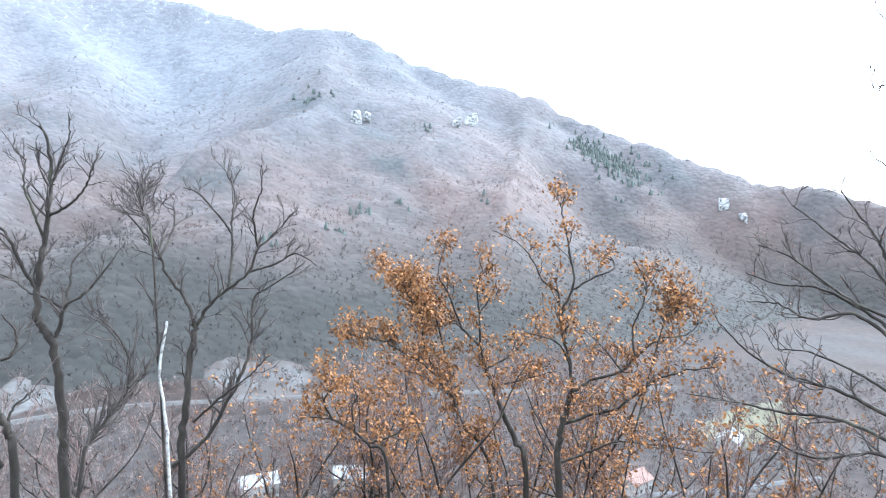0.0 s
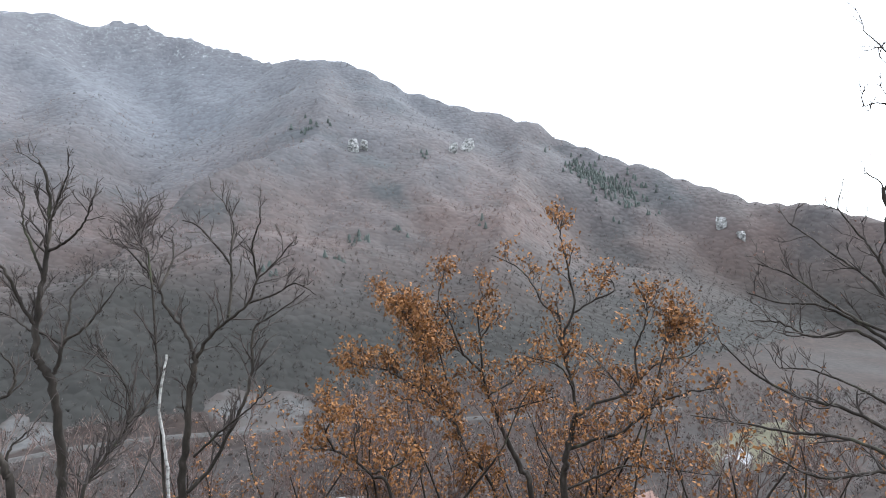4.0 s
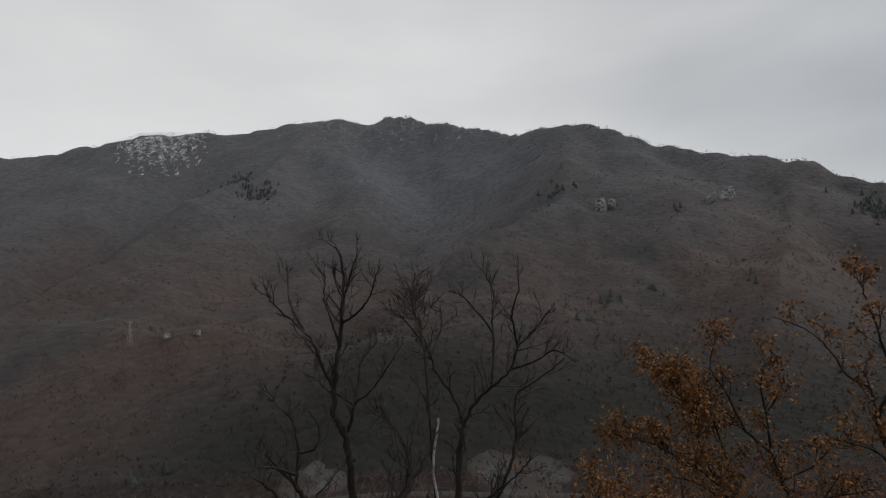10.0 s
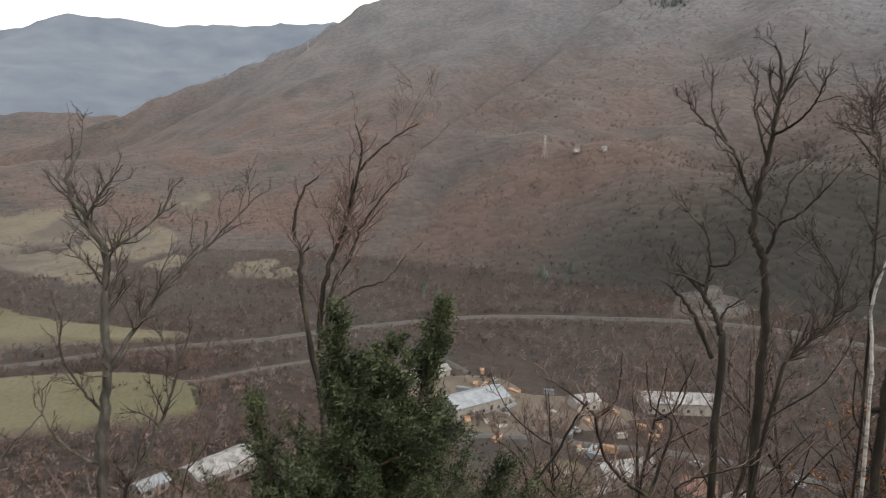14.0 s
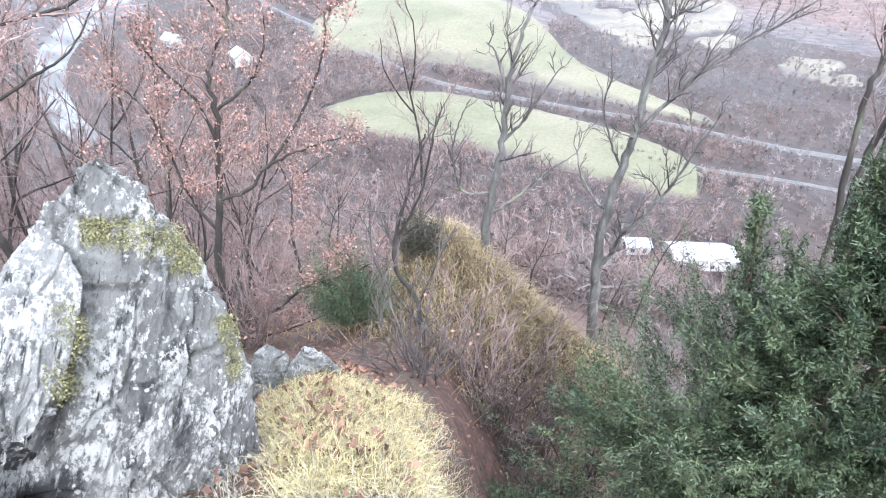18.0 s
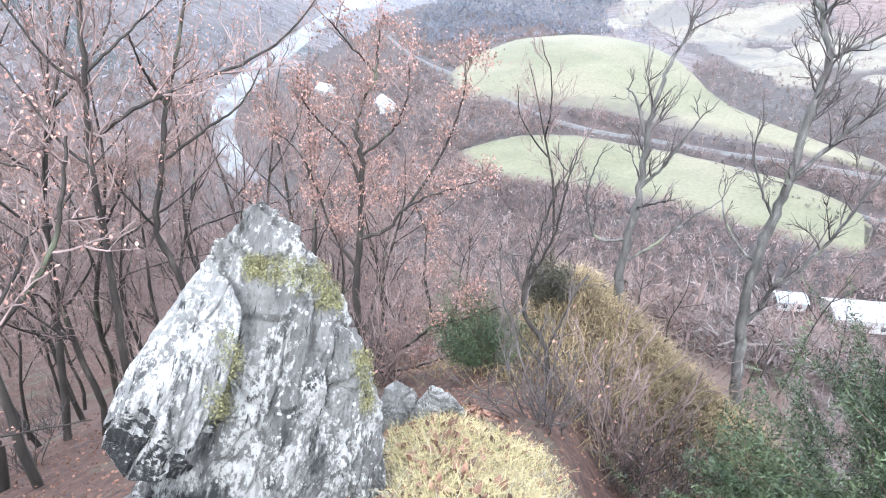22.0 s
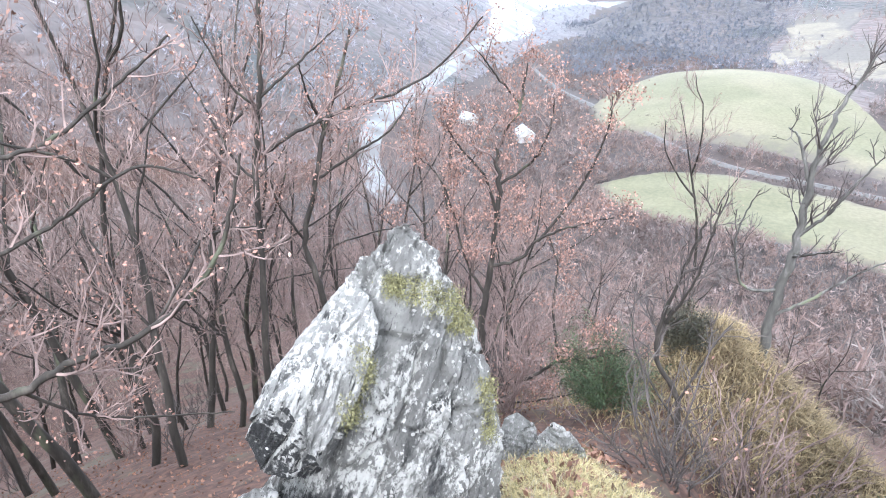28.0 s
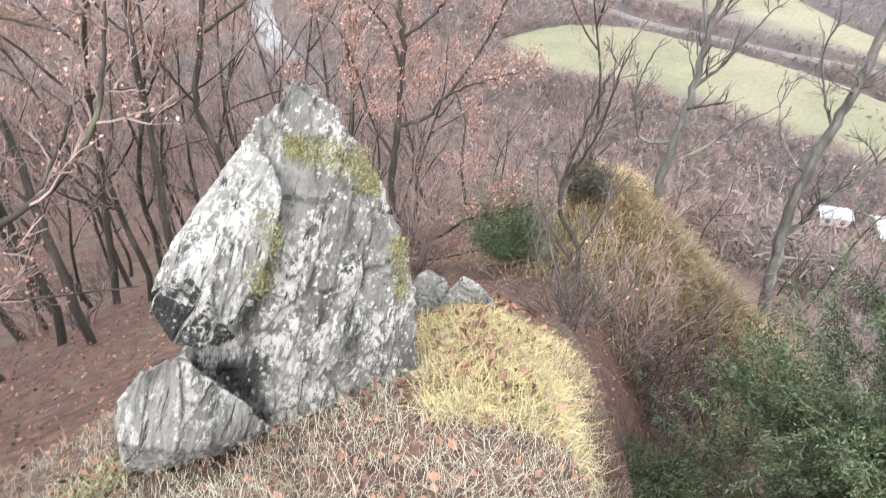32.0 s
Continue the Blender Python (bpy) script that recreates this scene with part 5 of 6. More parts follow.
hero_tree("ash_tree", "slender bare pale-barked tree", "tree", 9, "none", 0, 0, [
    (0.13, 0.012, [(-83.8, -35.6), (-83.6, -30.8), (-83.6, -27.2), (-83.1, -22.6), (-82.9, -19.9), (-83.0, -16.2), (-82.6, -12.5), (-81.8, -9.0), (-80.4, -5.4)]),
    (0.05, 0.01, [(-82.9, -20.3), (-81.2, -18.2), (-79.9, -15.9), (-78.6, -13.5)]),
    (0.05, 0.01, [(-83.0, -16.2), (-83.6, -14.7), (-84.5, -12.5), (-85.4, -11.8)]),
    (0.05, 0.01, [(-83.6, -27.2), (-80.9, -25.2), (-78.3, -22.7), (-75.6, -20.4)]),
    (0.045, 0.01, [(-83.4, -24.9), (-86.2, -25.3), (-87.5, -22.8), (-87.7, -20.6), (-87.0, -17.9)]),
    (0.04, 0.01, [(-83.1, -22.1), (-81.6, -21.6), (-80.2, -21.0)]),
], EYE_B)
hero_tree("bare_tree", "crooked bare tree low on the slope with twisted limbs", "tree", 8.5, "none", 0, 1, [
    (0.085, 0.04, [(-17.9, -34.3), (-20.0, -30.9), (-21.1, -28.8)]),
    (0.06, 0.01, [(-21.1, -28.8), (-23.5, -27.8), (-25.4, -25.9), (-26.3, -23.2), (-28.6, -21.3), (-31.4, -19.9)]),
    (0.055, 0.01, [(-21.1, -28.8), (-20.3, -26.3), (-19.5, -22.7), (-21.4, -21.4), (-22.1, -17.8)]),
    (0.05, 0.01, [(-19.9, -31.0), (-17.4, -29.9), (-18.8, -28.1), (-17.1, -26.6), (-12.4, -24.5)]),
    (0.04, 0.01, [(-26.3, -23.3), (-24.5, -21.3), (-24.2, -17.3)]),
], EYE_B)
hero_tree("bare_tree", "small slanting bare tree below the yew", "tree", 8, "none", 0, 1, [
    (0.055, 0.015, [(-34.3, -35.4), (-33.6, -32.3), (-32.3, -29.6), (-30.1, -27.1), (-28.3, -23.7), (-27.1, -21.8)]),
    (0.04, 0.01, [(-32.3, -29.6), (-33.2, -27.3), (-35.7, -25.7)]),
], EYE_B)
hero_tree("beech_tree", "bare young beech with pale russet leaves in its top", "tree", 8, "pink", 3000, 1, [
    (0.11, 0.012, [(-110.6, -39.1), (-110.6, -35.2), (-111.0, -32.1), (-110.4, -27.9), (-109.8, -23.7), (-109.4, -18.5), (-109.6, -15.4), (-107.6, -11.3), (-107.1, -7.7)]),
    (0.055, 0.01, [(-109.9, -26.0), (-107.2, -25.3), (-105.6, -23.6), (-103.3, -22.5), (-100.1, -21.5), (-97.8, -20.8)]),
    (0.05, 0.01, [(-110.4, -29.0), (-112.5, -25.8), (-113.8, -21.6), (-115.1, -18.0), (-117.7, -15.3)]),
    (0.045, 0.01, [(-109.5, -21.6), (-110.7, -18.0), (-112.9, -15.4), (-114.5, -13.3)]),
    (0.045, 0.01, [(-109.4, -18.5), (-106.4, -16.4), (-104.9, -13.8), (-104.6, -10.6)]),
    (0.045, 0.01, [(-105.4, -23.6), (-102.4, -19.8), (-100.5, -16.1), (-99.5, -12.5), (-99.5, -10.4)]),
    (0.06, 0.012, [(-110.6, -37.2), (-105.6, -36.0), (-102.5, -34.4), (-98.9, -33.6), (-95.3, -32.5)]),
    (0.05, 0.01, [(-110.6, -34.1), (-114.9, -30.0), (-117.7, -25.7), (-119.7, -22.5)]),
    (0.045, 0.01, [(-110.3, -38.4), (-104.8, -38.0), (-99.2, -36.5)]),
    (0.05, 0.01, [(-102.5, -34.3), (-103.5, -29.8), (-103.4, -25.6), (-105.1, -21.5)]),
    (0.035, 0.01, [(-107.5, -11.3), (-109.8, -8.8), (-111.4, -6.8)]),
], EYE_C)
hero_tree("bare_tree", "straight bare forest tree with one long side branch", "tree", 7, "pink", 250, 1, [
    (0.085, 0.02, [(-134.3, -37.1), (-134.0, -32.0), (-133.2, -26.2), (-132.4, -16.4), (-131.3, -10.8), (-130.3, -4.5), (-130.1, 0.6)]),
    (0.05, 0.01, [(-132.1, -15.1), (-128.8, -13.3), (-124.7, -11.7), (-119.5, -10.3), (-114.9, -7.7), (-111.1, -3.8)]),
    (0.035, 0.008, [(-131.1, -9.9), (-127.0, -6.8), (-124.0, -4.5)]),
    (0.035, 0.008, [(-132.5, -16.9), (-134.2, -14.8), (-135.7, -10.5), (-137.0, -7.3)]),
    (0.035, 0.008, [(-131.3, -10.8), (-133.6, -8.4), (-135.6, -3.1)]),
], EYE_C)
hero_tree("bare_tree", "bent bare forest tree with twisted limbs", "tree", 8, "pink", 300, 1, [
    (0.09, 0.02, [(-127.3, -30.7), (-128.0, -25.9), (-128.7, -22.8), (-127.0, -17.4), (-125.8, -13.0), (-124.1, -8.7), (-122.8, -4.6)]),
    (0.045, 0.01, [(-127.0, -17.4), (-123.0, -15.2), (-119.7, -13.3), (-117.5, -10.3)]),
    (0.04, 0.01, [(-128.7, -22.8), (-130.6, -19.6), (-131.2, -17.1)]),
    (0.04, 0.01, [(-125.8, -13.0), (-126.9, -10.1), (-127.5, -7.2)]),
], EYE_C)
hero_tree("bare_tree", "thin crooked bare tree beside the knoll", "tree", 6.5, "none", 0, 0, [
    (0.07, 0.012, [(-89.2, -43.4), (-90.2, -36.1), (-93.0, -32.7), (-92.9, -28.7), (-91.3, -23.5), (-90.5, -20.4)]),
    (0.04, 0.01, [(-92.7, -29.6), (-90.5, -25.3), (-89.5, -18.8)]),
    (0.03, 0.008, [(-90.3, -36.1), (-88.0, -30.9), (-86.8, -28.7)]),
    (0.03, 0.008, [(-89.8, -38.0), (-94.8, -32.9), (-95.9, -29.0)]),
])
hero_tree("beech_tree", "beech with a long low crooked limb and clinging pale leaves", "tree", 5, "pink", 420, 1, [
    (0.16, 0.05, [(-162.7, -34.4), (-160.1, -27.2), (-155.2, -16.2), (-150.0, -1.2)]),
    (0.075, 0.014, [(-160.4, -28.8), (-155.3, -29.5), (-150.7, -28.6), (-143.9, -27.8), (-138.0, -23.6), (-135.4, -19.5), (-133.7, -14.3)]),
    (0.03, 0.008, [(-143.9, -27.8), (-139.9, -23.6), (-137.9, -21.0), (-133.3, -20.8)]),
    (0.04, 0.01, [(-156.5, -20.0), (-149.0, -17.7), (-142.4, -14.5), (-136.9, -16.3)]),
    (0.04, 0.01, [(-153.6, -12.4), (-147.7, -11.4), (-141.6, -7.4), (-137.6, -4.3)]),
    (0.03, 0.008, [(-155.2, -29.3), (-151.2, -32.8), (-145.0, -34.9), (-138.3, -36.3)]),
])


def forest_tree(name, label, height, seed, leaves, limbs=5, foliage=None):
    """A whole young forest tree, to be copied: trunk, limbs, twigs and a few clinging leaves."""
    rng = np.random.RandomState(seed)
    root = new(name)
    trunk = wander(rng, (0, 0, -0.3), np.array((rng.normal() * 0.06, rng.normal() * 0.06, 1.0)), height, 16, 0.07, 0.03)
    r0 = height * 0.0078
    tubes_mesh("trunk", [tube(trunk, np.linspace(1, 0, 16) ** 0.9 * r0 + 0.008, 8)], M_BARK, root)
    lines = [(trunk[7:], r0 * 0.5, 0.01)]
    for k in range(limbs):
        i = rng.randint(5, 13)
        w = wander(rng, trunk[i], side_way(rng, trunk[i + 1] - trunk[i], rng.uniform(0.45, 0.9)), height * rng.uniform(0.22, 0.42), 9, 0.13, 0.06)
        tubes_mesh("limb", [tube(w, np.linspace(r0 * 0.42, 0.008, 9), 6)], M_BARK, root)
        lines.append((w, r0 * 0.4, 0.008))
    tubes, tips = twiggery(rng, lines, density=1.25, fine=True, from_=0.08, reach=0.5, cap=1.0, thick=0.85)
    tagged(tubes_mesh("crown", tubes, M_TWIG_RED, root, smooth=False), kind="stuff")
    if leaves:
        tips = np.array(tips)
        tagged(soup("leaves", leaf_quads(rng, tips[rng.randint(0, len(tips), leaves)], 0.07 if foliage else 0.034), foliage or M_LEAF_PINK, root, 4), "dry clinging leaves", kind="stuff")
    return tagged(root, label, "tree", "bare trees on the wooded slope")


def plant(sources, places, rng):
    for k, (az, r) in enumerate(places):
        src = sources[k % len(sources)]
        x, y, _ = at(az, 0, r)
        m = pose(x, y, float(land(x, y)) - 0.05, rng.uniform(-4, 4), rng.uniform(-4, 4), rng.uniform(0, 360))
        s = rng.uniform(0.75, 1.2)
        if k < len(sources):
            src.matrix_basis = m
        else:
            copy_thing(src, m @ Matrix.Diagonal((s, s, s * rng.uniform(0.9, 1.15), 1)))


WOODS = [forest_tree("forest_tree", "tall bare grey forest tree with thin crooked limbs", 9.5, 11, 260),
         forest_tree("forest_tree", "bare forest tree with reddish twigs and few leaves", 8.0, 12, 420, 6),
         forest_tree("forest_tree", "slim bare forest tree leaning a little", 7.0, 13, 160, 4),
         forest_tree("forest_tree", "dark many-limbed bare forest tree", 8.8, 14, 300, 7)]
rng = np.random.RandomState(21)
spots = []
for az, r in [(-152, 7.5), (-147, 8.5), (-144, 7.2), (-141, 11), (-149, 12), (-138, 10), (-133, 12.5), (-146, 15), (-155, 10), (-129, 14), (-124, 13), (-121, 17), (-117, 14)]:
    spots.append((az, r))
while len(spots) < 120:
    az, r = rng.uniform(-168, -104), 13 + 42 * rng.uniform(0, 1) ** 0.8
    spots.append((az, r))
while len(spots) < 190:
    az, r = rng.uniform(-104, 50), rng.uniform(20, 62)
    spots.append((az, r))
for az, r in [(-163, 11), (-157, 12), (-153, 14), (-147, 12), (-143, 13), (-139, 15), (-136, 13), (-131, 16)]:
    spots.append((az, r))
plant(WOODS, spots, rng)


def thicket_trees(source, places, height):
    """Copies of a tree on the steep slope, each grown until its top reaches the given height angle."""
    for k, (az, el, r) in enumerate(places):
        x, y, _ = at(az, 0, r)
        z = float(land(x, y))
        s = (math.tan(radians(el)) * r - z) / height
        m = pose(x, y, z - 0.05, 0, 0, 77 * k) @ Matrix.Diagonal((s, s, s, 1))
        if k:
            copy_thing(source, m)
        else:
            source.matrix_basis = m


def top_of(tree):
    return max(v.co.z for part_ in tree.children if part_.data for v in part_.data.vertices)


rng = np.random.RandomState(23)
SCRUB_OAK = forest_tree("scrub_oak", "bushy slope oak with sparse rusty dead leaves", 7.0, 15, 1300, 9, M_LEAF)
thicket_trees(SCRUB_OAK, [(az + rng.uniform(-1, 1), rng.uniform(-16.5, -13.2), rng.uniform(13, 19)) for az in (0, 4, 8, 12, 15, 19, 23, 27, 32, 36, 40, 44)], top_of(SCRUB_OAK))
SCRUB_BARE = forest_tree("scrub_oak", "bushy bare grey slope oak", 7.0, 16, 120, 9)
thicket_trees(SCRUB_BARE, [(az + rng.uniform(-1, 1), rng.uniform(-19, -14), rng.uniform(14, 22)) for az in (-28, -23, -18, -13, -8, -4, 2, 10, 17, 25, 34, 42)], top_of(SCRUB_BARE))


# ---- the crag: rocks, moss, grass, yew and scrub round the standing place ----
def rock(name, label, corners, mat, cuts=5, amp=0.035, seed=0.0, strata=(0.5, 0.3, 0.8), darkened=None):
    """A block of stone: the hull of its corners, broken into facets, ledges and pits. Returns its vertices and normals too."""
    bm = bmesh.new()
    for c in corners:
        bm.verts.new(c)
    res = bmesh.ops.convex_hull(bm, input=bm.verts)
    loose = [g for g in res["geom_interior"] + res["geom_unused"] if isinstance(g, bmesh.types.BMVert)]
    bmesh.ops.delete(bm, geom=list(set(loose)), context="VERTS")
    size = max((Vector(a) - Vector(b)).length for a in corners for b in corners)
    for k in range(cuts):
        long = [e for e in bm.edges if e.calc_length() > size * 0.55 ** (k + 1.4)]
        bmesh.ops.subdivide_edges(bm, edges=long, cuts=1, use_grid_fill=True)
        bmesh.ops.triangulate(bm, faces=bm.faces)
    bm.normal_update()
    s = Vector(strata).normalized()
    moves = []
    for v in bm.verts:
        p = v.co + Vector((seed, seed * 0.7, 0))
        h = p.dot(s)
        q = p - s * h
        body = noise.fractal(p * 2.4, 0.9, 2.0, 4) * amp * 0.8
        bend = h * 7.5 + noise.noise(p * 2.2) * 0.9
        bed = bend - math.floor(bend)
        ledge = (bed if bed < 0.86 else (1 - bed) * 6.1) - 0.45
        fine = h * 31 + noise.noise(p * 5) * 1.2
        fine = abs(fine - math.floor(fine) - 0.5) - 0.25
        crack = max(0.0, 1 - abs(noise.noise(s * h * 6 + q * 1.7 + Vector((9, 2, seed)))) / 0.07)
        crack2 = max(0.0, 1 - abs(noise.noise(s * h * 2.2 + q * 3.6 + Vector((3, 7, seed)))) / 0.05)
        pit = noise.fractal(p * 15, 0.8, 2.1, 4) * amp * 0.28
        moves.append(v.normal * (body + ledge * amp * 0.85 * (0.6 + 0.6 * noise.noise(p * 1.9)) + fine * amp * 0.75 * (0.5 + noise.noise(p * 3.1)) - (crack * 0.9 + crack2 * 0.6) * amp + pit))
    for v, d in zip(bm.verts, moves):
        v.co += d
    bm.normal_update()
    pts = np.array([v.co[:] for v in bm.verts])
    nor = np.array([v.normal[:] for v in bm.verts])
    me = bpy.data.meshes.new(name)
    bm.to_mesh(me)
    bm.free()
    me.materials.append(mat)
    if darkened:
        amounts = np.array([darkened(Vector(p), Vector(q)) for p, q in zip(pts, nor)], np.float32)
        me.attributes.new("weep_or_shade", "FLOAT", "POINT").data.foreach_set("value", amounts)
    ob = tagged(new(name, me), label, "rock")
    return ob, pts, nor


def moss(parent, pts, nor, spots, rng, per=2600, mat=None):
    """Cushions of moss on a rock: small leaves only where it faces the camera's eye, round the given bearings and
    height angles.
    """
    az = np.degrees(np.arctan2(pts[:, 0], pts[:, 1]))
    el = np.degrees(np.arctan2(pts[:, 2], np.hypot(pts[:, 0], pts[:, 1])))
    faces_eye = (nor * pts).sum(1) < 0.15
    out = []
    for a, e, w, h in spots:
        near = faces_eye & (np.abs(az - a) < w) & (np.abs(el - e) < h)
        if near.sum() < 3:
            continue
        k = np.nonzero(near)[0][rng.randint(0, near.sum(), per)]
        out.append(pts[k] + nor[k] * rng.uniform(0, 0.02, (per, 1)) + rng.normal(size=(per, 3)) * 0.018)
    if out:
        q = leaf_quads(rng, np.concatenate(out), 0.011)
        tagged(soup("moss", q, mat or M_MOSS, parent, 4), "yellow-green moss cushion", kind="stuff")


rng = np.random.RandomState(31)
BEDS = (-0.437, 0.787, -0.45)


def weep_and_shade(c, nor_):
    """A black weep down the middle of the big face, and crevice shade painted under the slab."""
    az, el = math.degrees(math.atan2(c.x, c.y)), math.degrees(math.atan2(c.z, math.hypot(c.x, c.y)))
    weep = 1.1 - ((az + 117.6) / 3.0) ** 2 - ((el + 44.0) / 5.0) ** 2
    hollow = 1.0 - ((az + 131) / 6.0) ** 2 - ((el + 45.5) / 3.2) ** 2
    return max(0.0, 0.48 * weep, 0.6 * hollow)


def shaded_end(c, nor_):
    """Shade of the slab's overhanging lower end, painted dark by the way its faces point."""
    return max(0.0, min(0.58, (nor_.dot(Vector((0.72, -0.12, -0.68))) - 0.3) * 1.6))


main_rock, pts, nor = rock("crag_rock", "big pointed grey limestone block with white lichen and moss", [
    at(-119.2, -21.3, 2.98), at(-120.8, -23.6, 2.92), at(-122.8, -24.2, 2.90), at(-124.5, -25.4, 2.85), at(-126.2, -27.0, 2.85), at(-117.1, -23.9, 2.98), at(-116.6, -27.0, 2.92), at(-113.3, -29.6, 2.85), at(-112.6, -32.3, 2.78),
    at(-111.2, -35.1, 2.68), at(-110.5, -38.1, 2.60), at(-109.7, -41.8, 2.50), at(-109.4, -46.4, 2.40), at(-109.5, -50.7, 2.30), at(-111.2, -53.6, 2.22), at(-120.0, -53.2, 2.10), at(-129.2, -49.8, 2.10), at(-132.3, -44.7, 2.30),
    at(-121.2, -30.7, 2.66), at(-114.6, -35.8, 2.45), at(-118.4, -40.8, 2.27), at(-125.5, -39.9, 2.30), at(-118, -28, 3.5), at(-128, -36, 3.2), at(-112, -45, 3.2), at(-125, -52, 3.0), at(-137.5, -42.8, 2.62), at(-139.5, -46, 2.5), at(-134, -51, 2.15)], M_ROCK, 8, 0.05, 1.0, BEDS, weep_and_shade)
moss(main_rock, pts, nor, [(-118.3, -28.1, 1.7, 1.0), (-115.8, -29.1, 1.6, 1.1), (-114.3, -31.0, 1.1, 1.0), (-120.7, -27.4, 0.8, 0.7), (-124.5, -33.5, 0.5, 2.2), (-126.4, -37.3, 0.7, 1.6), (-111.4, -37.2, 0.7, 1.2), (-111.0, -40, 0.5, 1.2)], rng, 3200)
slab, pts, nor = rock("crag_slab", "leaning pale grey limestone slab, shade painted on its broken lower end", [
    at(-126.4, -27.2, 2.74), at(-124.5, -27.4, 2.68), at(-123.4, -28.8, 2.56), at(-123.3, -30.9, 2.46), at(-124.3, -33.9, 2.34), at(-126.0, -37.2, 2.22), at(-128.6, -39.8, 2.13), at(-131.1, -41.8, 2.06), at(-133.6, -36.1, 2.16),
    at(-137.1, -36.8, 2.24), at(-138.3, -38.4, 2.34), at(-137.4, -41.5, 2.36), at(-134.1, -42.6, 2.2), at(-129.3, -29.6, 2.66), at(-132.5, -32.0, 2.52), at(-135.2, -34.3, 2.38), at(-126, -30, 3.1), at(-136, -38, 2.8), at(-130, -43, 2.5)], M_ROCK_LIGHT, 8, 0.024, 4.0, BEDS, shaded_end)
moss(slab, pts, nor, [(-124.8, -34.6, 0.6, 2.0), (-127.0, -38.0, 0.9, 1.2)], rng, 1400)
low, pts, nor = rock("low_rock", "low broken limestone rock at the foot of the crag", [
    at(-136.4, -42.5, 2.20), at(-137.9, -42.6, 2.14), at(-140.9, -42.5, 2.12), at(-144.3, -44.0, 2.06), at(-145.2, -44.9, 2.10), at(-145.5, -47.1, 1.98), at(-139.6, -50.1, 1.88), at(-135.4, -45.9, 2.02), at(-131.4, -47.9, 2.00),
    at(-132.8, -49.5, 1.95), at(-135.5, -43.8, 2.10), at(-139, -44, 2.7), at(-146, -50, 2.4), at(-133, -52, 2.1), at(-129.5, -50.5, 1.98)], M_ROCK_LIGHT, 7, 0.026, 7.0, BEDS)
ob, pts, nor = rock("spine_rock", "small pointed lichened limestone rock on the grassy spine", [
    at(-106.2, -43.0, 3.85), at(-104.8, -40.9, 3.85), at(-103.2, -39.6, 3.85), at(-101.2, -40.3, 3.85), at(-99.4, -41.6, 3.8), at(-98.0, -43.4, 3.75), at(-106, -48, 3.6), at(-99, -49, 3.5), at(-104.5, -41.5, 4.3), at(-100, -43, 4.3)], M_ROCK_PALE, 6, 0.03, 9.0)
moss(ob, pts, nor, [(-100.6, -42.6, 1.6, 1.2)], rng, 1200)
ob, pts, nor = rock("spine_rock", "low grey limestone rock behind the grassy spine", [
    at(-110.0, -41.8, 4.15), at(-108.8, -39.6, 4.15), at(-107.2, -39.0, 4.2), at(-105.2, -39.7, 4.15), at(-104.2, -41.5, 4.15), at(-109.6, -46, 3.9), at(-104.6, -46, 3.9), at(-108, -40, 4.6), at(-105, -42, 4.6)], M_ROCK_PALE, 6, 0.03, 10.0)
boulder, pts, nor = rock("boulder", "rounded pale limestone boulder beside the standing place", [
    at(-38, -47.5, 1.5), at(-33.5, -42, 1.55), at(-28, -38.2, 1.65), at(-22, -36.4, 1.75), at(-15, -35.2, 1.8), at(-8, -36.5, 1.75), at(-40, -56, 1.35), at(-25, -50, 1.2), at(-10, -52, 1.2), at(-34, -50, 2.1), at(-12, -46, 2.3), at(-36, -60, 1.6), at(-10, -60, 1.4)], M_ROCK_PALE, 5, 0.02, 15.0)


def blades(rng, x, y, length, width, lean=0.8, flow=(0, 0)):
    """Grass blades of two bent pieces, rooted on the land."""
    n = len(x)
    p = np.stack([x, y, land(x, y) - 0.01], -1)
    d = rng.normal(size=(n, 3)) * 0.55
    d[:, 2] = 1.0
    l = (length * rng.uniform(0.5, 1.25, n))[:, None]
    s = np.stack([-d[:, 1], d[:, 0], np.zeros(n)], -1)
    s /= np.linalg.norm(s, axis=1)[:, None] + 1e-9
    s = s * width
    mid = p + d * l * 0.55
    d2 = d + rng.normal(size=(n, 3)) * 0.4 + np.array((flow[0], flow[1], -lean))
    tip = mid + d2 * l * 0.5
    a = np.stack([p - s, p + s, mid + s * 0.7, mid - s * 0.7], 1)
    b = np.stack([mid - s * 0.7, mid + s * 0.7, tip + s * 0.1, tip - s * 0.1], 1)
    return np.concatenate([a, b])


def spine_xy(rng, n, s0, s1, w):
    s, d = rng.uniform(s0, s1, n), rng.normal(size=n) * w
    c, q = math.cos(radians(-101)), math.sin(radians(-101))
    return q * s + c * d, c * s - q * d


x, y = spine_xy(rng, 24000, 1.7, 3.75, 0.36)
keep = np.degrees(np.arctan2(x, y)) > -108.5
tagged(soup("straw_grass", blades(rng, x[keep], y[keep], 0.11, 0.0021, 1.0, (0.35, 0.2)), M_GRASS, None, 4), "straw-yellow tufted grass on the narrow spine", "grass", kind="stuff")
a, r = np.radians(-82.5 + rng.normal(size=24000) * 7.5), 8.9 + rng.normal(size=24000) * 1.1
x, y = np.sin(a) * r, np.cos(a) * r
tagged(soup("knoll_grass", blades(rng, x, y, 0.3, 0.006, 1.1), M_GRASS_BROWN, None, 4), "straw-yellow grass hanging over the knoll", "grass", kind="stuff")
a, r = np.radians(rng.uniform(-170, -70, 21000)), rng.uniform(0.75, 3.6, 21000)
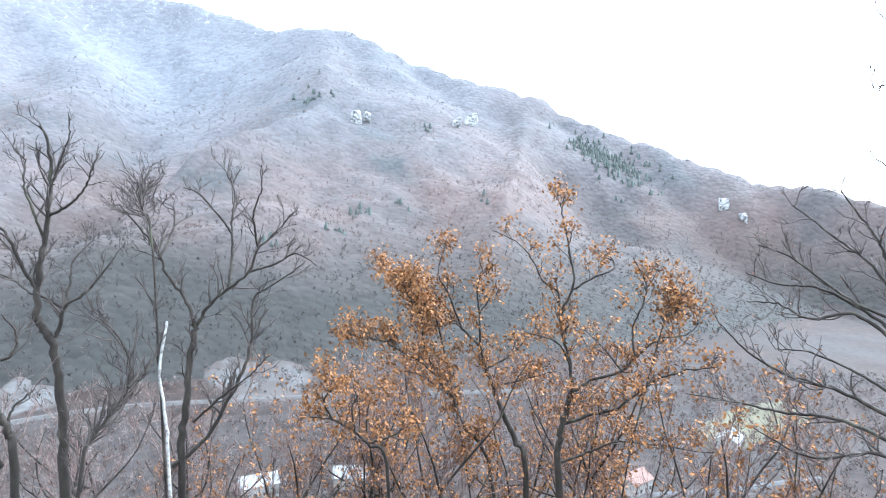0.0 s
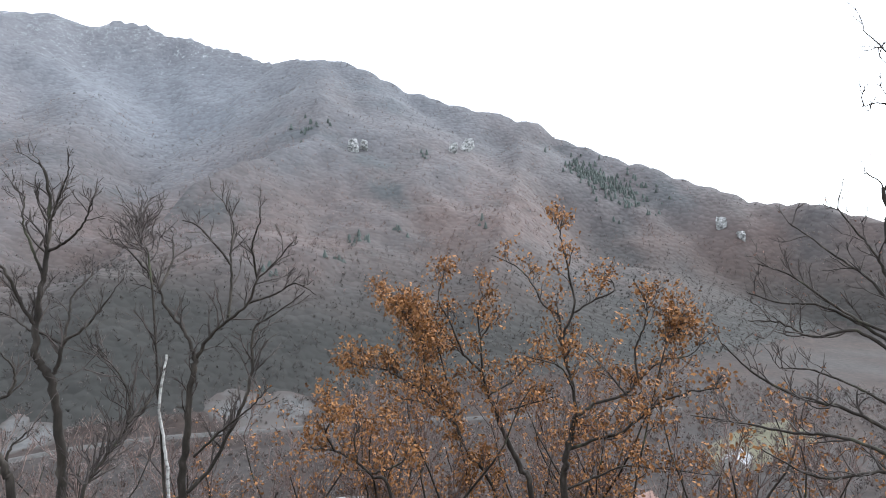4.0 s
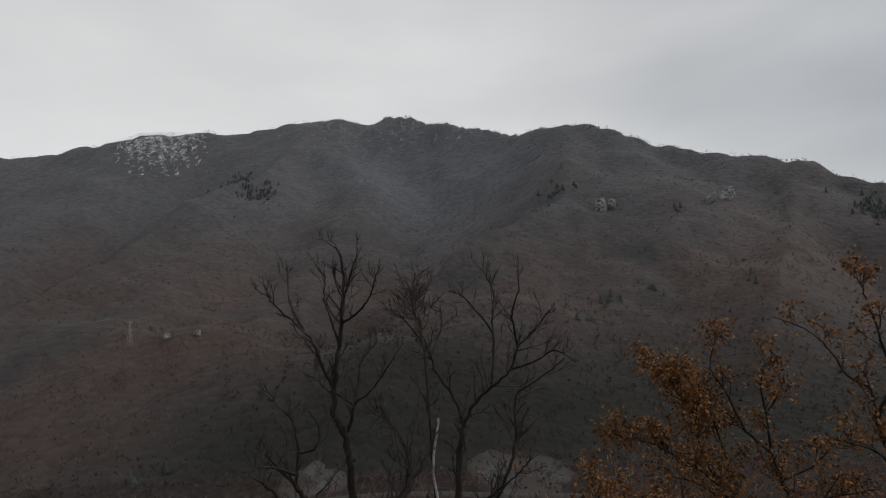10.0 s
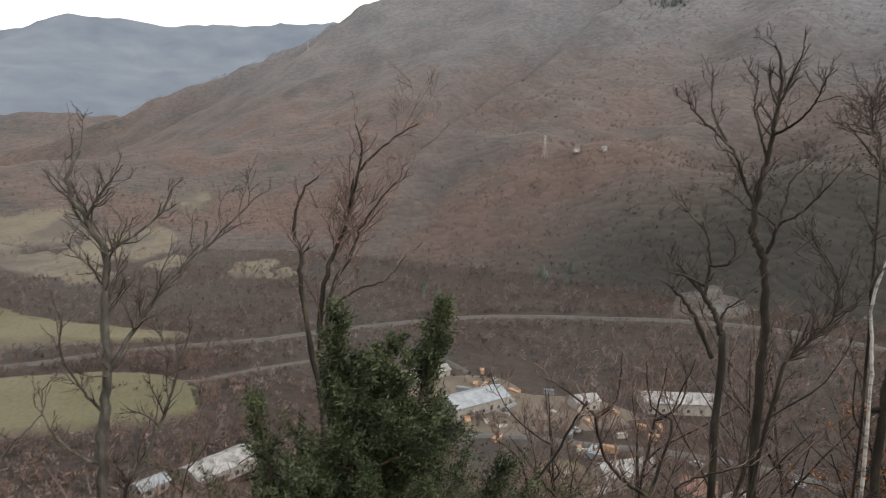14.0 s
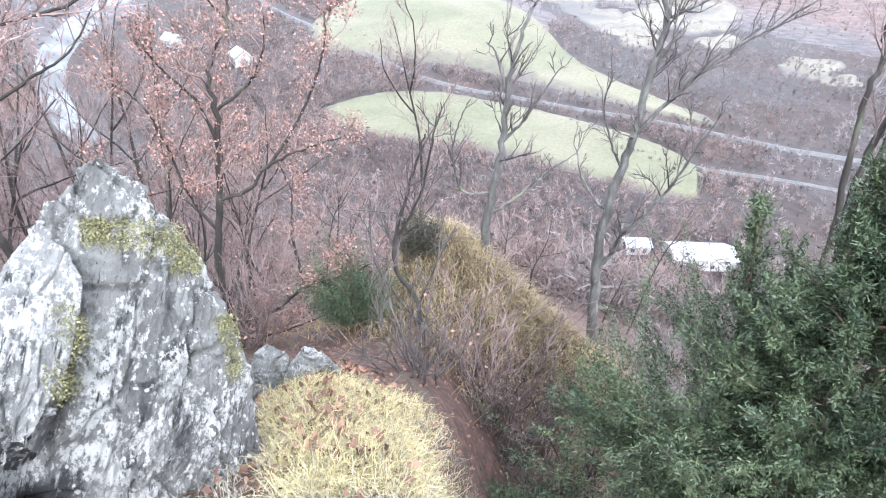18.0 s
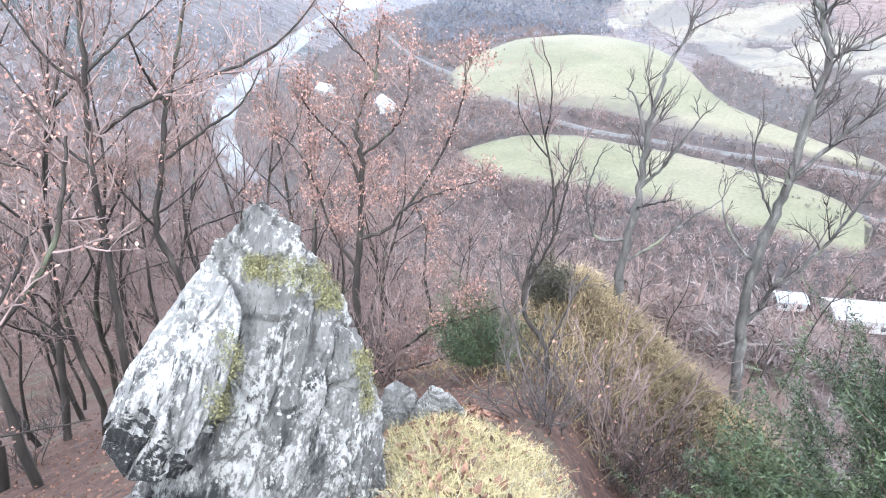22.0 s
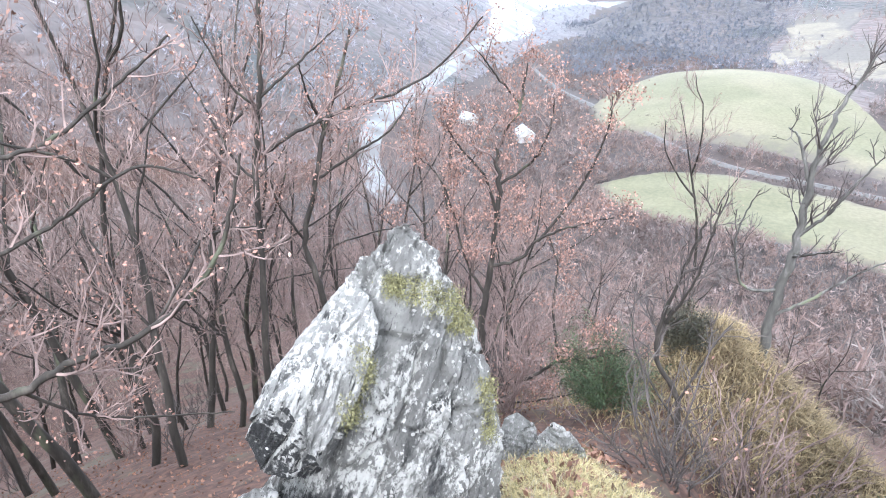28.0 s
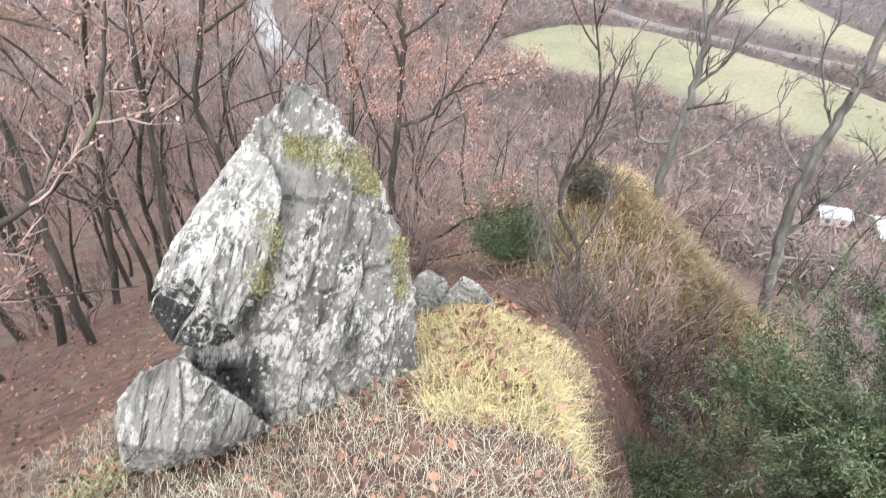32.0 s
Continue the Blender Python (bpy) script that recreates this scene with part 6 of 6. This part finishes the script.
tagged(soup("withered_grass", blades(rng, np.sin(a) * r, np.cos(a) * r, 0.10, 0.0012, 0.7), M_GRASS_GREY, None, 4), "withered brown grass round the standing place", "grass", kind="stuff")
a, r = np.radians(rng.uniform(-170, -70, 11000)), 0.8 + 15 * rng.uniform(0, 1, 11000) ** 0.9
x, y = np.sin(a) * r, np.cos(a) * r
tagged(soup("fallen_leaves", leaf_quads(rng, np.stack([x, y, land(x, y) + 0.03], -1), 0.052), M_LEAF_FALLEN, None, 4), "fallen russet leaves on the ground", "leaves", kind="stuff")
a, r = np.radians(rng.normal(size=5200) * 4 - 148), 2.5 + rng.normal(size=5200) * 0.14
x, y = np.sin(a) * r, np.cos(a) * r
tagged(soup("ground_moss", leaf_quads(rng, np.stack([x, y, land(x, y) + rng.uniform(0, 0.025, 5200)], -1), 0.02), M_MOSS, None, 4), "yellow-green moss cushion on the ground", "moss", kind="stuff")
x, y = spine_xy(rng, 1500, 1.9, 4.6, 0.2)
tagged(soup("fallen_oak_leaves", leaf_quads(rng, np.stack([x, y, land(x, y) + 0.05], -1), 0.075), M_LEAF_FALLEN, None, 4), "fallen russet leaves caught in the straw grass", "leaves", kind="stuff")


def needles(rng, line, count, spread, length, width):
    """Sprays of flat needles along a twig."""
    k = rng.uniform(0, len(line) - 1.001, count)
    i = k.astype(int)
    p = line[i] + (line[i + 1] - line[i]) * (k - i)[:, None] + rng.normal(size=(count, 3)) * spread
    t = line[i + 1] - line[i]
    t /= np.linalg.norm(t, axis=1)[:, None] + 1e-9
    d = t * 0.6 + rng.normal(size=(count, 3)) * 0.55
    d[:, 2] -= 0.15
    d /= np.linalg.norm(d, axis=1)[:, None]
    s = np.cross(d, rng.normal(size=(count, 3)))
    s /= np.linalg.norm(s, axis=1)[:, None] + 1e-9
    l = (length * rng.uniform(0.6, 1.3, count))[:, None]
    return np.stack([p - s * width, p + s * width, p + d * l], 1)


def yew():
    rng = np.random.RandomState(44)
    bx, by, _ = at(-48.5, 0, 5.1)
    base = np.array((bx, by, float(land(bx, by))))
    root = new("yew")
    root.location = base
    leaders = [[(-49.5, -40), (-50.5, -30), (-51.6, -22), (-51.4, -14.6)], [(-48, -38), (-45, -28), (-43, -20), (-41.4, -14.4)], [(-52, -42), (-57, -32), (-59.0, -21.6)], [(-48, -45), (-40, -36), (-35, -27.5)]]
    foliage, shoots = [], []
    for k, pts in enumerate(leaders):
        p = [np.array((0, 0, -0.3))] + [np.array(at(a, e, 5.1 + 0.12 * k)) - base for a, e in pts]
        line = smooth_line(p, 22)
        tubes_mesh("trunk" if k == 0 else "limb", [tube(line, np.linspace(0.11 if k == 0 else 0.06, 0.008, 22), 8)], M_YEW_BARK, root)
        foliage.append(needles(rng, line[12:], 1100, 0.05, 0.055, 0.008))
        for q in range(34):
            i = rng.randint(9, 21)
            reach = 0.12 + 0.5 * (21 - i) / 12 * rng.uniform(0.4, 1)
            w = wander(rng, line[i], side_way(rng, line[i] - line[i - 1], rng.uniform(0.4, 0.9)), reach, 5, 0.15, 0.12)
            shoots.append(tube(w, np.linspace(0.007, 0.003, 5), 4))
            foliage.append(needles(rng, w, int(110 + 380 * reach), 0.028, 0.045, 0.0066))
    twigs = shoots
    top = -1.5 - base[2]
    for k in range(420):
        u = rng.uniform(0.03, 1.0) ** 0.85
        h = top * (1 - u * 0.97)
        depth = top - h
        wide = min(0.05 + 0.38 * depth + 0.2 * depth ** 2, 2.4) * rng.uniform(0.3, 1.15)
        a = rng.uniform(0, 6.283)
        c = np.array((0.25 * (1 - depth / top) * math.cos(k), 0.2 * (1 - depth / top) * math.sin(k * 1.7), h - wide * 0.25))
        w = wander(rng, c, np.array((math.cos(a), math.sin(a), 0.45)), wide, 7, 0.12, 0.05)
        twigs.append(tube(w, np.linspace(0.012, 0.003, 7), 4))
        foliage.append(needles(rng, w[2:], int(150 + 200 * wide), 0.045, 0.05, 0.0068))
        for _ in range(4):
            i = rng.randint(2, 6)
            w2 = wander(rng, w[i], side_way(rng, w[i] - w[i - 1], rng.uniform(0.5, 1.0)), wide * rng.uniform(0.2, 0.4) + 0.08, 4, 0.15, 0.1)
            foliage.append(needles(rng, w2, 150, 0.022, 0.046, 0.0068))
    tagged(tubes_mesh("crown", twigs, M_YEW_BARK, root, smooth=False), kind="stuff")
    tagged(soup("foliage", np.concatenate(foliage), M_YEW, root, 3), "dark green needle sprays", kind="stuff")
    tagged(root, "dense dark green yew growing from the cliff edge", "yew")


yew()
x, y = spine_xy(rng, 9000, 1.9, 4.4, 0.3)
keep = fbm(x, y, 0.7, 2, 15) > 0.35
x, y = x[keep], y[keep]
tagged(soup("spine_moss", leaf_quads(rng, np.stack([x, y, land(x, y) + rng.uniform(0.02, 0.07, len(x))], -1), 0.024), M_MOSS, None, 4), "yellow-green moss among the straw grass", "moss", kind="stuff")


def evergreen_bush(label, place, height, wide, seed, mat):
    rng = np.random.RandomState(seed)
    x, y, _ = at(*place)
    root = new("evergreen_bush")
    root.location = (x, y, float(land(x, y)))
    foliage, twigs = [], []
    for k in range(90):
        a = rng.uniform(0, 6.283)
        w = wander(rng, (0, 0, height * rng.uniform(0, 0.45)), np.array((math.cos(a) * wide, math.sin(a) * wide, height * rng.uniform(0.15, 1.0))), max(wide, height) * rng.uniform(0.5, 1.0), 6, 0.12, 0.05)
        twigs.append(tube(w, np.linspace(0.012, 0.003, 6), 4))
        foliage.append(needles(rng, w[1:], 190, 0.05, 0.05, 0.007))
    tubes_mesh("crown", twigs, M_YEW_BARK, root, smooth=False)
    tagged(soup("foliage", np.concatenate(foliage), mat, root, 3), kind="stuff")
    return tagged(root, label, "bush")


evergreen_bush("feathery low grey-green juniper under the yew", (-75, 0, 3.8), 0.45, 0.6, 51, M_YEW)
evergreen_bush("small dark green evergreen bush behind the spine", (-98, 0, 7.4), 1.1, 0.55, 52, M_YEW)
evergreen_bush("low dark evergreen bush below the boulder", (-24, 0, 4.4), 1.6, 1.2, 53, M_YEW)
evergreen_bush("dark ivy-covered stump on the knoll", (-90.5, 0, 8.6), 0.6, 0.45, 54, M_IVY)


def shrub(label, height, seed, mat, leaves=0):
    rng = np.random.RandomState(seed)
    root = new("shrub")
    lines = []
    for k in range(9):
        a = rng.uniform(0, 6.283)
        w = wander(rng, (rng.normal() * 0.08, rng.normal() * 0.08, -0.1), np.array((math.cos(a) * 0.5, math.sin(a) * 0.5, 1.0)), height * rng.uniform(0.6, 1.1), 8, 0.12, 0.02)
        tubes_mesh("stem", [tube(w, np.linspace(0.014, 0.004, 8), 5)], mat, root)
        lines.append((w, 0.012, 0.004))
    tubes, tips = twiggery(rng, lines, density=1.6, fine=True, from_=0.2, reach=0.4, cap=0.45, thick=0.7)
    tagged(tubes_mesh("crown", tubes, mat, root, smooth=False), kind="stuff")
    if leaves:
        tips = np.array(tips)
        tagged(soup("leaves", leaf_quads(rng, tips[rng.randint(0, len(tips), leaves)], 0.05), M_LEAF_PINK, root, 4), kind="stuff")
    return tagged(root, label, "shrub", "bare shrubs on the slope")


SHRUBS = [shrub("tangled bare brown shrub on the slope", 1.5, 61, M_TWIG), shrub("bare reddish shrub with a few leaves", 1.8, 62, M_TWIG_RED, 60), shrub("low grey tangled bare shrub", 1.1, 63, M_TWIG)]
rng = np.random.RandomState(66)
spots = [(rng.uniform(-96, -60), rng.uniform(4.6, 7.2)) for _ in range(5)] + [(rng.uniform(-62, 50), rng.uniform(6.5, 30)) for _ in range(85)] + [(rng.uniform(-118, -98), rng.uniform(6, 12)) for _ in range(14)] + [(rng.uniform(-98, -60), rng.uniform(11, 26)) for _ in range(40)] + [(rng.uniform(-165, -118), rng.uniform(9, 26)) for _ in range(24)]
spots += [(rng.uniform(-82, -68), rng.uniform(5.0, 7.0)) for _ in range(7)]
plant(SHRUBS, spots, rng)


# ---- the village and its sawmill ----
def box_mesh(name, lo, hi, mat, parent):
    (x0, y0, z0), (x1, y1, z1) = lo, hi
    v = [(x0, y0, z0), (x1, y0, z0), (x1, y1, z0), (x0, y1, z0), (x0, y0, z1), (x1, y0, z1), (x1, y1, z1), (x0, y1, z1)]
    return mesh_object(name, v, [(0, 3, 2, 1), (4, 5, 6, 7), (0, 1, 5, 4), (1, 2, 6, 5), (2, 3, 7, 6), (3, 0, 4, 7)], mat, parent)


def house(name, label, category, x, y, turn, w, d, h, rise, roof, chimney=True, bays=4):
    """A gabled building: walls with gables, two roof slopes with overhang, windows, a door and a chimney."""
    root = new(name)
    root.matrix_basis = pose(x, y, float(land(x, y)), 0, 0, turn)
    a, b = w / 2, d / 2
    v = [(-a, -b, -1), (a, -b, -1), (a, b, -1), (-a, b, -1), (-a, -b, h), (a, -b, h), (a, b, h), (-a, b, h), (-a, 0, h + rise), (a, 0, h + rise)]
    mesh_object("wall", v, [(0, 1, 5, 4), (2, 3, 7, 6), (1, 2, 6, 9, 5), (3, 0, 4, 8, 7)], M_PLASTER, root)
    for s in (-1, 1):
        o, t = 0.5, 0.18
        k = rise / b
        pts = [(-a - o, s * (b + o), h - k * o), (a + o, s * (b + o), h - k * o), (a + o, 0, h + rise), (-a - o, 0, h + rise)]
        vv = [(p[0], p[1], p[2] + 0.05) for p in pts] + [(p[0], p[1], p[2] + 0.05 + t) for p in pts]
        mesh_object("roof_slope", vv, [(0, 1, 2, 3), (7, 6, 5, 4), (0, 4, 5, 1), (1, 5, 6, 2), (2, 6, 7, 3), (3, 7, 4, 0)], roof, root)
    for s in (-1, 1):
        for i in range(bays):
            cx = -a + w * (i + 0.5) / bays
            win = box_mesh("window", (cx - 0.65, s * b - 0.06, 0.9), (cx + 0.65, s * b + 0.06, min(2.4, h - 0.2)), M_PLASTER, root)
            for q in (-1, 1):
                box_mesh("pane", (cx + q * 0.3 - 0.26, s * b - 0.09, 1.0), (cx + q * 0.3 + 0.26, s * b + 0.09, min(2.3, h - 0.3)), M_GLASS_DARK, win)
    box_mesh("door", (a - 0.06, -0.6, -0.1), (a + 0.07, 0.6, 2.1), M_TIMBER, root)
    if chimney:
        box_mesh("chimney", (a * 0.3, b * 0.25, h), (a * 0.3 + 0.7, b * 0.25 + 0.7, h + rise + 1.1), M_ROOF_RED, root)
    return tagged(root, label, category)


house("sawmill_hall", "long sawmill hall with a blue-grey sheet roof", "hall", -143, 181, 75, 25, 13, 5, 2.4, M_ROOF_BLUE, False, 7)
house("sawmill_shed", "white long shed with a snow-dusted roof", "shed", -180, 184, 75, 34, 9, 4, 2, M_ROOF_SNOW, False, 6)
house("sawmill_shed", "white open shed with a snow-dusted roof", "shed", -151, 153, 70, 24, 10, 4, 2, M_ROOF_SNOW, False, 6)
house("sawmill_shed", "pale shed with a white roof by the road", "shed", -169, 88, 92, 20, 11, 4, 2, M_ROOF_SNOW, False, 4)
house("sawmill_shed", "low shed with a grey roof by the road", "shed", -174, 69, 95, 8, 6, 3, 1.2, M_ROOF_BLUE, False, 2)
house("sawmill_shed", "long pale shed with a white roof", "shed", -84, 237, 38, 29, 12, 4.5, 1.8, M_ROOF_SNOW, False, 6)
house("sawmill_shed", "small white shed in the sawmill yard", "shed", -112, 212, 60, 10, 8, 4, 1.6, M_ROOF_SNOW, False, 2)
house("dwelling_house", "white house with a snow-dusted roof", "house", -76, 173, 58, 18, 9, 4.5, 2.6, M_ROOF_SNOW)
house("dwelling_house", "white house with a dull red tiled roof", "house", -54, 174, 20, 9, 8, 5, 3, M_ROOF_RED)
house("dwelling_house", "white house with a pale roof in trees", "house", -42, 170, 100, 10, 8, 5, 3, M_ROOF_SNOW)
house("dwelling_house", "white house below the orange oaks", "house", 2, 246, 10, 14, 9, 5, 3, M_ROOF_SNOW)
house("dwelling_house", "white house beside the village road", "house", 38, 243, -12, 14, 9, 5, 3, M_ROOF_SNOW)
house("dwelling_house", "house with a dull red roof in the trees", "house", 142, 205, 20, 12, 9, 5, 3, M_ROOF_RED)
house("dwelling_house", "white house at the village end", "house", 212, 232, 35, 14, 10, 5, 3, M_ROOF_SNOW)
house("dwelling_house", "pale house in the gorge", "house", -396, -163, 60, 12, 9, 4, 3.5, M_ROOF_BLUE)
house("dwelling_house", "pale house with a grey roof in the gorge", "house", -370, -114, 30, 14, 10, 5, 3.5, M_ROOF_BLUE)
rng = np.random.RandomState(71)
for k in range(44):
    x, y = -165 + rng.uniform(0, 90), 165 + rng.uniform(-12, 50)
    pile = new("timber_pile")
    pile.matrix_basis = pose(x, y, float(land(x, y)) + 0.02, 0, 0, rng.uniform(0, 180))
    l, w, h = rng.uniform(3, 7), rng.uniform(1.2, 2.2), rng.uniform(1.0, 2.2)
    for i in range(3):
        box_mesh("timber_block", (-l / 2, -w / 2 + w * i / 3, 0), (l / 2, -w / 2 + w * (i + 0.9) / 3, h * (1 - 0.12 * (i == 1))), (M_TIMBER, M_TIMBER, M_ROOF_BLUE, M_PLASTER)[k % 4], pile)
    tagged(pile, "stack of sawn pale timber in the sawmill yard", "timber", "timber stacks in the yard")



def car(label, x, y, turn, paint):
    """A small parked car: lower body, cabin, dark windows and four wheels."""
    root = new("car")
    root.matrix_basis = pose(x, y, float(land(x, y)) + 1.05, 0, 0, turn)
    def hull(name, half, mat):
        v = [(sx * a, sy * b, z) for z, a, b in half for sx, sy in ((-1, -1), (1, -1), (1, 1), (-1, 1))]
        f = [(3, 2, 1, 0), (len(v) - 4, len(v) - 3, len(v) - 2, len(v) - 1)]
        f += [(k * 4 + i, k * 4 + (i + 1) % 4, k * 4 + 4 + (i + 1) % 4, k * 4 + 4 + i) for k in range(len(half) - 1) for i in range(4)]
        mesh_object(name, v, f, mat, root)
    hull("body", [(0.25, 2.0, 0.78), (0.55, 2.1, 0.85), (0.85, 1.95, 0.8)], paint)
    hull("window_band", [(0.86, 1.3, 0.74), (1.22, 0.95, 0.66)], M_GLASS_DARK)
    hull("cabin_roof", [(1.22, 0.95, 0.66), (1.32, 0.8, 0.6)], paint)
    for sx in (-1, 1):
        for sy in (-1, 1):
            wheel = tubes_mesh("wheel", [tube([(sx * 1.3, sy * 0.66, 0.31), (sx * 1.3, sy * 0.86, 0.31)], (0.31, 0.31), 12)], M_GLASS_DARK, root)
            tubes_mesh("rim", [tube([(sx * 1.3, sy * 0.85, 0.31), (sx * 1.3, sy * 0.875, 0.31), (sx * 1.3, sy * 0.88, 0.31)], (0.19, 0.19, 0.01), 12)], M_STEEL, wheel)
    tagged(root, label, "car")


car("small white car parked by the village road", -62, 196, 20, M_ROOF_SNOW)
car("small white car parked at a house", -34, 203, 12, M_ROOF_SNOW)
car("dark blue-grey car parked in the yard", -103, 190, -20, M_ROOF_BLUE)


def pylon(az, el, r, high):
    x, y, _ = at(az, 0, r)
    z = float(land(x, y))
    root = new("power_pylon")
    root.location = (x, y, z)
    b = high * 0.09
    for sx in (-1, 1):
        for sy in (-1, 1):
            tubes_mesh("leg", [tube([(sx * b, sy * b, 0), (sx * b * 0.35, sy * b * 0.35, high * 0.6), (sx * b * 0.12, sy * b * 0.12, high)], (0.13, 0.12, 0.1), 4)], M_STEEL, root, False)
    for k in range(5):
        h = high * (0.1 + 0.17 * k)
        q = b * (1 - 0.14 * k)
        tubes_mesh("brace", [tube([(-q, -q, h), (q * 0.9, -q * 0.9, h + high * 0.13)], (0.07, 0.07), 4), tube([(q, q, h), (-q * 0.9, q * 0.9, h + high * 0.13)], (0.07, 0.07), 4)], M_STEEL, root, False)
    for k in range(3):
        h = high * (0.7 + 0.12 * k)
        tubes_mesh("crossarm", [tube([(-high * 0.13, 0, h), (high * 0.13, 0, h)], (0.1, 0.1), 4)], M_STEEL, root, False)
    tagged(root, "grey lattice power pylon on the lower mountain side", "pylon")


pylon(-32.4, -5, 620, 24)
pylon(-53.7, 9, 1700, 24)


# ---- pale cliffs and old snow high on the mountain ----
def outcrop(az, el, high, wide, seed):
    """A broken pale cliff set into the slope where the bearing and height angle meet it."""
    rs = np.linspace(450, 1700, 500)
    a = radians(az)
    z = land(np.sin(a) * rs, np.cos(a) * rs)
    hit = np.nonzero(np.degrees(np.arctan2(z, rs)) > el)[0]
    if not len(hit):
        return
    r = rs[hit[0]]
    rr = random.Random(seed)
    c = Vector((math.sin(a) * r, math.cos(a) * r, float(z[hit[0]])))
    side, out = Vector((math.cos(a), -math.sin(a), 0)), Vector((-math.sin(a), -math.cos(a), 0))
    pts = [c + side * rr.uniform(-1, 1) * wide / 2 + out * rr.uniform(-8, 5) + Vector((0, 0, rr.uniform(-0.3, 1.0) * high)) for _ in range(20)]
    rock("cliff_outcrop", "pale limestone cliff among the bare woods", pts, M_CLIFF, 4, 1.6, seed * 3.0)


M_CLIFF = material("pale_cliff", [(0.38, (0.10, 0.10, 0.098)), (0.62, (0.44, 0.44, 0.43))], scale=0.25, bump=0.8, bump_scale=0.6)
for k, (az, el, high, wide) in enumerate([(9.4, 9.9, 22, 20), (10.3, 10.1, 16, 12), (18.6, 9.7, 16, 15), (19.8, 9.8, 24, 28), (41.8, 2.0, 16, 14), (43.3, 0.9, 13, 16), (-27.2, 0.2, 5, 8), (-29.6, 0.1, 5, 6)]):
    outcrop(az, el, high, wide, k + 1)


def snow_spots(rng, boxes, n):
    out = []
    for az0, az1, el0, el1, r0, r1, size in boxes:
        x, y, z = scatter(rng, az0, az1, r0, r1, n)
        el = np.degrees(np.arctan2(z, np.hypot(x, y)))
        lift = (el - el0) / (el1 - el0)
        k = (lift > 0) & (lift < 1) & (fbm(x, y, 30, 3, 12) * 0.6 + lift * 0.9 - 1.2 * (np.abs(np.degrees(np.arctan2(x, y)) - (az0 + az1) / 2) / (az1 - az0) * 2) ** 3 > rng.uniform(0.1, 1.5, n))
        c = np.stack([x, y, z + 5.0], -1)[k]
        m = len(c)
        s = size * rng.uniform(0.4, 1.3, (m, 1))
        out_ = np.stack([c[:, 0], c[:, 1], np.zeros(m)], -1) / np.hypot(c[:, 0], c[:, 1])[:, None]
        tang = np.stack([out_[:, 1], -out_[:, 0], np.zeros(m)], -1)
        u = (tang + rng.normal(size=(m, 3)) * 0.25) * s
        v = (out_ * 0.8 + np.array((0, 0, 0.75)) + rng.normal(size=(m, 3)) * 0.2) * s * 0.7
        w = np.array((0, 0, 1.0)) * s * 0.2
        out.append(np.stack([c - u, c - v + w * 0.3, c + u * 0.8 + w, c + v], 1))
    return np.concatenate(out)


rng = np.random.RandomState(81)
tagged(soup("snow_patches", snow_spots(rng, [(-35, -26, 13.4, 17.4, 1350, 1720, 1.3), (-22, 3, 15.5, 19, 1250, 1650, 0.7)], 30000), M_SNOW, None, 4), "thin patches of old snow on the high slope", "snow", kind="stuff")
